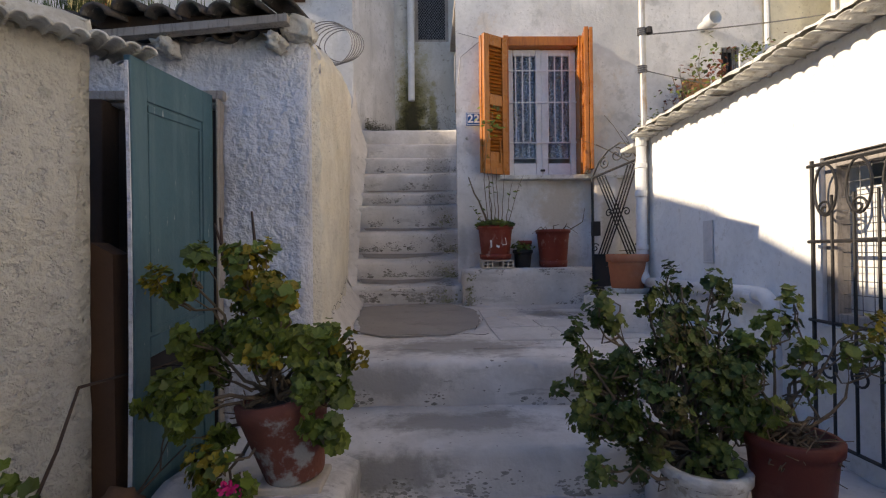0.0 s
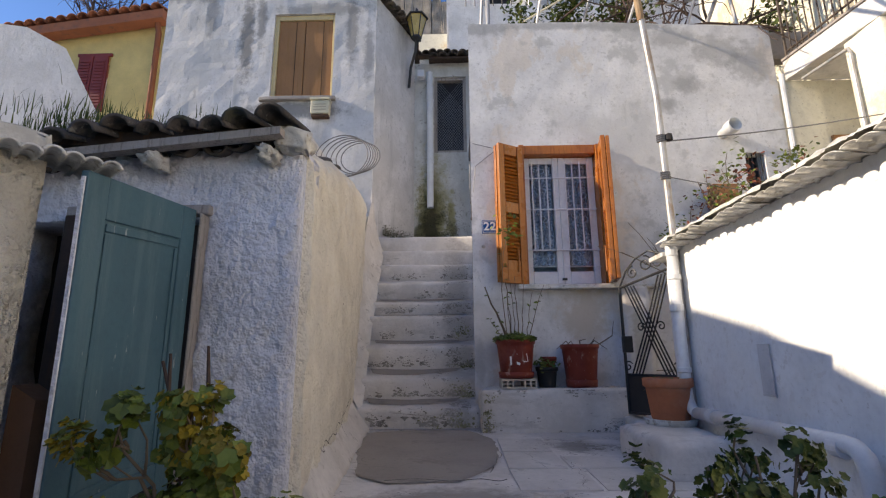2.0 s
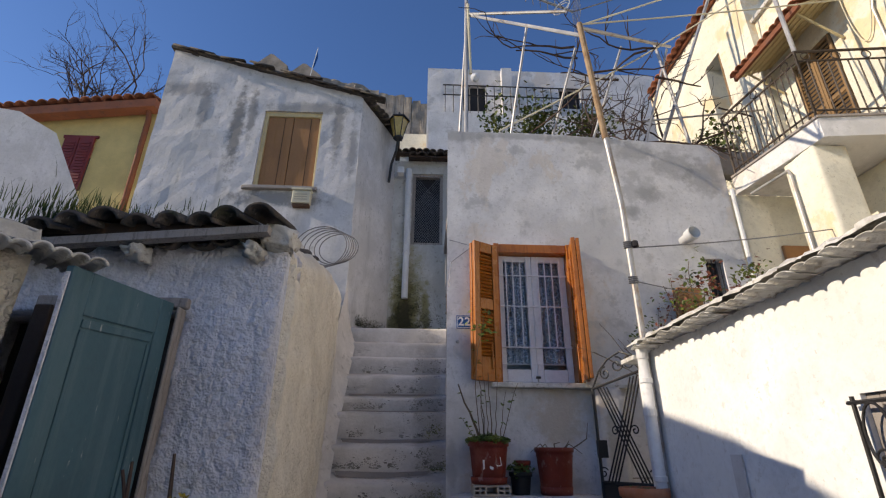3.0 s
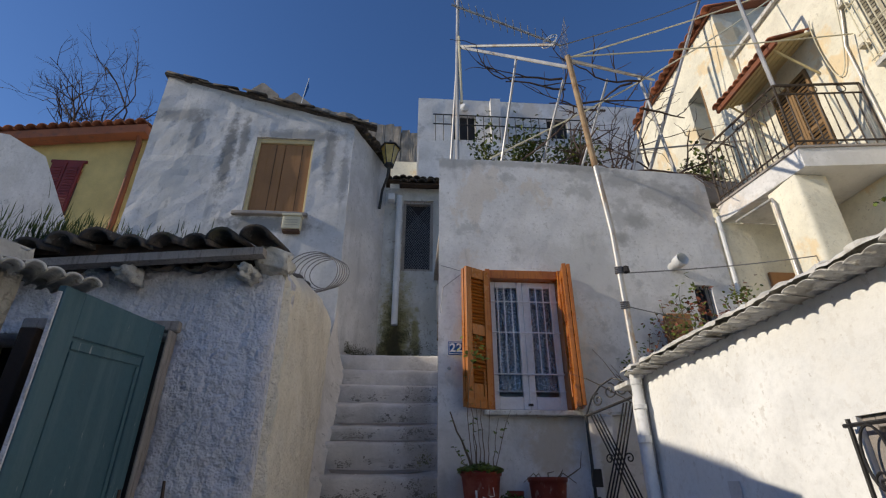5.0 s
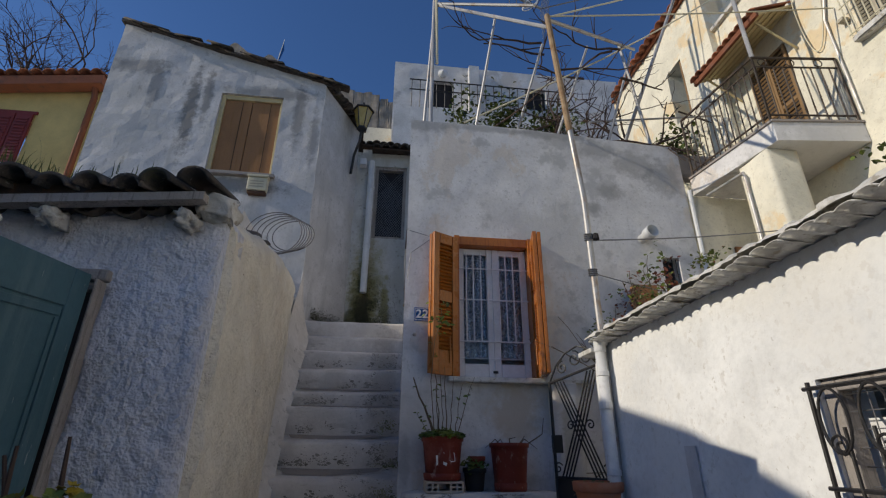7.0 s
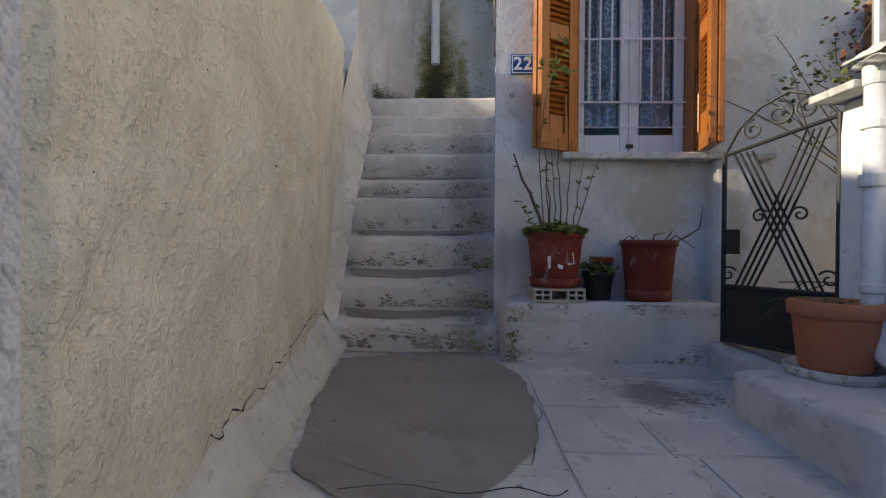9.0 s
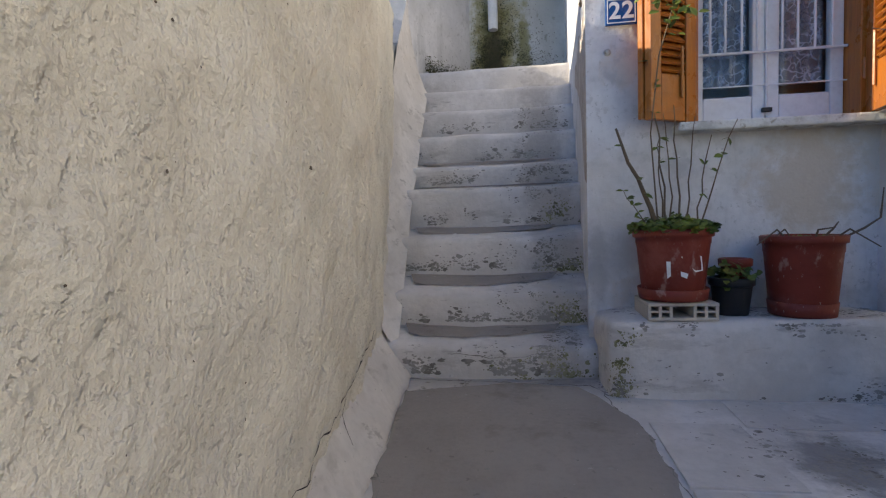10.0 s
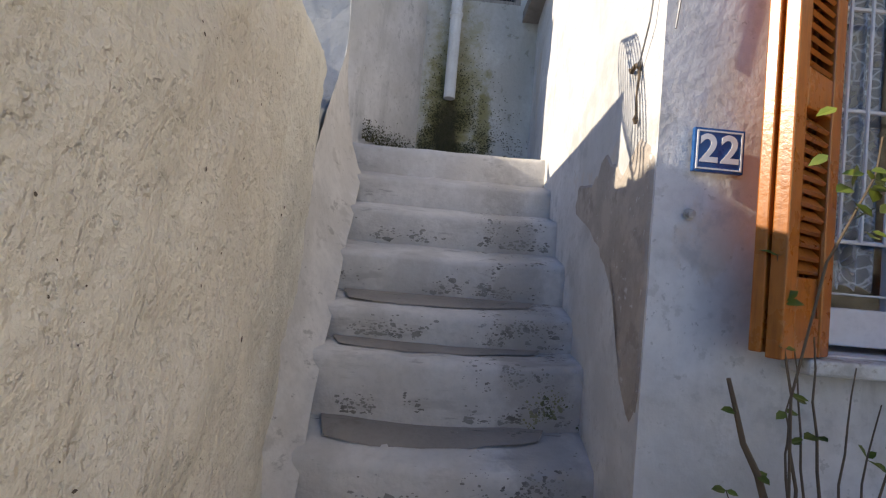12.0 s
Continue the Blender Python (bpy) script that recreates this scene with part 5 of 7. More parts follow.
part("lintel", boxm(-1.62, -1.03, 2.085, 2.21, 2.172, 2.215, bevel=0.008), M_GREYWOOD, frame_ob)
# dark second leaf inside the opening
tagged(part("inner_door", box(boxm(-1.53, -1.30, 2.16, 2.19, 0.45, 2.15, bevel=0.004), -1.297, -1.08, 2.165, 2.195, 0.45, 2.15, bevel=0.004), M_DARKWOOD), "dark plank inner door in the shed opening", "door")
tagged(part("brown_post", prismm([(-1.22, 1.53, 0.25), (-1.14, 1.53, 0.25), (-1.17, 1.56, 1.50), (-1.24, 1.56, 1.54)], (0.01, 0.07, 0)), M_BROWNPOST), "broken brown timber post leaning in the gap beside the door", "post")
bm = bmesh.new()
bmesh.ops.create_icosphere(bm, subdivisions=3, radius=1.0)
for v in bm.verts:
    v.co = Vector((v.co.x * 0.07, v.co.y * 0.09, v.co.z * 0.13)) * (1 + 0.35 * noise.noise(v.co * 1.6)) + Vector((-1.04, 1.38, 0.70))
tagged(part("rubble_stone", bm, M_BROWNPOST, smooth=True), "brown rubble stone at the foot of the door gap", "stone")
bm = rough_block(-1.30, -0.92, 1.15, 1.60, 0.05, 0.62, wob=0.03)
structure("door_threshold", bm, M_GROUND, "rough earthen threshold before the shed", "step", smooth=True)

# beam ends and crumbling eave
for i, (x, z) in enumerate(((-0.79, 2.405), (-1.25, 2.385))):
    bm = bmesh.new()
    bmesh.ops.create_icosphere(bm, subdivisions=3, radius=1.0)
    for v in bm.verts:
        v.co = Vector((v.co.x * 0.040, v.co.y * 0.07, v.co.z * 0.034)) * (1 + 0.7 * noise.noise(v.co * 2.6 + Vector((i, 0, 0))) + 0.25 * noise.noise(v.co * 7)) + Vector((x, 2.05, z))
    tagged(part("eave_stone", bm, M_COPING, smooth=True), "rough whitewashed stone sticking out under the eave", "stone", group="stones under the shed eave")
tagged(part("eave_board", prismm([(-1.85, 1.97, 2.355), (-0.72, 1.97, 2.462), (-0.72, 1.97, 2.494), (-1.85, 1.97, 2.39)], (0, 0.05, 0)), M_GREYWOOD), "grey weathered board along the shed eave", "board")
structure("eave_plaster", rough_block(-0.76, -0.650, 2.04, 2.22, 2.43, 2.535, wob=0.03, freq=16), M_COPING, "crumbling plaster at the corner of the shed eave", "wall", smooth=True)

shed_roof = tagged(new("shed_roof"), "sagging old half-round clay tiles on the shed", "roof", kind="structure")
random.seed(3)
me = mesh_of(half_tile(0.061, 0.42, 0.016), M_TILE, "roof_tile", True)
up = 16.0
for row in range(7):
    for i in range(10):
        x = -0.74 - i * 0.122 - row * 0.045 - (0.12 if row else 0.0) + random.uniform(-0.012, 0.012)
        y = 1.93 + row * 0.37
        z = 2.475 + (y - 2.02) * 0.262 - 0.016 * math.sin(i * 0.9) - 0.011 * i + random.uniform(-0.008, 0.008)
        for lower in (0, 1):
            o = new("roof_tile", me)
            o.parent = shed_roof
            if lower:
                o.matrix_basis = Matrix.Translation((x - 0.062, y + 0.52, z + 0.155)) @ Matrix.Rotation(radians(-90 + random.uniform(-4, 4)), 4, 'Z') @ Matrix.Rotation(radians(180), 4, 'X') @ Matrix.Rotation(radians(-up), 4, 'Y')
            else:
                o.matrix_basis = Matrix.Translation((x, y + random.uniform(-0.03, 0.03), z + 0.065)) @ Matrix.Rotation(radians(90 + random.uniform(-9, 9)), 4, 'Z') @ Matrix.Rotation(radians(-up + random.uniform(-5, 5)), 4, 'Y')


def blades(bm, c, spread, n, h, lean=0.3):
    for i in range(n):
        p = Vector((c[0] + random.gauss(0, spread[0]), c[1] + random.gauss(0, spread[1]), c[2]))
        a, hh = random.uniform(0, 6.28), h * random.uniform(0.4, 1.1)
        d = Vector((math.cos(a), math.sin(a), 0)) * hh * lean * random.random()
        s = Vector((-math.sin(a), math.cos(a), 0)) * 0.0022
        v = [bm.verts.new(q) for q in (p - s, p + s, p + d * 0.4 + Vector((0, 0, hh * 0.6)) + s * 0.7, p + d * 0.4 + Vector((0, 0, hh * 0.6)) - s * 0.7, p + d + Vector((0, 0, hh)))]
        bm.faces.new((v[0], v[1], v[2], v[3]))
        bm.faces.new((v[3], v[2], v[4]))
    return bm


bm = bmesh.new()
blades(bm, (-1.66, 2.25, 2.60), (0.16, 0.12), 1100, 0.085, 0.6)
blades(bm, (-1.35, 2.40, 2.68), (0.22, 0.10), 260, 0.06, 0.6)
tagged(part("roof_grass", bm, M_LEAFDK), "tufts of grass growing on the shed tiles", "grass", kind="stuff")

# coping of the lane wall on the left
lc = tagged(new("lane_coping"), "whitened half-round tile coping on the lane wall", "coping", kind="structure")
me = mesh_of(half_tile(0.026, 0.24, 0.008), M_COPING, "coping_tile", True)
for i in range(28):
    t = i / 27
    x, y = -1.05 - 0.80 * t, 1.56 - 0.93 * t
    o = new("coping_tile", me)
    o.parent = lc
    o.matrix_basis = Matrix.Translation((x + 0.02, y - 0.03, 2.150 + random.uniform(-0.008, 0.008))) @ Matrix.Rotation(radians(138 + random.uniform(-4, 4)), 4, 'Z') @ Matrix.Rotation(radians(-4), 4, 'Y')
part("mortar_ridge", rough_block(0.14, 1.28, -0.05, 0.05, -0.02, 0.03, wob=0.012, n=14, freq=14), M_COPING, lc, smooth=True)
bpy.data.objects["mortar_ridge.001"].matrix_basis = Matrix.Translation((-1.12, 1.62, 2.20)) @ Matrix.Rotation(radians(229), 4, 'Z')

# low kerb beside the lower steps, on which the pot stands
structure("kerb_left", rough_block(-1.0, -0.40, 1.20, 2.10, 0.1, 0.775, wob=0.02), M_STEP, "whitewashed kerb beside the steps", "kerb", smooth=True)
structure("kerb_slope", sheet(quad((-0.56, 2.2, 1.0), (-0.74, 4.40, 1.03), (-0.94, 4.40, 1.30), (-0.66, 2.2, 1.17)), 40, 8, wob=0.014, freq=8, thick=0.1), M_STEP, "rough whitewashed fillet at the foot of the shed wall", "kerb", smooth=True)
structure("kerb_right", rough_block(0.62, 1.36, 0.70, 1.75, 0.1, 0.72, wob=0.02), M_STEP, "whitewashed kerb under the wall where pots stand", "kerb", smooth=True)

# bare cement patch and flags on the landing
def patch(outline, z, mat, name, label, cat="floor", wob=0.02, th=0.006):
    bm = bmesh.new()
    n = 60
    ring = []
    cx = sum(p[0] for p in outline) / len(outline)
    cy = sum(p[1] for p in outline) / len(outline)
    m = len(outline)
    for k in range(n):
        f = k / n * m
        i, t = int(f), f - int(f)
        a, b = outline[i], outline[(i + 1) % m]
        x, y = a[0] + (b[0] - a[0]) * t, a[1] + (b[1] - a[1]) * t
        w = wob * (noise.noise(Vector((x * 9, y * 9, 0))) + 0.6 * noise.noise(Vector((x * 27, y * 27, 0))))
        d = Vector((x - cx, y - cy)).normalized()
        ring.append((x + d.x * w, y + d.y * w))
    rings = []
    for s in (1.0, 0.6, 0.25):
        rings.append([bm.verts.new((cx + (x - cx) * s, cy + (y - cy) * s, landing_z(cx + (x - cx) * s, cy + (y - cy) * s) + z)) for x, y in ring])
    for a, b in zip(rings, rings[1:]):
        for k in range(n):
            bm.faces.new((a[k], a[(k + 1) % n], b[(k + 1) % n], b[k]))
    bm.faces.new(rings[-1])
    return structure(name, bm, mat, label, cat)


def landing_z(x, y):
    return LAND + 0.04 * max(0, min(1, (y - 2.3) / 2.2)) + 0.004


patch([(-0.72, 4.10), (-0.25, 4.24), (0.04, 4.20), (0.21, 3.86), (0.215, 3.42), (0.17, 3.07), (-0.03, 2.74), (-0.38, 2.72), (-0.56, 2.88), (-0.66, 3.40)], 0.004, M_CEMENT, "cement_patch", "worn bare brown-grey cement on the landing")
flags = tagged(new("flagstones"), "pale square flagstones set in the landing", "paving", kind="structure")
for x0, x1, y0, y1 in ((0.24, 0.55, 3.03, 3.42), (0.24, 0.55, 3.44, 3.86), (0.57, 0.95, 3.03, 3.30), (0.24, 0.62, 2.62, 3.01), (0.57, 1.20, 3.84, 4.08), (0.64, 1.10, 2.62, 3.01)):
    bm = bmesh.new()
    box(bm, x0, x1, y0, y1, -0.02, 0.0015, bevel=0.001)
    for v in bm.verts:
        v.co.z += landing_z(v.co.x, v.co.y)
        v.co.x += 0.008 * noise.noise(v.co * 6)
    part("flagstone", bm, M_LANDING, flags)
bm = bmesh.new()
tube(bm, [(0.0 + 0.30 * t - 0.1 * t * t, 2.78 + 0.02 * math.sin(t * 7), landing_z(0, 2.78) + 0.004) for t in (k / 12 for k in range(-12, 13))], 0.0015, 4)
tagged(part("cement_crack", bm, M_DARKIN), "thin crack across the cement", "crack", kind="structure")


# ================= geraniums =================
def geranium(name, label, base, clusters, per, size, mat, mat2, yellow, twigs=40, seed=1, spread=0.045, thick=0.008):
    """A leggy geranium: knotty stems wander from the base to loose clusters of scalloped leaves. clusters: x, y, z and fullness; yellow: which of them have turned."""
    random.seed(seed)
    ob = empty(name, label, "potted plant")
    b = Vector(base)
    sm, la, lb = bmesh.new(), bmesh.new(), bmesh.new()

    def ball(r):
        d = Vector((random.gauss(0, 1), random.gauss(0, 1), random.gauss(0, 1))).normalized()
        return d * r * random.random() ** 0.45

    def stem(p, q, r, n=7, kink=0.012):
        mid = p.lerp(q, 0.5) + Vector((random.gauss(0, 0.05), random.gauss(0, 0.04), random.gauss(-0.03, 0.03)))
        pts = [p * (1 - t) ** 2 + mid * 2 * t * (1 - t) + q * t * t + Vector((random.gauss(0, kink), random.gauss(0, kink), random.gauss(0, kink))) * (1 if 0 < k < n else 0) for k, t in ((k, k / n) for k in range(n + 1))]
        tube(sm, pts, [r * (1 - 0.65 * k / n) for k in range(n + 1)], 6)

    for i, (x, y, z, full) in enumerate(clusters):
        c = Vector((x, y, z))
        foot = b + Vector((random.gauss(0, 0.03), random.gauss(0, 0.03), random.gauss(0, 0.02)))
        stem(foot, c, thick)
        tips = []
        for k in range(max(3, int(6 * full))):
            tip = c + ball(spread * 1.55)
            stem(c.lerp(foot, random.uniform(0.05, 0.3)), tip, thick * 0.5, 4, 0.005)
            tips.append(tip)
        for k in range(int(per * full)):
            t = random.choice(tips)
            p = t + ball(spread * 0.8)
            n = (p - c) * (1.2 / spread) + Vector((random.gauss(0, 0.5), random.gauss(-0.7, 0.5), random.gauss(0.7, 0.4)))
            turned = i in yellow and random.random() < 0.72
            leaf(lb if turned else la, p, n, size * random.uniform(0.45, 1.3) * (0.7 if turned else 1.0), 12, random.uniform(0.05, 0.5))
    for k in range(twigs):
        a = random.uniform(0, 6.283)
        stem(b + Vector((random.gauss(0, 0.03), random.gauss(0, 0.03), 0)), b + Vector((math.cos(a) * random.uniform(0.05, 0.16), math.sin(a) * 0.08 - 0.05, random.gauss(-0.01, 0.05))), thick * 0.55, 5, 0.012)
    tagged(part("woody_stem", sm, M_STEM, ob, "knotty grey-brown stems", smooth=True), kind="stuff")
    tagged(part("foliage", la, mat, ob), kind="stuff")
    if len(lb.verts):
        tagged(part("yellowing_foliage", lb, mat2, ob, "yellowing leaves"), kind="stuff")
    else:
        lb.free()
    return ob


gl = geranium("geranium", "tall leggy geranium with yellowing leaves in a flaking painted pot", (-0.62, 1.52, 1.04),
              [(-0.93, 1.42, 1.39, 0.9), (-0.86, 1.45, 1.44, 0.8), (-0.88, 1.50, 1.25, 0.8), (-0.75, 1.55, 1.37, 1.2), (-0.71, 1.50, 1.47, 1.3), (-0.64, 1.50, 1.40, 1.2), (-0.59, 1.46, 1.35, 0.8), (-0.80, 1.56, 1.22, 1.0),
               (-0.69, 1.46, 1.24, 1.3), (-0.62, 1.44, 1.17, 1.2), (-0.55, 1.46, 1.22, 1.2), (-0.45, 1.48, 1.20, 0.9), (-0.38, 1.46, 1.22, 0.45), (-0.50, 1.42, 1.11, 1.1), (-0.44, 1.40, 0.99, 0.8), (-0.42, 1.44, 1.06, 0.6),
               (-0.91, 1.40, 1.09, 0.9), (-0.85, 1.40, 1.05, 0.9), (-0.77, 1.38, 0.86, 1.2), (-0.73, 1.36, 0.78, 1.1), (-0.86, 1.55, 1.12, 0.9), (-0.84, 1.45, 0.94, 0.7), (-0.66, 1.54, 1.30, 1.0)],
              135, 0.019, M_LEAF, M_LEAFY, (0, 3, 4, 5, 6, 9, 12, 18), 46, 8, 0.046)
pot_at = pose(-0.565, 1.50, 0.80, 0, -10, 0)
prof = [(0.085, 0), (0.09, 0.01), (0.132, 0.20), (0.140, 0.21), (0.142, 0.255), (0.12, 0.255), (0.11, 0.235)]
part("pot", lathem(prof, (0, 0, 0), 28), M_OLDPOT, gl, "reddish pot with flaking grey paint", smooth=True).matrix_basis = pot_at
part("soil", lathem([(0.02, 0.23), (0.112, 0.235), (0.06, 0.245), (0.01, 0.247)], (0, 0, 0), 18), M_SOIL, gl).matrix_basis = pot_at
part("saucer", boxm(-0.67, -0.47, 1.41, 1.58, 0.775, 0.80, bevel=0.006), M_BRICK, gl, "broken flat stone under the pot")
bm = bmesh.new()
random.seed(4)
for i in range(26):
    oval_leaf(bm, (-0.71 + random.gauss(0, 0.014), 1.33 + random.gauss(0, 0.01), 0.845 + random.gauss(0, 0.010)), (random.gauss(0, 1), -0.5, random.gauss(0, 1)), (0, -1, 0.3), 0.018)
part("flower", bm, M_PINK, gl, "bright pink flower head")
for a, b in (((-0.80, 1.60, 1.42), (-0.86, 1.6, 1.60)), ((-0.72, 1.6, 1.48), (-0.735, 1.6, 1.64)), ((-0.83, 1.6, 1.46), (-0.84, 1.6, 1.62))):
    part("stalk", tubem([a, b], [0.007, 0.004], 6), M_TWIG, gl, "bare dark stalk")

random.seed(15)
crown = []
for i in range(44):
    d = Vector((random.gauss(0, 1), random.gauss(-0.2, 1), random.gauss(0.15, 0.9))).normalized() * random.uniform(0.6, 1.0)
    crown.append((0.61 + d.x * 0.27, 1.44 + d.y * 0.20, 1.07 + d.z * 0.25, random.uniform(0.7, 1.2)))
gr = geranium("geranium_bush", "broad dense geranium bush with dark scalloped leaves", (0.68, 1.46, 0.86),
              crown + [(0.78, 1.50, 1.40, 0.5), (0.80, 1.48, 1.30, 0.5), (0.36, 1.36, 0.84, 0.5), (0.40, 1.40, 1.28, 0.6), (0.33, 1.40, 1.12, 0.6), (0.29, 1.38, 1.22, 0.6), (0.29, 1.38, 1.06, 0.5), (0.36, 1.40, 1.33, 0.5), (0.52, 1.42, 1.36, 0.6), (0.64, 1.44, 1.38, 0.6)], 125, 0.0126, M_LEAFDK, M_LEAFOLIVE, (1, 3, 6, 8, 11, 14, 17, 20, 24, 27, 30, 33), 24, 12, 0.042)
flower_pot(gr, (0.66, 1.36, 0.69), 0.12, 0.18, M_COPING)
gp2 = geranium("geranium_in_red_pot", "sparse geranium with woody stems in a large red pot", (0.86, 1.28, 0.98),
               [(0.80, 1.36, 1.22, 0.7), (0.88, 1.36, 1.26, 1.0), (0.96, 1.36, 1.20, 0.8), (0.92, 1.30, 1.12, 0.6), (1.04, 1.30, 1.20, 0.4), (1.12, 1.34, 1.26, 0.9), (1.16, 1.36, 1.16, 0.7), (0.78, 1.24, 1.08, 0.4), (0.98, 1.42, 1.32, 0.5)],
               44, 0.016, M_LEAF, M_LEAFY, (5,), 30, 21, 0.036, thick=0.006)
flower_pot(gp2, (0.86, 1.28, 0.715), 0.115, 0.265, M_MAROON)

# bare shrub and weeds against the lane wall
random.seed(31)
shrub = empty("bare_shrub", "bare thin shrub with a few low leaves against the lane wall", "shrub")
bm, lm = bmesh.new(), bmesh.new()


def branch(bm, p, d, ln, r, depth, tips=None, kink=0.25):
    pts = [Vector(p)]
    d = Vector(d).normalized()
    n = 5
    for k in range(n):
        d = (d + Vector((random.gauss(0, kink), random.gauss(0, kink), random.gauss(0, kink * 0.6))) * 0.6).normalized()
        pts.append(pts[-1] + d * ln / n)
    tube(bm, pts, [r * (1 - 0.5 * k / n) for k in range(n + 1)], 5)
    if tips is not None:
        tips.append(pts[-1])
    if depth:
        for k in range(random.choice((2, 3))):
            i = random.randint(2, n)
            nd = (d + Vector((random.gauss(0, 0.7), random.gauss(0, 0.7), random.gauss(0.2, 0.4)))).normalized()
            branch(bm, pts[i], nd, ln * random.uniform(0.5, 0.75), r * 0.6, depth - 1, tips, kink)


branch(bm, (-1.22, 1.22, 0.30), (-0.15, 0, 1), 0.85, 0.008, 2)
branch(bm, (-1.27, 1.24, 0.30), (-0.1, 0.05, 1), 1.2, 0.007, 2)
for i in range(60):
    leaf(lm, (-1.20 + random.gauss(0, 0.06), 1.16 + random.gauss(0, 0.03), 0.85 + random.gauss(0, 0.06)), (random.gauss(0, 0.5), -0.8, 0.7), random.uniform(0.014, 0.03))
tagged(part("twig_tangle", bm, M_TWIG, shrub), kind="stuff")
part("leaves", lm, M_LEAF, shrub)

# ================= upper-left house =================
w3 = tagged(new("window_3"), "window closed with plain brown wooden board shutters", "window", kind="structure")
for x0, x1 in ((-2.60, -2.215), (-2.205, -1.80)):
    bs = part("board_shutter", boxm(x0, x1, 6.515, 6.55, 5.245, 6.50, bevel=0.006), M_PLY, w3)
    part("board_joint", boxm((x0 + x1) / 2 + 0.06, (x0 + x1) / 2 + 0.066, 6.509, 6.516, 5.25, 6.49), M_DARKWOOD, bs)
bm = bmesh.new()
for x0, x1 in ((-2.66, -2.602), (-1.798, -1.76)):
    box(bm, x0, x1, 6.49, 6.57, 5.205, 6.58, bevel=0.004)
box(bm, -2.60, -1.80, 6.49, 6.57, 6.505, 6.58, bevel=0.004)
part("window_frame", bm, M_ROOFUNDER, w3, "pale flaking wooden frame")
part("window_sill", rough_block(-2.78, -1.70, 6.38, 6.52, 5.145, 5.205, wob=0.008), M_CEMENT, w3, "grey mossy sill", smooth=True)
mb = empty("meter_box", "cream plastic meter box on the upper house wall", "meter box")
part("box_body", boxm(-2.02, -1.76, 6.33, 6.44, 4.90, 5.10, bevel=0.012), M_BOXCREAM, mb)
part("box_lid", boxm(-2.03, -1.75, 6.31, 6.44, 5.102, 5.135, bevel=0.006), M_BOXCREAM, mb)
part("box_base", boxm(-2.01, -1.77, 6.35, 6.44, 4.86, 4.898, bevel=0.004), M_BROWNPOST, mb, "brown base")
for z in (4.95, 4.99, 5.03):
    part("vent_slot", boxm(-1.98, -1.80, 6.325, 6.331, z, z + 0.012), M_SHUTGREY, mb)

random.seed(41)
ur = tagged(new("upper_verge"), "old broken roof tiles along the gable edge of the upper house", "roof edge", kind="structure")
me = mesh_of(half_tile(0.085, 0.40, 0.016), M_TILE, "verge_tile", True)
for i in range(13):
    t = i / 12
    x = -4.28 + 3.1 * t
    o = new("verge_tile", me)
    o.parent = ur
    o.matrix_basis = Matrix.Translation((x, 6.40 + random.uniform(-0.02, 0.05), 7.72 - 0.845 * t + 0.03 + random.uniform(-0.02, 0.03))) @ Matrix.Rotation(radians(random.uniform(-8, 8)), 4, 'Z') @ Matrix.Rotation(radians(15 + random.uniform(-5, 5)), 4, 'Y')
for i in range(11):
    t = i / 10
    p = lerp((-1.06, 6.38, 6.88), (-0.60, 7.30, 6.74), t)
    o = new("verge_tile", me)
    o.parent = ur
    o.matrix_basis = Matrix.Translation((p[0] + random.uniform(-0.01, 0.04), p[1], p[2] + random.uniform(-0.02, 0.02))) @ Matrix.Rotation(radians(155 + random.uniform(-6, 6)), 4, 'Z') @ Matrix.Rotation(radians(-14 + random.uniform(-5, 5)), 4, 'Y')

M_DULLWIRE = material("dull_barbed_wire", (0.16, 0.15, 0.15), 0.7, bump=0.0)
# coil of wire on the shed wall
coil = empty("wire_coil", "loose coil of barbed wire lying on the shed wall", "wire coil")
for k in range(6):
    r = 0.25 - 0.012 * k
    part("wire_loop", tubem([(-1.10 + 0.03 * k + r * math.cos(a), 4.50 + 0.03 * k + 0.10 * math.sin(a), 3.46 + r * 1.05 * math.sin(a) + 0.01 * k) for a in (2 * math.pi * j / 28 for j in range(29))], 0.005, 5), M_DULLWIRE, coil)

# wall lantern
lamp = empty("wall_lantern", "old black iron wall lantern with amber glass", "lantern")
LC = Vector((-0.60, 6.98, 6.72))
prof4 = [(0.07, -0.20), (0.15, 0.14)]
part("lantern_glass", lathem([(0.075, -0.19), (0.155, 0.14)], LC, 6), M_GLASSLAMP, lamp, "amber lantern glass")
part("lantern_roof", lathem([(0.19, 0.14), (0.19, 0.16), (0.06, 0.25), (0.03, 0.26), (0.02, 0.32), (0.004, 0.34)], LC, 6), M_IRON, lamp)
part("lantern_foot", lathem([(0.03, -0.27), (0.085, -0.22), (0.085, -0.19)], LC, 6), M_IRON, lamp)
for k in range(6):
    a = 2 * math.pi * k / 6
    part("lantern_rib", tubem([LC + Vector((0.08 * math.cos(a), 0.08 * math.sin(a), -0.19)), LC + Vector((0.16 * math.cos(a), 0.16 * math.sin(a), 0.14))], 0.008, 5), M_IRON, lamp)
part("bracket", tubem([LC + Vector((0, 0, -0.25)), LC + Vector((-0.02, 0.05, -0.42)), LC + Vector((-0.10, 0.16, -0.62)), LC + Vector((-0.13, 0.20, -0.95))], 0.022, 8), M_IRON, lamp)
tagged(part("junction_box", boxm(-0.60, -0.49, 7.20, 7.32, 5.98, 6.10, bevel=0.006), M_PIPE), "small white junction box on the passage wall", "junction box")

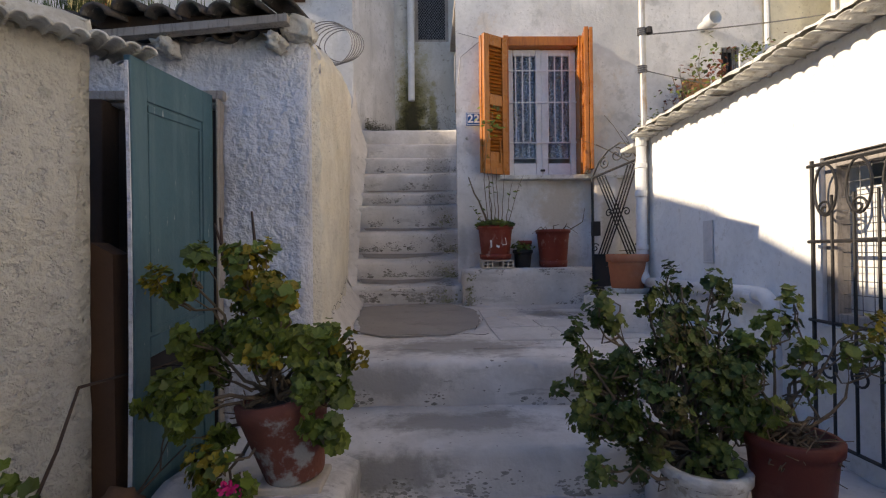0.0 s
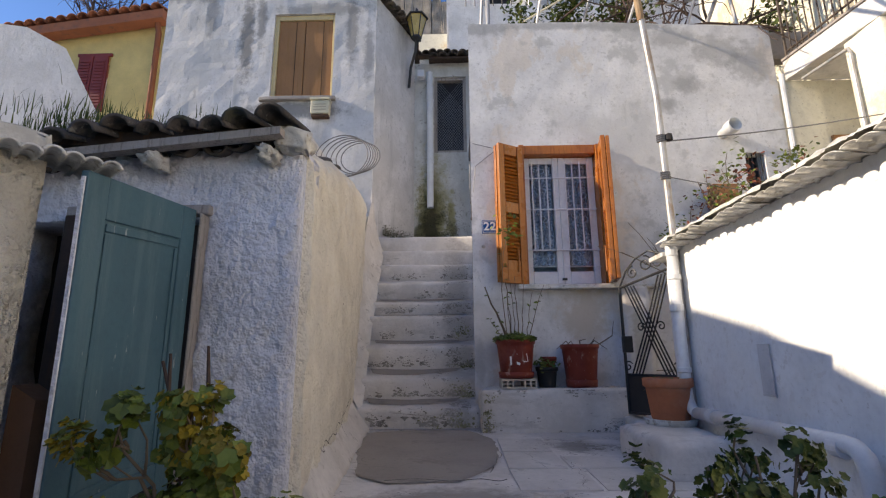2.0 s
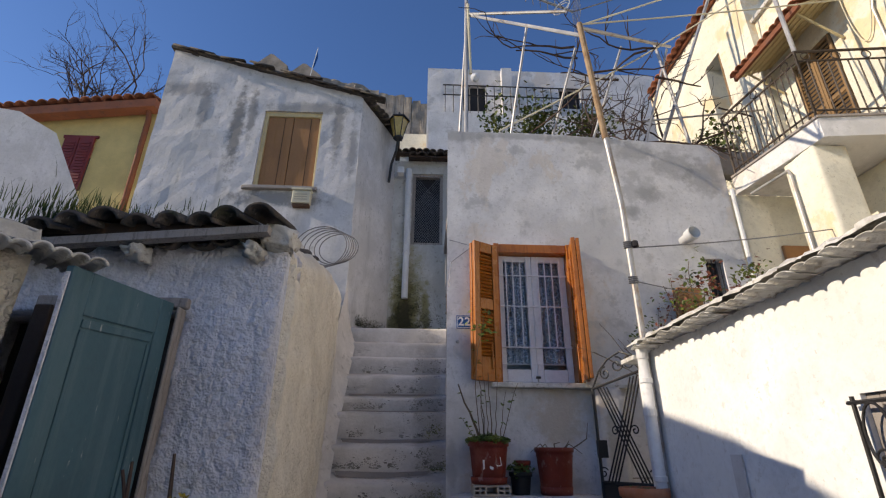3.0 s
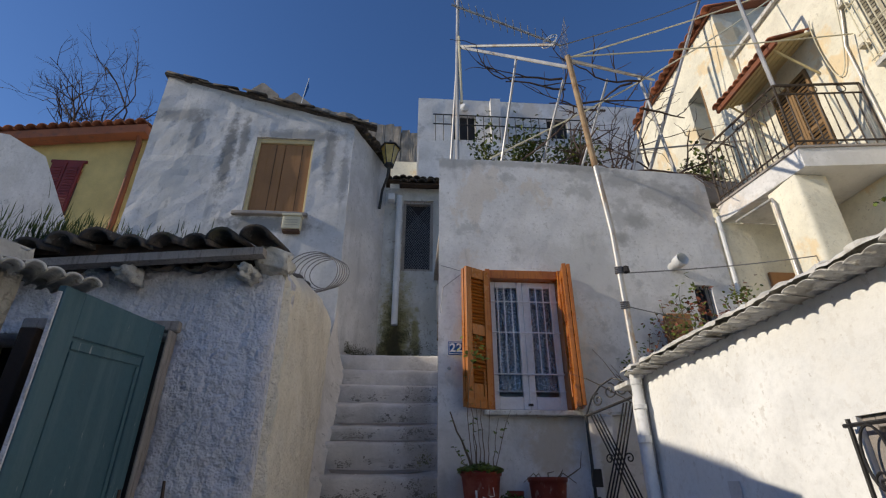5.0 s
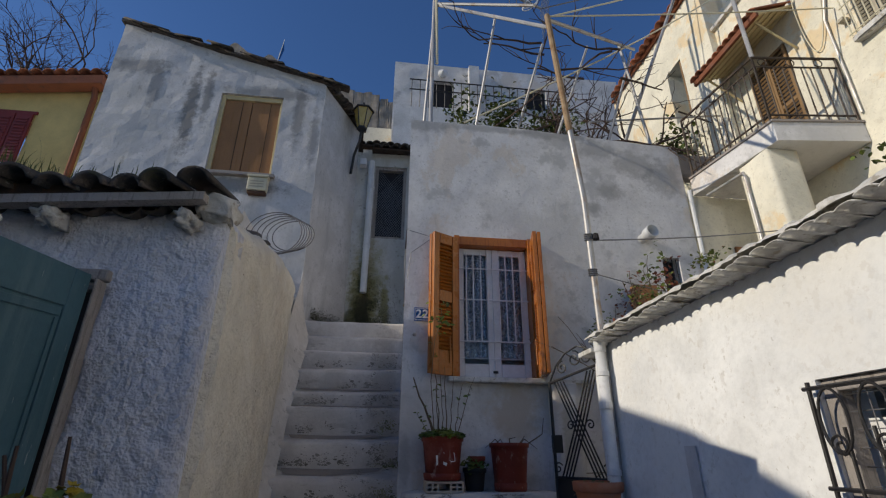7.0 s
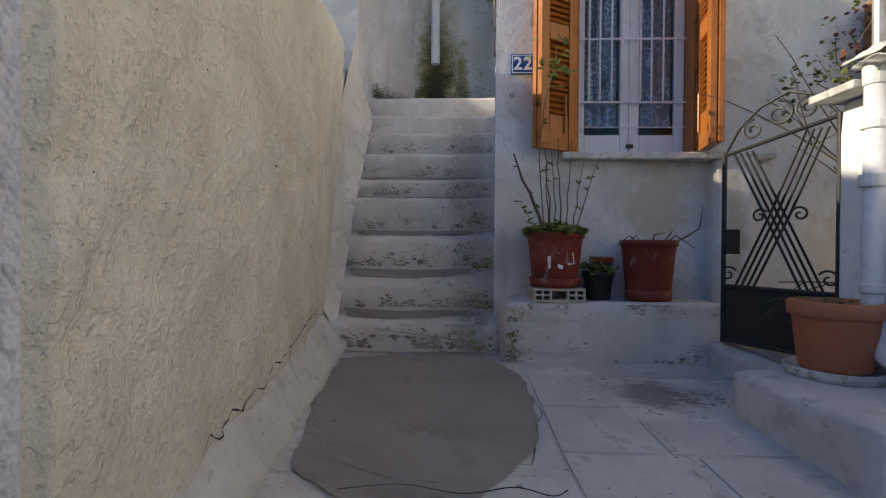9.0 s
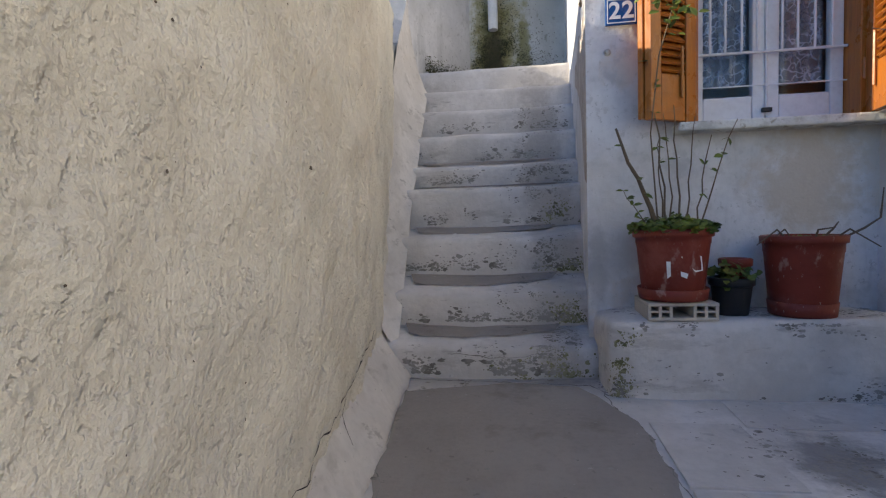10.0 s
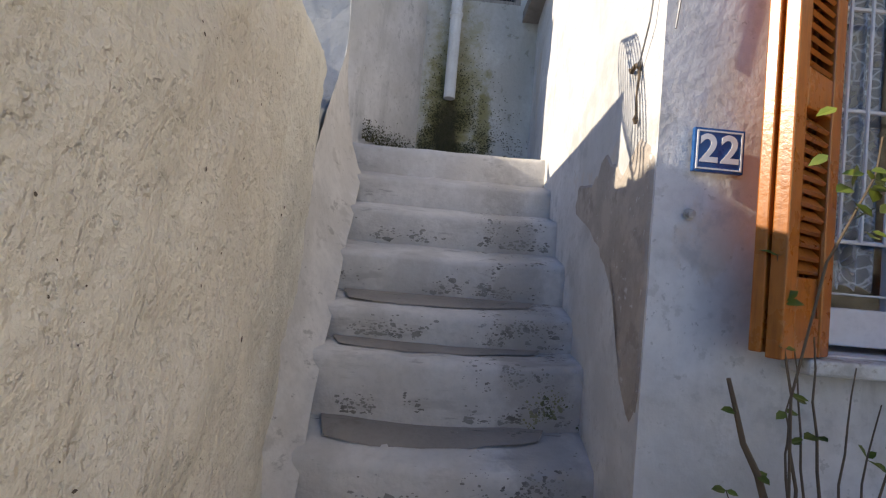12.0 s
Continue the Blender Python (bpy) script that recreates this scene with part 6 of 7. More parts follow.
# passage end: downpipe, moss, meshed window, little roof
dp = empty("passage_downpipe", "white painted downpipe ending above the mossy steps", "downpipe")
part("pipe_shaft", tubem([(-0.40, 7.33, 3.82), (-0.40, 7.33, 4.9), (-0.41, 7.33, 6.12)], 0.052, 12), M_PIPE, dp)
for z in (4.55, 5.6):
    part("pipe_bracket", tubem([(-0.40, 7.33, z), (-0.40, 7.33, z + 0.035)], 0.060, 12), M_PIPE, dp)
random.seed(51)
bm = bmesh.new()
for i in range(9000):
    u = random.gauss(0, 1)
    z = 3.18 + abs(random.gauss(0, 0.42))
    w = 0.30 - 0.16 * min(1, (z - 3.2) / 1.0)
    x = -0.37 + u * w
    q = noise.noise(Vector((x * 7, z * 7, 1)))
    if q < random.uniform(-0.6, 0.2) or abs(x) > 1.0 or x < -0.64:
        continue
    leaf(bm, (x, 7.405 - random.uniform(0, 0.012), z), (random.gauss(0, 0.4), -1, random.gauss(0.3, 0.4)), random.uniform(0.003, 0.008), 5)
for i in range(1500):
    t = random.random()
    x, y = -1.02 + 0.40 * t, 6.62 + 0.75 * t
    z = 3.22 + abs(random.gauss(0, 0.07))
    leaf(bm, (x, y, z), (random.gauss(0.8, 0.4), -0.6, random.gauss(0.4, 0.3)), random.uniform(0.004, 0.010), 5)
tagged(part("wall_moss", bm, M_MOSS), "dark moss and lichen around the foot of the downpipe", "moss", kind="stuff")
w4 = tagged(new("window_4"), "dark window behind diamond wire mesh", "window", kind="structure")
bm = bmesh.new()
for a in ((-0.34, -0.29, 4.76, 6.10), (0.13, 0.18, 4.76, 6.10), (-0.29, 0.13, 4.76, 4.81), (-0.29, 0.13, 6.05, 6.10)):
    box(bm, a[0], a[1], 7.45, 7.53, a[2], a[3], bevel=0.004)
part("window_frame", bm, M_GREYWOOD, w4)
part("pane", boxm(-0.29, 0.13, 7.535, 7.55, 4.81, 6.05), M_DARKIN, w4, "dark unlit pane")
bm = bmesh.new()
for i in range(37):
    o = -1.36 + i * 0.052
    for sg in (1, -1):
        a = [(-0.29 if sg > 0 else 0.13, 5.0 + o), (0.13 if sg > 0 else -0.29, 5.0 + o + 0.55)]
        (x0, z0), (x1, z1) = a
        if z1 < 4.82 or z0 > 6.04:
            continue
        if z0 < 4.81:
            x0, z0 = x0 + (x1 - x0) * (4.81 - z0) / (z1 - z0), 4.81
        if z1 > 6.05:
            x1, z1 = x0 + (x1 - x0) * (6.05 - z0) / (z1 - z0), 6.05
        tube(bm, [(x0, 7.44 + 0.003 * sg, z0), (x1, 7.44 + 0.003 * sg, z1)], 0.003, 4)
part("wire_mesh", bm, M_WIRE, w4, "rusty diamond wire mesh")


def tile_row(name, label, x0, x1, y, z, n, mat, pitch=14, ln=0.42, r=0.075, rows=1, kind_name="roof_tile"):
    ob = tagged(new(name), label, "roof", kind="structure")
    me = mesh_of(half_tile(r, ln, 0.014), mat, kind_name, True)
    for row in range(rows):
        for i in range(n):
            o = new(kind_name, me)
            o.parent = ob
            o.matrix_basis = Matrix.Translation((x0 + (x1 - x0) * (i + 0.5) / n + random.uniform(-0.01, 0.01), y + row * ln * 0.85 + random.uniform(-0.02, 0.02), z + row * ln * 0.85 * math.tan(radians(pitch)) + random.uniform(-0.01, 0.01))) @ Matrix.Rotation(radians(90 + random.uniform(-4, 4)), 4, 'Z') @ Matrix.Rotation(radians(-pitch), 4, 'Y')
    part("roof_deck", prismm([(x0, y + 0.04, z - 0.03), (x1, y + 0.04, z - 0.03), (x1, y + rows * ln, z - 0.03 + rows * ln * math.tan(radians(pitch))), (x0, y + rows * ln, z - 0.03 + rows * ln * math.tan(radians(pitch)))], (0, 0, 0.03)), M_DARKWOOD, ob)
    return ob


tile_row("passage_roof", "narrow row of old tiles over the meshed window", -0.42, 0.34, 7.18, 6.34, 5, M_TILE, rows=2)
tile_row("middle_roof", "old clay tiles on the low house behind", -0.75, 0.50, 8.35, 7.20, 9, M_TILE, rows=3)
tagged(part("shutter_far", boxm(-0.42, -0.22, 8.44, 8.49, 6.55, 7.0, bevel=0.005), M_SHUTGREY), "pale closed shutter of the house behind", "shutter")
structure("wall_far_cream", boxm(-2.6, 0.4, 10.2, 10.4, 4.0, 8.95), M_OCHRE, "low cream wall of a house farther up", "wall")

# ================= yellow house =================
w5 = tagged(new("window_5"), "window with dark red louvred shutters, one ajar", "window", kind="structure")
for x0, x1 in ((-6.85, -6.59), (-6.57, -6.31)):
    sh = part("red_shutter", boxm(x0, x1, 7.95, 7.99, 5.9, 7.0, bevel=0.006), M_REDSHUT, w5)
    for k in range(15):
        part("louvre", boxm(x0 + 0.04, x1 - 0.04, 7.935, 7.952, 6.0 + k * 0.062, 6.035 + k * 0.062), M_REDSHUT, sh)
part("window_frame", boxm(-6.90, -6.26, 7.965, 7.995, 7.002, 7.06, bevel=0.005), M_REDSHUT, w5)
gut = empty("red_gutter", "red painted gutter and downpipe on the yellow house", "gutter")
part("gutter", prismm([(-8.5, 7.72, 7.18), (-8.5, 7.95, 7.18), (-8.5, 7.95, 7.36), (-8.5, 7.72, 7.36)], (3.25, 0, 0.42)), M_TILERED, gut)
part("downpipe", tubem([(-5.42, 7.86, 7.62), (-5.40, 7.90, 7.4), (-5.40, 7.92, 2.5)], 0.05, 10), M_TILERED, gut)
yr = tagged(new("yellow_roof"), "orange-red tiles along the yellow house eave", "roof", kind="structure")
me = mesh_of(half_tile(0.10, 0.5, 0.018), M_TILERED, "roof_tile", True)
for i in range(17):
    o = new("roof_tile", me)
    o.parent = yr
    o.matrix_basis = Matrix.Translation((-8.4 + i * 0.19, 7.68, 7.40 + i * 0.19 * 0.128)) @ Matrix.Rotation(radians(90), 4, 'Z') @ Matrix.Rotation(radians(-18), 4, 'Y')
part("roof_slope", prismm([(-8.5, 7.9, 7.40), (-5.2, 7.9, 7.83), (-5.2, 11, 8.8), (-8.5, 11, 8.4)], (0, 0, 0.05)), M_TILERED, yr)

# ================= balcony and cream house =================
balc = empty("balcony", "concrete balcony slab with worn grey soffit", "balcony")
part("slab", prismm([(3.24, 3.42, 4.12), (4.045, 3.33, 4.12), (4.045, 4.425, 4.12), (3.10, 4.425, 4.12)], (0, 0, 0.19)), M_FACADE, balc)
part("slab_edge", prismm([(3.225, 3.405, 4.312), (4.045, 3.315, 4.312), (4.045, 4.42, 4.312), (3.085, 4.42, 4.312)], (0, 0, 0.02)), M_CEMENT, balc, "grey worn edge strip")
part("pillar", rough_block(3.20, 3.52, 3.52, 3.89, 0.9, 4.12, wob=0.008), M_OCHRE, balc, "cream rendered pillar", smooth=True)
part("pillar_conduit", tubem([(3.17, 3.79, 1.4), (3.17, 3.79, 3.97), (3.20, 3.83, 4.04), (3.16, 4.3, 4.06)], 0.014, 8), M_GALV, balc)
rail = empty("balcony_railing", "brown iron balcony railing with plain uprights and small rings", "railing")
M_BROWNIRON = material("brown_painted_iron", (0.07, 0.05, 0.038), 0.5, bump=0.1, spots=[((0.12, 0.08, 0.05), 12, 0.55, 0.7, 0.6, ONE)])
ca, cb, cc = (3.13, 4.40), (3.245, 3.435), (4.03, 3.35)
for a, b, n in ((ca, cb, 15), (cb, cc, 9)):
    for z, r in ((4.40, 0.010), (4.95, 0.010), (5.06, 0.014)):
        part("rail", tubem([(a[0], a[1], z), (b[0], b[1], z)], r, 6), M_BROWNIRON, rail)
    for k in range(n + 1):
        x, y = a[0] + (b[0] - a[0]) * k / n, a[1] + (b[1] - a[1]) * k / n
        part("upright", tubem([(x, y, 4.33), (x, y, 4.95 if 0 < k < n else 5.06)], 0.007 if 0 < k < n else 0.013, 6), M_BROWNIRON, rail)
    for k in range(1, n, 3):
        x, y = a[0] + (b[0] - a[0]) * k / n, a[1] + (b[1] - a[1]) * k / n
        d = Vector((b[0] - a[0], b[1] - a[1], 0)).normalized()
        part("ring", tubem([(x + d.x * 0.04 * math.cos(q), y + d.y * 0.04 * math.cos(q), 5.005 + 0.04 * math.sin(q)) for q in (2 * math.pi * j / 12 for j in range(13))], 0.005, 5), M_BROWNIRON, rail)


def louvre_panel(parent, x, y0, y1, z0, z1, mat, n, frame_mat=None):
    """A louvred shutter lying in the plane x, facing -x."""
    bm = bmesh.new()
    for a in ((y0, y0 + 0.03), (y1 - 0.03, y1)):
        box(bm, x - 0.03, x, a[0], a[1], z0, z1, bevel=0.003)
    for a in ((z0, z0 + 0.04), (z1 - 0.04, z1), ((z0 + z1) / 2 - 0.02, (z0 + z1) / 2 + 0.02)):
        box(bm, x - 0.028, x, y0 + 0.031, y1 - 0.031, a[0], a[1], bevel=0.003)
    p = part("shutter_frame", bm, frame_mat or mat, parent)
    for i in range(n):
        z = z0 + 0.05 + (z1 - z0 - 0.1) * (i + 0.5) / n
        part("louvre", boxm(-0.003, 0.003, y0 + 0.03, y1 - 0.03, -0.011, 0.011, m=Matrix.Translation((x - 0.015, 0, z)) @ Matrix.Rotation(radians(-40), 4, 'Y')), mat, p)


M_BROWNLOUVRE = material("faded_brown_louvre", (0.24, 0.145, 0.07), 0.7, bump=0.1)
w6 = tagged(new("door_1"), "balcony door closed with faded brown louvred shutters", "door", kind="structure")
louvre_panel(w6, 4.06, 3.78, 4.035, 4.33, 5.70, M_BROWNLOUVRE, 26)
louvre_panel(w6, 4.06, 4.04, 4.295, 4.33, 5.70, M_BROWNLOUVRE, 26)
part("door_backing", boxm(4.12, 4.14, 3.75, 4.31, 4.31, 5.74), M_DARKIN, w6)
tagged(part("leaning_shutter", boxm(3.98, 4.02, 4.18, 4.40, 4.333, 4.95, bevel=0.004), M_BROWNLOUVRE), "loose brown shutter leaning on the balcony wall", "shutter")
aw = tagged(new("awning_roof"), "small red-tiled canopy over the balcony door", "canopy", kind="structure")
part("canopy_boards", prismm([(3.60, 3.55, 5.80), (3.60, 4.58, 5.80), (4.05, 4.58, 5.98), (4.05, 3.55, 5.98)], (0, 0, 0.03)), M_ROOFUNDER, aw, "cream painted boards")
for k in range(5):
    part("board_batten", prismm([(3.60 + 0.09 * k, 3.55, 5.795 + 0.036 * k), (3.615 + 0.09 * k, 3.55, 5.80 + 0.036 * k), (3.615 + 0.09 * k, 4.58, 5.80 + 0.036 * k), (3.60 + 0.09 * k, 4.58, 5.795 + 0.036 * k)], (0, 0, -0.008)), M_ROOFUNDER, aw)
me = mesh_of(half_tile(0.06, 0.52, 0.014), M_TILERED, "canopy_tile", True)
for i in range(11):
    o = new("canopy_tile", me)
    o.parent = aw
    o.matrix_basis = Matrix.Translation((3.55 + random.uniform(-0.01, 0.01), 3.58 + i * 0.098, 5.835)) @ Matrix.Rotation(radians(-21), 4, 'Y')
part("fascia", boxm(3.565, 3.60, 3.54, 4.60, 5.77, 5.835, bevel=0.004), M_TILERED, aw)
for y in (3.65, 4.48):
    part("canopy_strut", tubem([(3.64, y, 5.80), (4.04, y, 5.50)], 0.014, 6), M_ROOFUNDER, aw)

w7 = tagged(new("window_7"), "sun-bleached louvred shutters behind an iron window cage", "window", kind="structure")
for k in range(3):
    louvre_panel(w7, 4.08, 2.51 + k * 0.185, 2.69 + k * 0.185, 5.10, 6.07, M_SHUTGREY, 22)
part("window_backing", boxm(4.12, 4.14, 2.48, 3.08, 5.04, 6.12), M_DARKIN, w7)
part("window_sill", rough_block(3.96, 4.08, 2.44, 3.10, 5.00, 5.06, wob=0.005), M_COPING, w7, smooth=True)
cage = empty("window_cage", "cream iron bar cage over the shuttered window", "window bars")
for i in range(12):
    y = 2.47 + i * 0.057
    part("cage_bar", tubem([(3.98, y, 5.08), (3.98, y, 6.14), (3.86, y, 6.24)], 0.006, 5), M_BOXCREAM, cage)
for z in (5.10, 5.42, 5.78, 6.13):
    part("cage_rail", tubem([(3.977, 2.44, z), (3.977, 3.12, z)], 0.007, 5), M_BOXCREAM, cage)
for y in (2.42, 3.14):
    for z in (5.30, 5.85):
        part("shutter_catch", boxm(3.97, 4.04, y - 0.03, y + 0.03, z, z + 0.03), M_SHUTGREY, cage)

w8 = tagged(new("window_8"), "small window with a brown wire lattice", "window", kind="structure")
part("pane", boxm(4.02, 4.03, 4.88, 5.26, 5.93, 6.87), M_DARKIN, w8)
bm = bmesh.new()
for i in range(8):
    tube(bm, [(3.985, 4.91 + i * 0.047, 5.95), (3.985, 4.91 + i * 0.047, 6.85)], 0.004, 4)
for i in range(16):
    tube(bm, [(3.985, 4.90, 5.98 + i * 0.057), (3.985, 5.24, 5.98 + i * 0.057)], 0.004, 4)
part("lattice", bm, M_BROWNLOUVRE, w8)
bm = bmesh.new()
for a in ((4.88, 4.91, 5.93, 6.87), (5.23, 5.26, 5.93, 6.87), (4.91, 5.23, 5.93, 5.96), (4.91, 5.23, 6.84, 6.87)):
    box(bm, 3.97, 4.015, a[0], a[1], a[2], a[3], bevel=0.003)
part("window_frame", bm, M_BROWNLOUVRE, w8)

er = tagged(new("cream_house_roof"), "red clay tiles along the eave of the cream house", "roof", kind="structure")
me = mesh_of(half_tile(0.085, 0.6, 0.018), M_TILERED, "roof_tile", True)
for i in range(16):
    o = new("roof_tile", me)
    o.parent = er
    o.matrix_basis = Matrix.Translation((3.82 + random.uniform(-0.015, 0.015), 4.55 + i * 0.155, 7.60 + random.uniform(-0.01, 0.01))) @ Matrix.Rotation(radians(-17), 4, 'Y')
part("roof_slope", prismm([(3.90, 4.5, 7.60), (5.5, 4.5, 8.08), (5.5, 7.1, 8.08), (3.90, 7.1, 7.60)], (0, 0, 0.04)), M_TILERED, er)
structure("cream_house_gable", prismm([(3.96, 4.61, 6.6), (5.5, 4.61, 6.6), (5.5, 4.61, 8.06), (3.96, 4.61, 7.59)], (0, 0.2, 0)), M_OCHRE, "cream gable end above the balcony", "wall")
structure("cream_house_top", prismm([(4.0, 4.6, 6.74), (5.5, 4.6, 6.74), (5.5, 3.6, 6.74), (4.0, 3.6, 6.74)], (0, 0, 0.05)), M_COPING, "rough mortared top of the cream house wall", "roof")
structure("cream_house_back", boxm(5.4, 5.6, -1.5, 7.1, 0.5, 4.6), M_OCHRE, "plain far wall of the cream house", "wall")
tagged(part("facade_conduit", tubem([(4.03, 3.30, 4.4), (4.03, 3.30, 5.5), (4.03, 3.22, 5.75), (4.03, 3.15, 6.0)], 0.012, 6), M_GALV), "grey conduit on the cream wall", "conduit")
tagged(part("loose_cable", tubem([(4.02, 3.5 - 0.25 * t + 0.1 * math.sin(t * 5), 6.1 - 0.9 * math.sin(math.pi * t) ** 2 + 0.1 * t) for t in (k / 24 for k in range(25))], 0.006, 5), M_BOXCREAM), "loose cream cable looped on the wall", "cable")
tagged(part("wall_pipe", tubem([(3.98, 2.2, 6.05), (4.0, 1.95, 5.55)], 0.03, 8), M_GALV), "grey pipe stub on the cream wall", "pipe")

# side court under the balcony
tagged(part("vent_pipe", lathem([(0.055, 0.0), (0.055, 0.10), (0.075, 0.12), (0.085, 0.24), (0.075, 0.24), (0.05, 0.13), (0.045, 0.02)], (0, 0, 0), 20), M_PIPE, smooth=True), "white ceramic vent pipe sticking out of the house wall", "vent pipe").matrix_basis = pose(2.44, 4.44, 3.58, 84, 0, 8) @ Matrix.Scale(0.8, 4)
w9 = tagged(new("window_9"), "small dark barred window in the side of the house front", "window", kind="structure")
part("pane", boxm(2.62, 2.80, 4.55, 4.56, 2.9, 3.40), M_DARKIN, w9)
for i in range(4):
    part("bar", tubem([(2.65 + 0.04 * i, 4.45, 2.91), (2.65 + 0.04 * i, 4.45, 3.39)], 0.005, 5), M_IRON, w9)
tagged(part("ochre_board", boxm(2.22, 2.44, 4.30, 4.40, 2.55, 3.06, bevel=0.008), M_PLY), "ochre wooden shutter standing open in the court", "shutter")
tagged(part("court_door", boxm(3.42, 3.80, 4.40, 4.432, 1.3, 3.55, bevel=0.006), M_PLY), "brown wooden door under the balcony", "door")
tagged(part("corner_pipe", tubem([(3.03, 4.38, 1.2), (3.03, 4.38, 4.15)], 0.022, 8), M_PIPE), "white pipe in the corner of the court", "pipe")

random.seed(61)
rb = empty("climbing_rose", "tall rose bush with reddish autumn leaves behind the wall", "rose bush")
sm, l1, l2 = bmesh.new(), bmesh.new(), bmesh.new()
tips = []
for k in range(9):
    tips2 = []
    branch(sm, (2.06 + random.gauss(0, 0.03), 3.9 + random.gauss(0, 0.03), 1.12), (random.gauss(0.02, 0.16), random.gauss(0, 0.12), 1), 1.05 + random.uniform(-0.1, 0.2), 0.010, 2, tips2, 0.14)
    tips += tips2
for t in tips:
    for q in range(30):
        p = t + Vector((random.gauss(0, 0.07), random.gauss(0, 0.06), random.gauss(0, 0.06)))
        if p.z < 2.35 or p.z > 3.38 or not 1.74 < p.x < 2.45:
            continue
        oval_leaf(l1 if p.x + random.gauss(0, 0.12) > 1.97 else l2, p, (random.gauss(0, 1), random.gauss(-0.3, 1), random.gauss(0, 0.7)), (random.gauss(0, 0.5), -0.6, 0.8), random.uniform(0.028, 0.045))
tagged(part("woody_stem", sm, M_STEM, rb), kind="stuff")
part("red_leaves", l1, M_LEAFRED, rb, "reddish brown leaves")
part("green_leaves", l2, M_LEAF, rb)

# ================= terrace: poles, pergola, aerial, vine =================
pole = empty("lashed_pole", "tall galvanised pole with rusty upper length lashed to the gate pier", "pole")
part("lower_pole", tubem([(1.345, 3.23, 1.3), (1.335, 3.24, 3.3), (1.29, 3.25, 3.95)], 0.021, 10), M_GALV, pole)
part("upper_pole", tubem([(1.29, 3.25, 3.90), (1.205, 3.25, 5.10)], 0.024, 10), M_RUSTPOLE, pole, "rusty brown upper length")
for z in (2.72, 2.98):
    for k in range(4):
        part("lashing", tubem([(1.335 + 0.028 * math.cos(a), 3.24 + 0.028 * math.sin(a), z + 0.014 * k + 0.006 * math.sin(a)) for a in (2 * math.pi * j / 10 for j in range(11))], 0.005, 5), M_WIRE, pole)
part("knot", lathem([(0.004, 0), (0.026, 0.01), (0.022, 0.05), (0.004, 0.06)], (1.375, 3.22, 2.97), 8), M_DARKIN, pole, "dark knotted rag")
wires = []


def wire(name, pts, r, mat, label, cat="wire"):
    return tagged(part(name, tubem(pts, r, 5), mat), label, cat)


def sag(a, b, s, n=10):
    return [tuple(Vector(a).lerp(Vector(b), k / n) - Vector((0, 0, s * math.sin(math.pi * k / n)))) for k in range(n + 1)]


wire("washing_line", sag((1.36, 3.24, 2.98), (3.25, 3.6, 3.35), 0.02), 0.005, M_WIRE, "thin line strung from the pole to the pillar")
wire("washing_line", sag((1.36, 3.24, 2.73), (2.7, 4.0, 2.85), 0.02), 0.004, M_WIRE, "thin line strung low behind the wall")
mast = empty("aerial_mast", "slender television aerial mast with a long comb of rods", "aerial")
part("mast_pole", tubem([(0.33, 4.60, 4.72), (0.345, 4.60, 6.4), (0.39, 4.60, 8.6)], 0.022, 8), M_GALV, mast)
part("mast_brace", tubem([(0.39, 4.60, 5.75), (0.37, 4.58, 6.85)], 0.018, 8), M_BOXCREAM, mast, "yellowed bracing tube")
A0, A1 = Vector((0.28, 4.55, 7.42)), Vector((1.72, 4.62, 6.84))
part("boom", tubem([A0, A1], 0.018, 6), M_GALV, mast)
for k in range(13):
    p = A0.lerp(A1, 0.04 + 0.80 * k / 12)
    part("element", tubem([p + Vector((-0.05, -0.16, -0.05)), p + Vector((0.05, 0.16, 0.05))], 0.005, 5), M_GALV, mast)
p = A0.lerp(A1, 0.90)
for s in (-1, 1):
    part("loop_element", tubem([p + Vector((0.13 * math.cos(a) * 0.8, 0.02 * s, 0.07 * math.sin(a) + 0.09 * math.cos(a))) for a in (2 * math.pi * j / 16 for j in range(17))], 0.007, 5), M_PIPE, mast)
for k in range(7):
    part("reflector_rod", tubem([A1 + Vector((0.0, -0.25, -0.24 + 0.08 * k)), A1 + Vector((0.08, 0.25, -0.24 + 0.08 * k))], 0.004, 4), M_GALV, mast)
perg = empty("pergola", "rickety pergola of thin metal tubes on the roof terrace", "pergola")
for a, b, r in (((0.36, 4.60, 6.70), (1.35, 3.9, 6.0), 0.018), ((1.22, 3.3, 5.02), (0.40, 4.6, 6.68), 0.018), ((1.205, 3.25, 5.05), (3.0, 4.8, 6.50), 0.018), ((0.80, 4.62, 4.72), (1.02, 4.3, 6.2), 0.015), ((0.25, 4.62, 4.72), (0.36, 4.60, 6.7), 0.016),
                ((1.25, 4.7, 4.72), (1.60, 4.4, 6.0), 0.015), ((1.72, 4.8, 4.72), (2.2, 4.5, 6.15), 0.015), ((2.35, 4.8, 4.70), (2.95, 4.8, 6.45), 0.016), ((2.98, 4.75, 4.65), (2.80, 4.8, 6.55), 0.020), ((2.55, 4.9, 4.7), (4.2, 4.75, 8.6), 0.022),
                ((3.26, 3.44, 5.06), (3.30, 3.50, 6.6), 0.020), ((3.30, 3.50, 6.6), (2.9, 3.6, 6.75), 0.020), ((2.3, 4.9, 5.35), (3.9, 4.7, 5.45), 0.012), ((3.9, 4.7, 5.45), (3.9, 4.7, 4.7), 0.010)):
    part("tube", tubem([a, b], r, 7), M_GALV, perg)
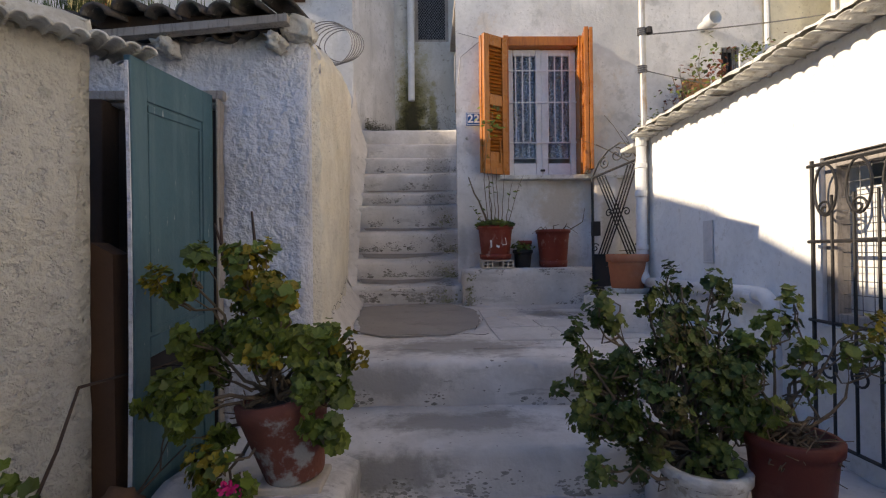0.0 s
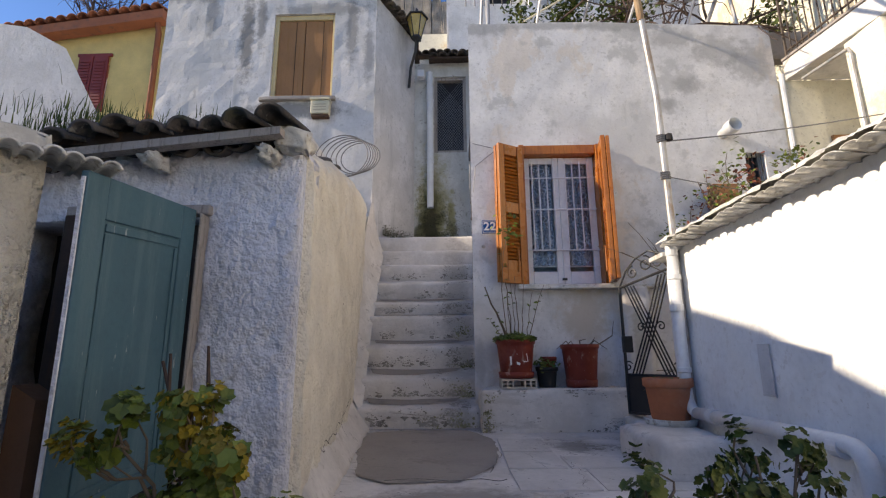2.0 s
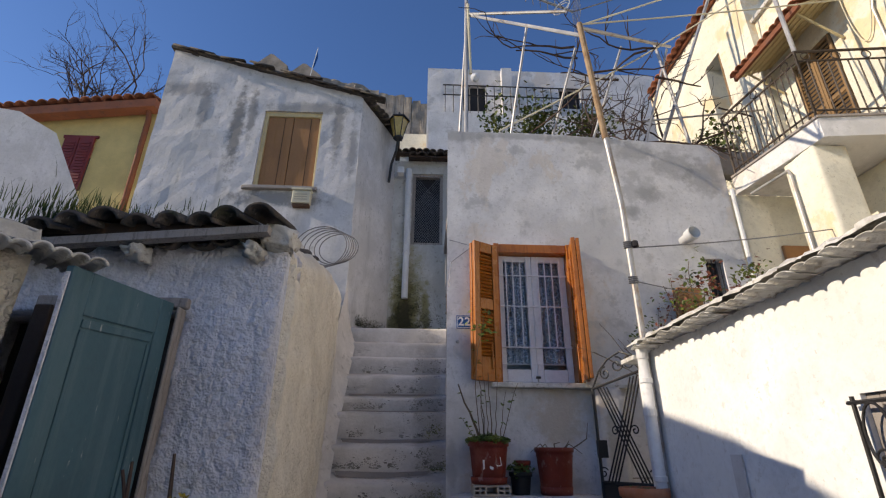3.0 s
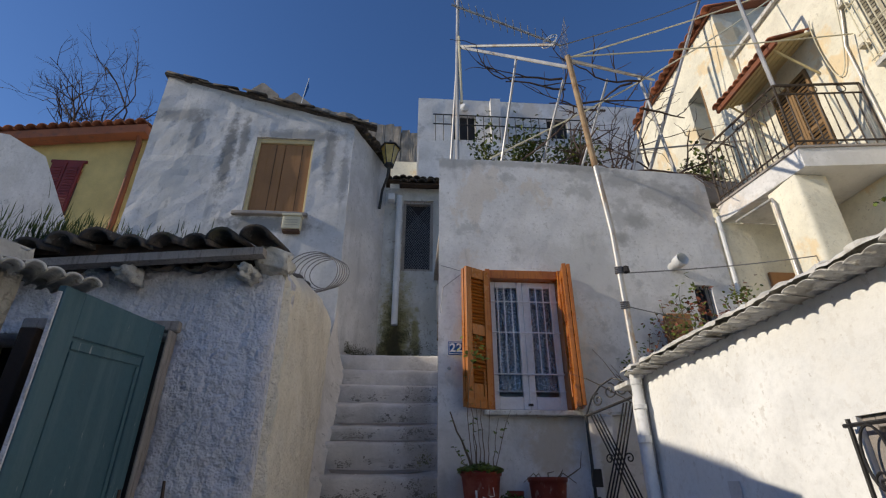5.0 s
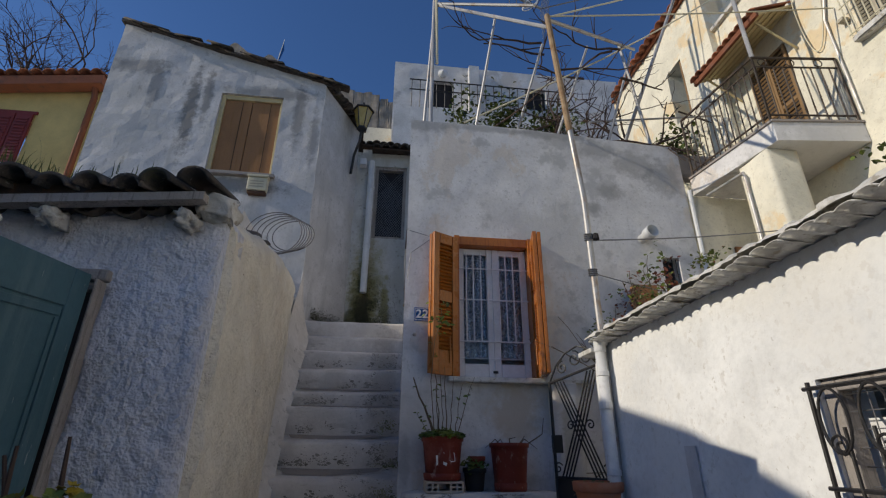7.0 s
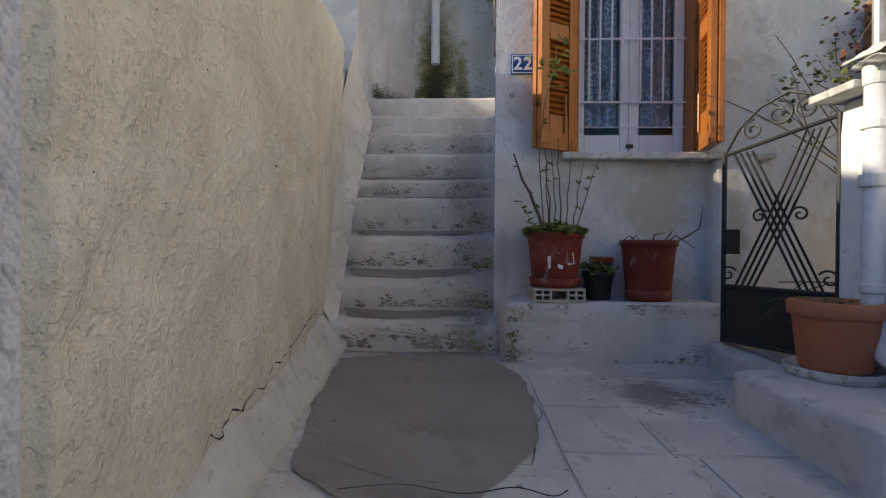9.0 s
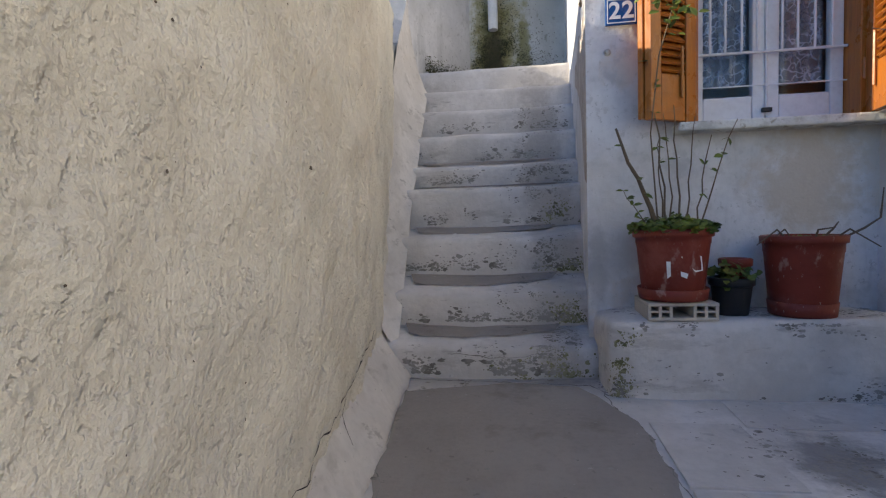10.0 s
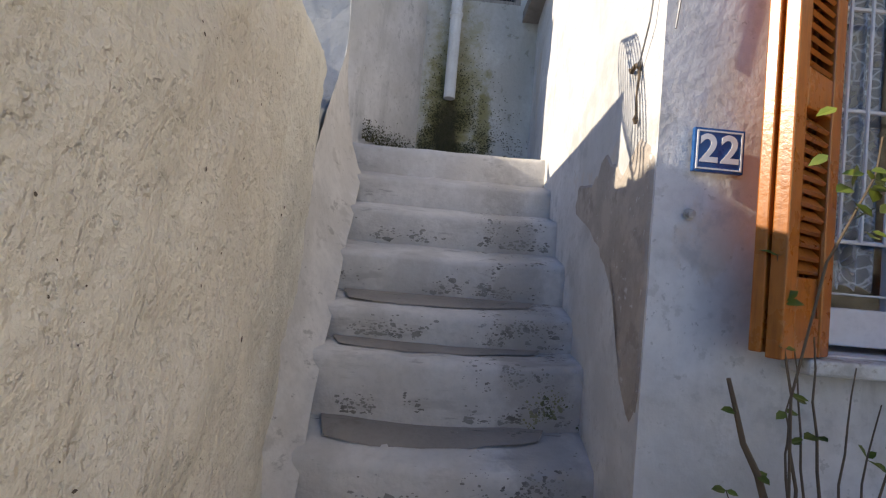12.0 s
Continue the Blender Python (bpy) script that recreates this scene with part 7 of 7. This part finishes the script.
structure("terrace_parapet", rough_block(2.25, 3.95, 4.95, 5.10, 4.70, 5.02, wob=0.01), M_CEMENT, "low grey parapet at the back of the terrace", "wall", smooth=True)

random.seed(71)
vine = empty("grape_vine", "bare leafless grape vine sprawling over the terrace", "vine")
bm = bmesh.new()
for k in range(10):
    branch(bm, (random.uniform(1.3, 2.9), 4.75 + random.uniform(0, 0.3), 4.72), (random.gauss(0.2, 0.7), random.gauss(0, 0.25), random.uniform(0.4, 1.0)), random.uniform(0.6, 1.15), 0.020, 3, None, 0.38)
for k in range(7):
    branch(bm, (random.uniform(0.8, 2.8), 4.6 + random.uniform(-0.2, 0.3), 6.0 + random.uniform(-0.3, 0.3)), (random.choice((-1, 1)), random.gauss(0, 0.2), random.gauss(-0.1, 0.2)), 0.75, 0.015, 2, None, 0.30)
branch(bm, (3.4, 4.75, 5.5), (1, 0, 0), 0.6, 0.012, 2, None, 0.3)
branch(bm, (0.5, 4.66, 4.86), (1, 0, 0.12), 1.2, 0.022, 2, None, 0.15)
branch(bm, (1.2, 4.66, 4.84), (1, 0, 0.1), 1.3, 0.022, 2, None, 0.15)
part("vine_wood", bm, M_TWIG, vine)
bm = bmesh.new()
random.seed(72)
for c, s, n in (((1.62, 6.4, 6.4), (0.30, 0.2, 0.35), 900), ((2.5, 6.6, 6.5), (0.35, 0.2, 0.30), 1000), ((0.95, 6.3, 6.3), (0.2, 0.2, 0.4), 350), ((3.75, 5.6, 5.4), (0.16, 0.25, 0.30), 700)):
    for i in range(n):
        oval_leaf(bm, (c[0] + random.gauss(0, s[0] * 0.6), c[1] + random.gauss(0, s[1]), c[2] + random.gauss(0, s[2] * 0.6)), (random.gauss(0, 1), random.gauss(0, 1), random.gauss(0, 1)), (0, -0.5, 1), random.uniform(0.05, 0.09))
tagged(part("terrace_shrubs", bm, M_LEAFDK), "dark evergreen shrubs growing on the upper terrace", "shrub", kind="stuff")
tr = empty("terrace_railing", "thin black railing of the terrace above", "railing")
for z in (8.85, 9.12):
    part("rail", tubem([(0.2, 8.6, z), (3.6, 8.6, z)], 0.015, 5), M_IRON, tr)
for i in range(18):
    part("upright", tubem([(0.25 + i * 0.18, 8.6, 8.2), (0.25 + i * 0.18, 8.6, 9.12)], 0.010, 5), M_IRON, tr)
structure("terrace_above", boxm(-0.1, 5.2, 8.5, 8.98, 4.7, 8.3), M_FACADE, "white retaining wall of the terrace above", "wall")
# sheets behind the openings, near black to stand for unlit rooms
for nm, x0, x1, z0, z1 in (("window_10", 0.68, 1.20, 8.75, 9.50), ("window_11", 2.9, 3.4, 8.9, 9.5)):
    tagged(part(nm, boxm(x0, x1, 9.12, 9.14, z0, z1), M_DARKIN), "window of the cubic house, a near-black sheet for the unlit room", "window", kind="structure")
tagged(part("gable_lamp", lathem([(0.004, 0), (0.10, 0.06), (0.11, 0.12), (0.004, 0.2)], (0, 0, 0), 12), M_PIPE), "round white lamp over the far door", "lamp").matrix_basis = pose(0.95, 8.99, 9.62, 90, 0, 0)
structure("wall_pier_above", boxm(1.55, 1.78, 8.80, 8.99, 8.31, 9.85), M_FACADE, "white pier dividing the far house front", "wall")

# cables overhead
wire("power_cable", sag((1.21, 3.25, 5.08), (6.2, 4.2, 8.6), 0.12), 0.008, M_BOXCREAM, "pale power cable slung over the terrace", "cable")
wire("power_cable", sag((0.7, 4.6, 4.95), (6.4, 4.4, 9.2), 0.25), 0.010, M_BOXCREAM, "pale power cable slung over the terrace", "cable")
wire("power_cable", sag((1.72, 4.62, 6.84), (6.4, 4.6, 9.7), 0.25), 0.008, M_WIRE, "dark power cable slung over the terrace", "cable")
wire("power_cable", sag((1.20, 3.25, 5.09), (4.04, 3.2, 5.55), 0.02), 0.007, M_BOXCREAM, "pale taut line to the cream house", "cable")
wire("house_wire", sag((0.14, 4.40, 3.52), (0.36, 4.40, 3.46), 0.0, 4) + [(0.16, 4.41, 3.30), (0.135, 4.41, 3.05)], 0.003, M_WIRE, "thin wire pinned beside the window")

# ================= tree, rock and ruins far behind =================
random.seed(81)
tree = empty("bare_tree", "bare winter tree with fine twigs behind the yellow house", "tree")
bm = bmesh.new()
tube(bm, [(-11.2, 14, 0.1), (-11.1, 14, 8.0), (-11.0, 14, 10.5)], [0.22, 0.18, 0.14], 8)
part("trunk", bm, M_TWIG, tree)
bm = bmesh.new()
for k in range(8):
    branch(bm, (-11.0 + random.gauss(0, 0.05), 14, 10.3 + random.uniform(-0.5, 0.3)), (random.gauss(0, 0.75), random.gauss(0, 0.5), 1.0), random.uniform(1.9, 2.8), 0.05, 5, None, 0.20)
part("crown", bm, M_TWIG, tree, "fine bare twigs")


def rock(u, v):
    x = -75 + 110 * u
    top = 1.12 * (min(58.6, 53.6 - 0.25 * x) - 1.6 * max(0, -33 - x) + 0.9 * noise.noise(Vector((x * 0.25, 0, 0))) + 0.5 * noise.noise(Vector((x * 0.8, 2, 0))))
    return (x, 62 + 10 * v * v, top * v)


structure("fortress_rock", sheet(rock, 120, 40, wob=1.2, freq=0.16), M_STONE, "bare brown rock of the citadel hill far behind", "hill", smooth=True)
random.seed(82)
ruin = tagged(new("fortress_wall"), "ruined stone wall on the citadel rock", "ruin", kind="structure")
for k in range(26):
    x = -34 + k * 1.35
    h = min(58.4, 53.7 - 0.25 * x) + 0.9 * noise.noise(Vector((x * 0.3, 5, 0)))
    part("wall_block", rough_block(x, x + 1.33, 63.5, 66, 44, h, wob=0.3, n=3, freq=0.8), M_STONE, ruin)
for x, h in ((-26.6, 62.6), (-21.0, 60.8)):
    part("ruin_peak", prismm([(x - 2.6, 63, 48), (x + 3.2, 63, 48), (x + 2.9, 63, h - 2.4), (x + 0.3, 63, h - 0.1), (x - 0.2, 63, h), (x - 2.3, 63, h - 2.2)], (0, 2, 0)), M_STONE, ruin)
flag = empty("flagpole", "distant flagpole with a blue and white flag", "flagpole")
part("staff", tubem([(-19.3, 61, 55), (-18.5, 61, 62.2)], 0.07, 6), M_PIPE, flag)
part("flag_cloth", prismm([(-18.5, 61, 61.6), (-18.3, 61, 60.2), (-18.7, 61, 58.2), (-19.0, 61, 58.0)], (0, 0.05, 0)), M_BLUEPLATE, flag, "limp blue and white flag")


# ================= patches on the plaster =================
def wall_patch(name, place, outline, mat, label, wob=0.03, n=90, sink=(0, 0.012, 0)):
    """A thin irregular skin on a wall. place(a, b) gives the point for wall coordinates; outline in those coordinates."""
    bm = bmesh.new()
    cx = sum(p[0] for p in outline) / len(outline)
    cz = sum(p[1] for p in outline) / len(outline)
    m = len(outline)
    ring = []
    for k in range(n):
        f = k / n * m
        i, t = int(f), f - int(f)
        a, b = outline[i], outline[(i + 1) % m]
        x, z = a[0] + (b[0] - a[0]) * t, a[1] + (b[1] - a[1]) * t
        w = wob * (noise.noise(Vector((x * 11, z * 11, 3))) + 0.7 * noise.noise(Vector((x * 31, z * 31, 3))))
        d = Vector((x - cx, z - cz)).normalized()
        ring.append((x + d.x * w, z + d.y * w))
    rings = [[bm.verts.new(Vector(place(cx + (x - cx) * s, cz + (z - cz) * s)) + Vector(sink) * d) for x, z in ring] for s, d in ((1.0, 1), (0.93, 0), (0.7, 0), (0.4, 0), (0.15, 0))]
    for a, b in zip(rings, rings[1:]):
        for k in range(n):
            bm.faces.new((a[k], a[(k + 1) % n], b[(k + 1) % n], b[k]))
    bm.faces.new(rings[-1])
    return structure(name, bm, mat, label, "plaster")


M_TAN = material("bare_tan_render", (0.43, 0.375, 0.33), 0.92, spots=[((0.52, 0.46, 0.40), 6, 0.47, 0.58, 0.7, ONE), ((0.30, 0.255, 0.22), 9, 0.55, 0.64, 0.6, ONE), ((0.66, 0.65, 0.64), 26, 0.62, 0.66, 0.8, ONE)], bump=0.4, bump_scale=60)


def side_face(y, z):
    y = max(y, 4.434)
    return (0.122 + (y - 4.432) * 0.0752 - 0.0075, y, z)


def front_face(x, z):
    return (x, HY - 0.0080, z)


wall_patch("bare_render_side", side_face, [(4.43, 2.70), (4.55, 2.80), (4.70, 2.70), (4.92, 2.84), (5.10, 2.74), (5.34, 2.78), (5.38, 2.66), (5.10, 2.56), (4.92, 2.46), (4.76, 2.34), (4.64, 2.22), (4.58, 2.02), (4.50, 1.94), (4.43, 2.02)], M_TAN, "bare tan render where the side wall's whitewash peeled", sink=(0.014, 0, 0))

# cord hanging in the passage
cord = empty("hanging_cord", "knotted dark cord hanging from a hook on the side wall", "cord")
part("cord_length", tubem([(0.126, 4.61, 3.04), (0.124, 4.60, 2.99), (0.122, 4.605, 2.93), (0.123, 4.60, 2.87), (0.120, 4.597, 2.855), (0.123, 4.60, 2.84)], [0.006, 0.004, 0.0035, 0.004, 0.009, 0.005], 6), M_STEM, cord)
part("cord_end", tubem([(0.128, 4.69, 3.05), (0.124, 4.66, 3.03), (0.124, 4.63, 3.04), (0.122, 4.60, 3.02)], [0.004, 0.009, 0.006, 0.008], 6), M_STEM, cord)
part("cord_line", tubem([(0.12, 4.60, 3.02), (0.11, 4.52, 3.12), (0.11, 4.47, 3.35)], 0.003, 5), M_WIRE, cord)

# ================= grime, moss and cracks =================
from mathutils.bvhtree import BVHTree

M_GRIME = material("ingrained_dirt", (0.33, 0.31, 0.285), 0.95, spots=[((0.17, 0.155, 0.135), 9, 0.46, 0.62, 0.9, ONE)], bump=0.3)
M_ALGAE = material("dry_green_algae", (0.30, 0.285, 0.17), 0.95, spots=[((0.11, 0.11, 0.05), 18, 0.48, 0.6, 0.8, ONE)], bump=0.3)
M_PEBBLE = material("dark_grit", (0.13, 0.105, 0.08), 0.95, bump=0.3)


def tree_of(obs):
    vs, fs = [], []
    for ob in obs:
        base = len(vs)
        vs += [ob.matrix_basis @ v.co for v in ob.data.vertices]
        fs += [[base + i for i in f.vertices] for f in ob.data.polygons]
    return BVHTree.FromPolygons(vs, fs)


def fleck(bm, p, nrm, r, long=1.0, lift=0.0022):
    """A ragged flake lying on a surface, longer along the level."""
    nrm = Vector(nrm).normalized()
    a = nrm.cross(Vector((0, 0, 1)))
    if a.length < 0.3:
        a = Vector((1, 0, 0))
    a.normalize()
    b = nrm.cross(a)
    k = random.choice((5, 6, 7))
    s = random.uniform(0, 6.28)
    vs = []
    for i in range(k):
        an = s + 6.283 * i / k
        q = r * random.uniform(0.5, 1.2)
        vs.append(bm.verts.new(p + a * (q * long * math.cos(an)) + b * (q * math.sin(an)) + nrm * lift))
    bm.faces.new(vs)


def scatter(bm, tree, starts, aim, size, long=1.0, cluster=6.0, cut=0.0, seed=0.0):
    """Flakes where a line from each start along aim meets the surface, gathered in clusters."""
    for p in starts:
        p = Vector(p)
        if noise.noise(p * cluster + Vector((seed, 0, 0))) + 0.5 * noise.noise(p * cluster * 3) < cut + random.uniform(-0.1, 0.1):
            continue
        loc, nrm, idx, d = tree.ray_cast(p, Vector(aim), 1.2)
        if loc is None:
            continue
        if nrm.dot(Vector(aim)) > 0:
            nrm = -nrm
        fleck(bm, loc, nrm, 0.62 * size * random.lognormvariate(0, 0.55), long)


def crack(bm, tree, pts, aim, width, jag=0.010, lift=0.0026):
    """A jagged hairline laid on the surface under the points."""
    pts = [Vector(p) for p in pts]
    rows = []
    for a, b in zip(pts, pts[1:]):
        n = max(3, int((b - a).length / 0.018))
        for i in range(n):
            p = a.lerp(b, i / n)
            w = Vector((noise.noise(p * 17), noise.noise(p * 17 + Vector((9, 0, 0))), noise.noise(p * 17 + Vector((0, 7, 0))))) * jag * 2
            loc, nrm, idx, d = tree.ray_cast(p + w, Vector(aim), 1.2)
            if loc is None:
                continue
            if nrm.dot(Vector(aim)) > 0:
                nrm = -nrm
            rows.append((loc + nrm * lift, nrm))
    last = None
    for i, (p, nrm) in enumerate(rows):
        q = rows[min(i + 1, len(rows) - 1)][0] - rows[max(i - 1, 0)][0]
        side = q.cross(nrm)
        if side.length < 1e-6:
            continue
        side = side.normalized() * width * (0.25 + abs(noise.noise(p * 30)) * 1.6) * (0.3 if i in (0, len(rows) - 1) else 1)
        cur = (bm.verts.new(p + side), bm.verts.new(p - side))
        if last and (p - last[2]).length < 0.08:
            bm.faces.new((last[0], last[1], cur[1], cur[0]))
        last = (*cur, p)


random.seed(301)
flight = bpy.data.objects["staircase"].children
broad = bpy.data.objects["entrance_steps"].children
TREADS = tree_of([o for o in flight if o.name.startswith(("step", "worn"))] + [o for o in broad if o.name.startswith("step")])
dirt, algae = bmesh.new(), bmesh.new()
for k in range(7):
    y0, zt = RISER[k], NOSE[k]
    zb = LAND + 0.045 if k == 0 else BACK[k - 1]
    x0, x1 = stair_left(y0) + 0.04, stair_right(y0) - 0.01
    far = 1.0 / (1 + 0.28 * k)
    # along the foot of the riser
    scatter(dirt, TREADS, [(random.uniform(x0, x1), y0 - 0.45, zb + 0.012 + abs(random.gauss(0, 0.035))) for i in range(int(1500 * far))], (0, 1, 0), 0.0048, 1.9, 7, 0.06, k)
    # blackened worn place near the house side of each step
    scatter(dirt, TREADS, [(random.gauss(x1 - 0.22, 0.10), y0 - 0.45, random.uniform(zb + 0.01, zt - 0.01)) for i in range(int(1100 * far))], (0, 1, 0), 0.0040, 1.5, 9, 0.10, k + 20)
    # treads
    scatter(dirt, TREADS, [(random.uniform(x1 - 0.42, x1), random.uniform(y0, RISER[k + 1]), zt + 0.5) for i in range(int(700 * far))], (0, 0, -1), 0.0050, 1.6, 8, 0.12, k + 40)
    if k < 4:
        scatter(algae, TREADS, [(random.gauss(x1 - 0.07, 0.06), y0 - 0.45, zb + abs(random.gauss(0.01, 0.06))) for i in range(442)], (0, 1, 0), 0.0055, 1.0, 8, 0.0, k + 60)
scatter(algae, TREADS, [(random.gauss(-0.20, 0.09), 3.9, 1.0 + abs(random.gauss(0.03, 0.06))) for i in range(442)], (0, 1, 0), 0.006, 1.3, 8, 0.0, 90)
for ys, xa, xb, zz in ((2.26, -0.60, 1.2, 0.98), (1.88, -0.6, 1.2, 0.79), (1.48, -0.5, 1.2, 0.60)):
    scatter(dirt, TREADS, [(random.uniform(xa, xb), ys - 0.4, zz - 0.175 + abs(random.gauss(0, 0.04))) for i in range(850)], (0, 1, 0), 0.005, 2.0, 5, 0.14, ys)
    scatter(dirt, TREADS, [(random.uniform(xa, xb), random.uniform(ys, ys + 0.35), zz + 0.4) for i in range(714)], (0, 0, -1), 0.0045, 1.6, 5, 0.18, ys + 3)
scatter(dirt, TREADS, [(random.uniform(-0.8, 0.4), 4.12 + random.uniform(0, 0.22), 1.5) for i in range(1190)], (0, 0, -1), 0.0055, 1.8, 6, 0.05, 7)
crack(dirt, TREADS, [(-0.80, 4.28, 1.4), (-0.45, 4.27, 1.4), (-0.15, 4.25, 1.4), (0.10, 4.24, 1.4), (0.16, 4.10, 1.4)], (0, 0, -1), 0.0055)
for k in range(5):
    crack(dirt, TREADS, [(stair_left(RISER[k + 1]) + 0.10, RISER[k + 1] - 0.045, NOSE[k] + 0.5), (-0.45, RISER[k + 1] - 0.075, NOSE[k] + 0.5), (stair_right(RISER[k + 1]) - 0.03, RISER[k + 1] - 0.045, NOSE[k] + 0.5)], (0, 0, -1), 0.0030, 0.006)
crack(dirt, TREADS, [(-0.55, 3.8, 1.16), (-0.30, 3.8, 1.13), (-0.05, 3.8, 1.10), (0.06, 3.8, 1.07)], (0, 1, 0), 0.0022)
crack(dirt, TREADS, [(-0.30, 3.8, 1.13), (-0.18, 3.8, 1.15), (0.02, 3.8, 1.14)], (0, 1, 0), 0.0018)
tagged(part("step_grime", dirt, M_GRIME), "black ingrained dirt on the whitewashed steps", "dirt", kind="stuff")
tagged(part("step_algae", algae, M_ALGAE), "greenish algae at the corners of the steps", "algae", kind="stuff")

# the landing: cracks round the cement and between the flags
LANDING = tree_of([o for o in bpy.data.objects if o.name.startswith(("cement_patch", "flag")) and o.type == 'MESH'] + [o for o in broad if o.name.startswith("step")])
lines = bmesh.new()
for run, w in (([(-0.72, 3.80), (-0.66, 3.45), (-0.50, 2.96), (-0.22, 2.80), (0.10, 2.88)], 0.003), ([(0.13, 4.15), (0.21, 3.75), (0.21, 3.30), (0.12, 2.92)], 0.004),
               ([(-0.62, 3.05), (-0.30, 3.00), (0.0, 2.93), (0.16, 2.95)], 0.0025), ([(-0.86, 3.95), (-0.84, 3.60), (-0.80, 3.30), (-0.72, 3.0), (-0.66, 2.7)], 0.0030), ([(-0.84, 3.62), (-0.76, 3.52), (-0.72, 3.46)], 0.0025),
               ([(0.36, 3.42), (0.40, 3.2), (0.46, 3.0)], 0.002), ([(-0.4, 2.6), (-0.1, 2.52), (0.3, 2.55)], 0.002), ([(0.55, 2.62), (0.60, 3.0), (0.56, 3.4)], 0.002)):
    crack(lines, LANDING, [(x, y, 1.3) for x, y in run], (0, 0, -1), w, 0.014)
scatter(lines, LANDING, [(random.gauss(0.78, 0.16), random.gauss(3.62, 0.13), 1.3) for i in range(1190)], (0, 0, -1), 0.006, 1.4, 6, 0.0, 11)
scatter(lines, LANDING, [(random.uniform(-0.8, 1.2), random.uniform(2.4, 4.1), 1.3) for i in range(1530)], (0, 0, -1), 0.0035, 1.4, 4, 0.12, 12)
scatter(lines, LANDING, [(random.gauss(-0.80, 0.05), random.uniform(2.5, 4.2), 1.3) for i in range(850)], (0, 0, -1), 0.0045, 1.2, 5, 0.02, 13)
tagged(part("landing_cracks", lines, M_GRIME), "dark hairline cracks and dirt across the landing", "cracks", kind="stuff")

# the ledge under the window
LEDGE = tree_of([bpy.data.objects["window_ledge"]])
stain, green = bmesh.new(), bmesh.new()
scatter(stain, LEDGE, [(random.uniform(0.17, 1.3), 3.9, 1.345 - abs(random.gauss(0, 0.02))) for i in range(765)], (0, 1, 0), 0.0045, 1.8, 8, 0.05)
scatter(stain, LEDGE, [(random.uniform(0.17, 1.3), 3.9, 1.04 + abs(random.gauss(0, 0.05))) for i in range(765)], (0, 1, 0), 0.0045, 1.8, 6, 0.08, 4)
scatter(stain, LEDGE, [(random.uniform(0.2, 1.3), random.uniform(4.2, 4.42), 1.7) for i in range(1190)], (0, 0, -1), 0.006, 1.5, 7, -0.05, 5)
scatter(green, LEDGE, [(random.gauss(0.19, 0.03), 3.9, random.uniform(1.02, 1.33)) for i in range(714)], (0, 1, 0), 0.005, 0.8, 7, -0.1, 6)
tagged(part("ledge_dirt", stain, M_GRIME), "dirt and spilt soil on the plinth", "dirt", kind="stuff")
tagged(part("ledge_algae", green, M_ALGAE), "green algae at the corner of the plinth", "algae", kind="stuff")

# grit and pits in the roughcast walls
SIDE = tree_of([bpy.data.objects["wall_shed_side"]])
grit = bmesh.new()
scatter(grit, SIDE, [(0.2, random.uniform(2.2, 4.7), random.uniform(0.9, 3.1)) for i in range(900)], (-1, 0, 0), 0.0024, 1.2, 5, 0.10)
scatter(grit, SIDE, [(0.2, random.uniform(2.3, 4.7), random.uniform(0.9, 2.9)) for i in range(60)], (-1, 0, 0), 0.0028, 1.0, 5, -0.2, 3)
FOOT = tree_of([bpy.data.objects["wall_shed_side"], bpy.data.objects["kerb_slope"]])
foot = bmesh.new()
crack(foot, FOOT, [(0.0, 4.10, 1.30), (0.0, 3.75, 1.27), (0.0, 3.50, 1.23), (0.0, 3.20, 1.22), (0.0, 2.95, 1.18), (0.0, 2.60, 1.16)], (-1, 0, 0), 0.0032, 0.013)
crack(foot, FOOT, [(0.0, 3.55, 1.24), (0.0, 3.45, 1.16), (0.0, 3.40, 1.10)], (-1, 0, 0), 0.003, 0.012)
tagged(part("plaster_crack", foot, M_DARKIN), "dark jagged crack along the foot of the shed wall", "crack", kind="stuff")
tagged(part("wall_grit", grit, M_PEBBLE), "dark grit and pinholes in the cream roughcast", "grit", kind="stuff")
LANE = tree_of([bpy.data.objects["wall_lane_left"]])
grit = bmesh.new()
scatter(grit, LANE, [(0.4, random.uniform(0.2, 1.6), random.uniform(0.5, 2.1)) for i in range(700)], (-1, 0.0, 0), 0.0045, 1.2, 5, 0.05)
crack(grit, LANE, [(0.0, 1.20, 1.85), (0.0, 1.16, 1.70), (0.0, 1.18, 1.55), (0.0, 1.13, 1.40)], (-1, 0, 0), 0.004, 0.02)
crack(grit, LANE, [(0.0, 0.95, 1.75), (0.0, 0.90, 1.6), (0.0, 0.80, 1.5)], (-1, 0, 0), 0.003, 0.02)
tagged(part("lane_wall_grit", grit, M_PEBBLE), "dark grit and a crack in the lane wall", "grit", kind="stuff")
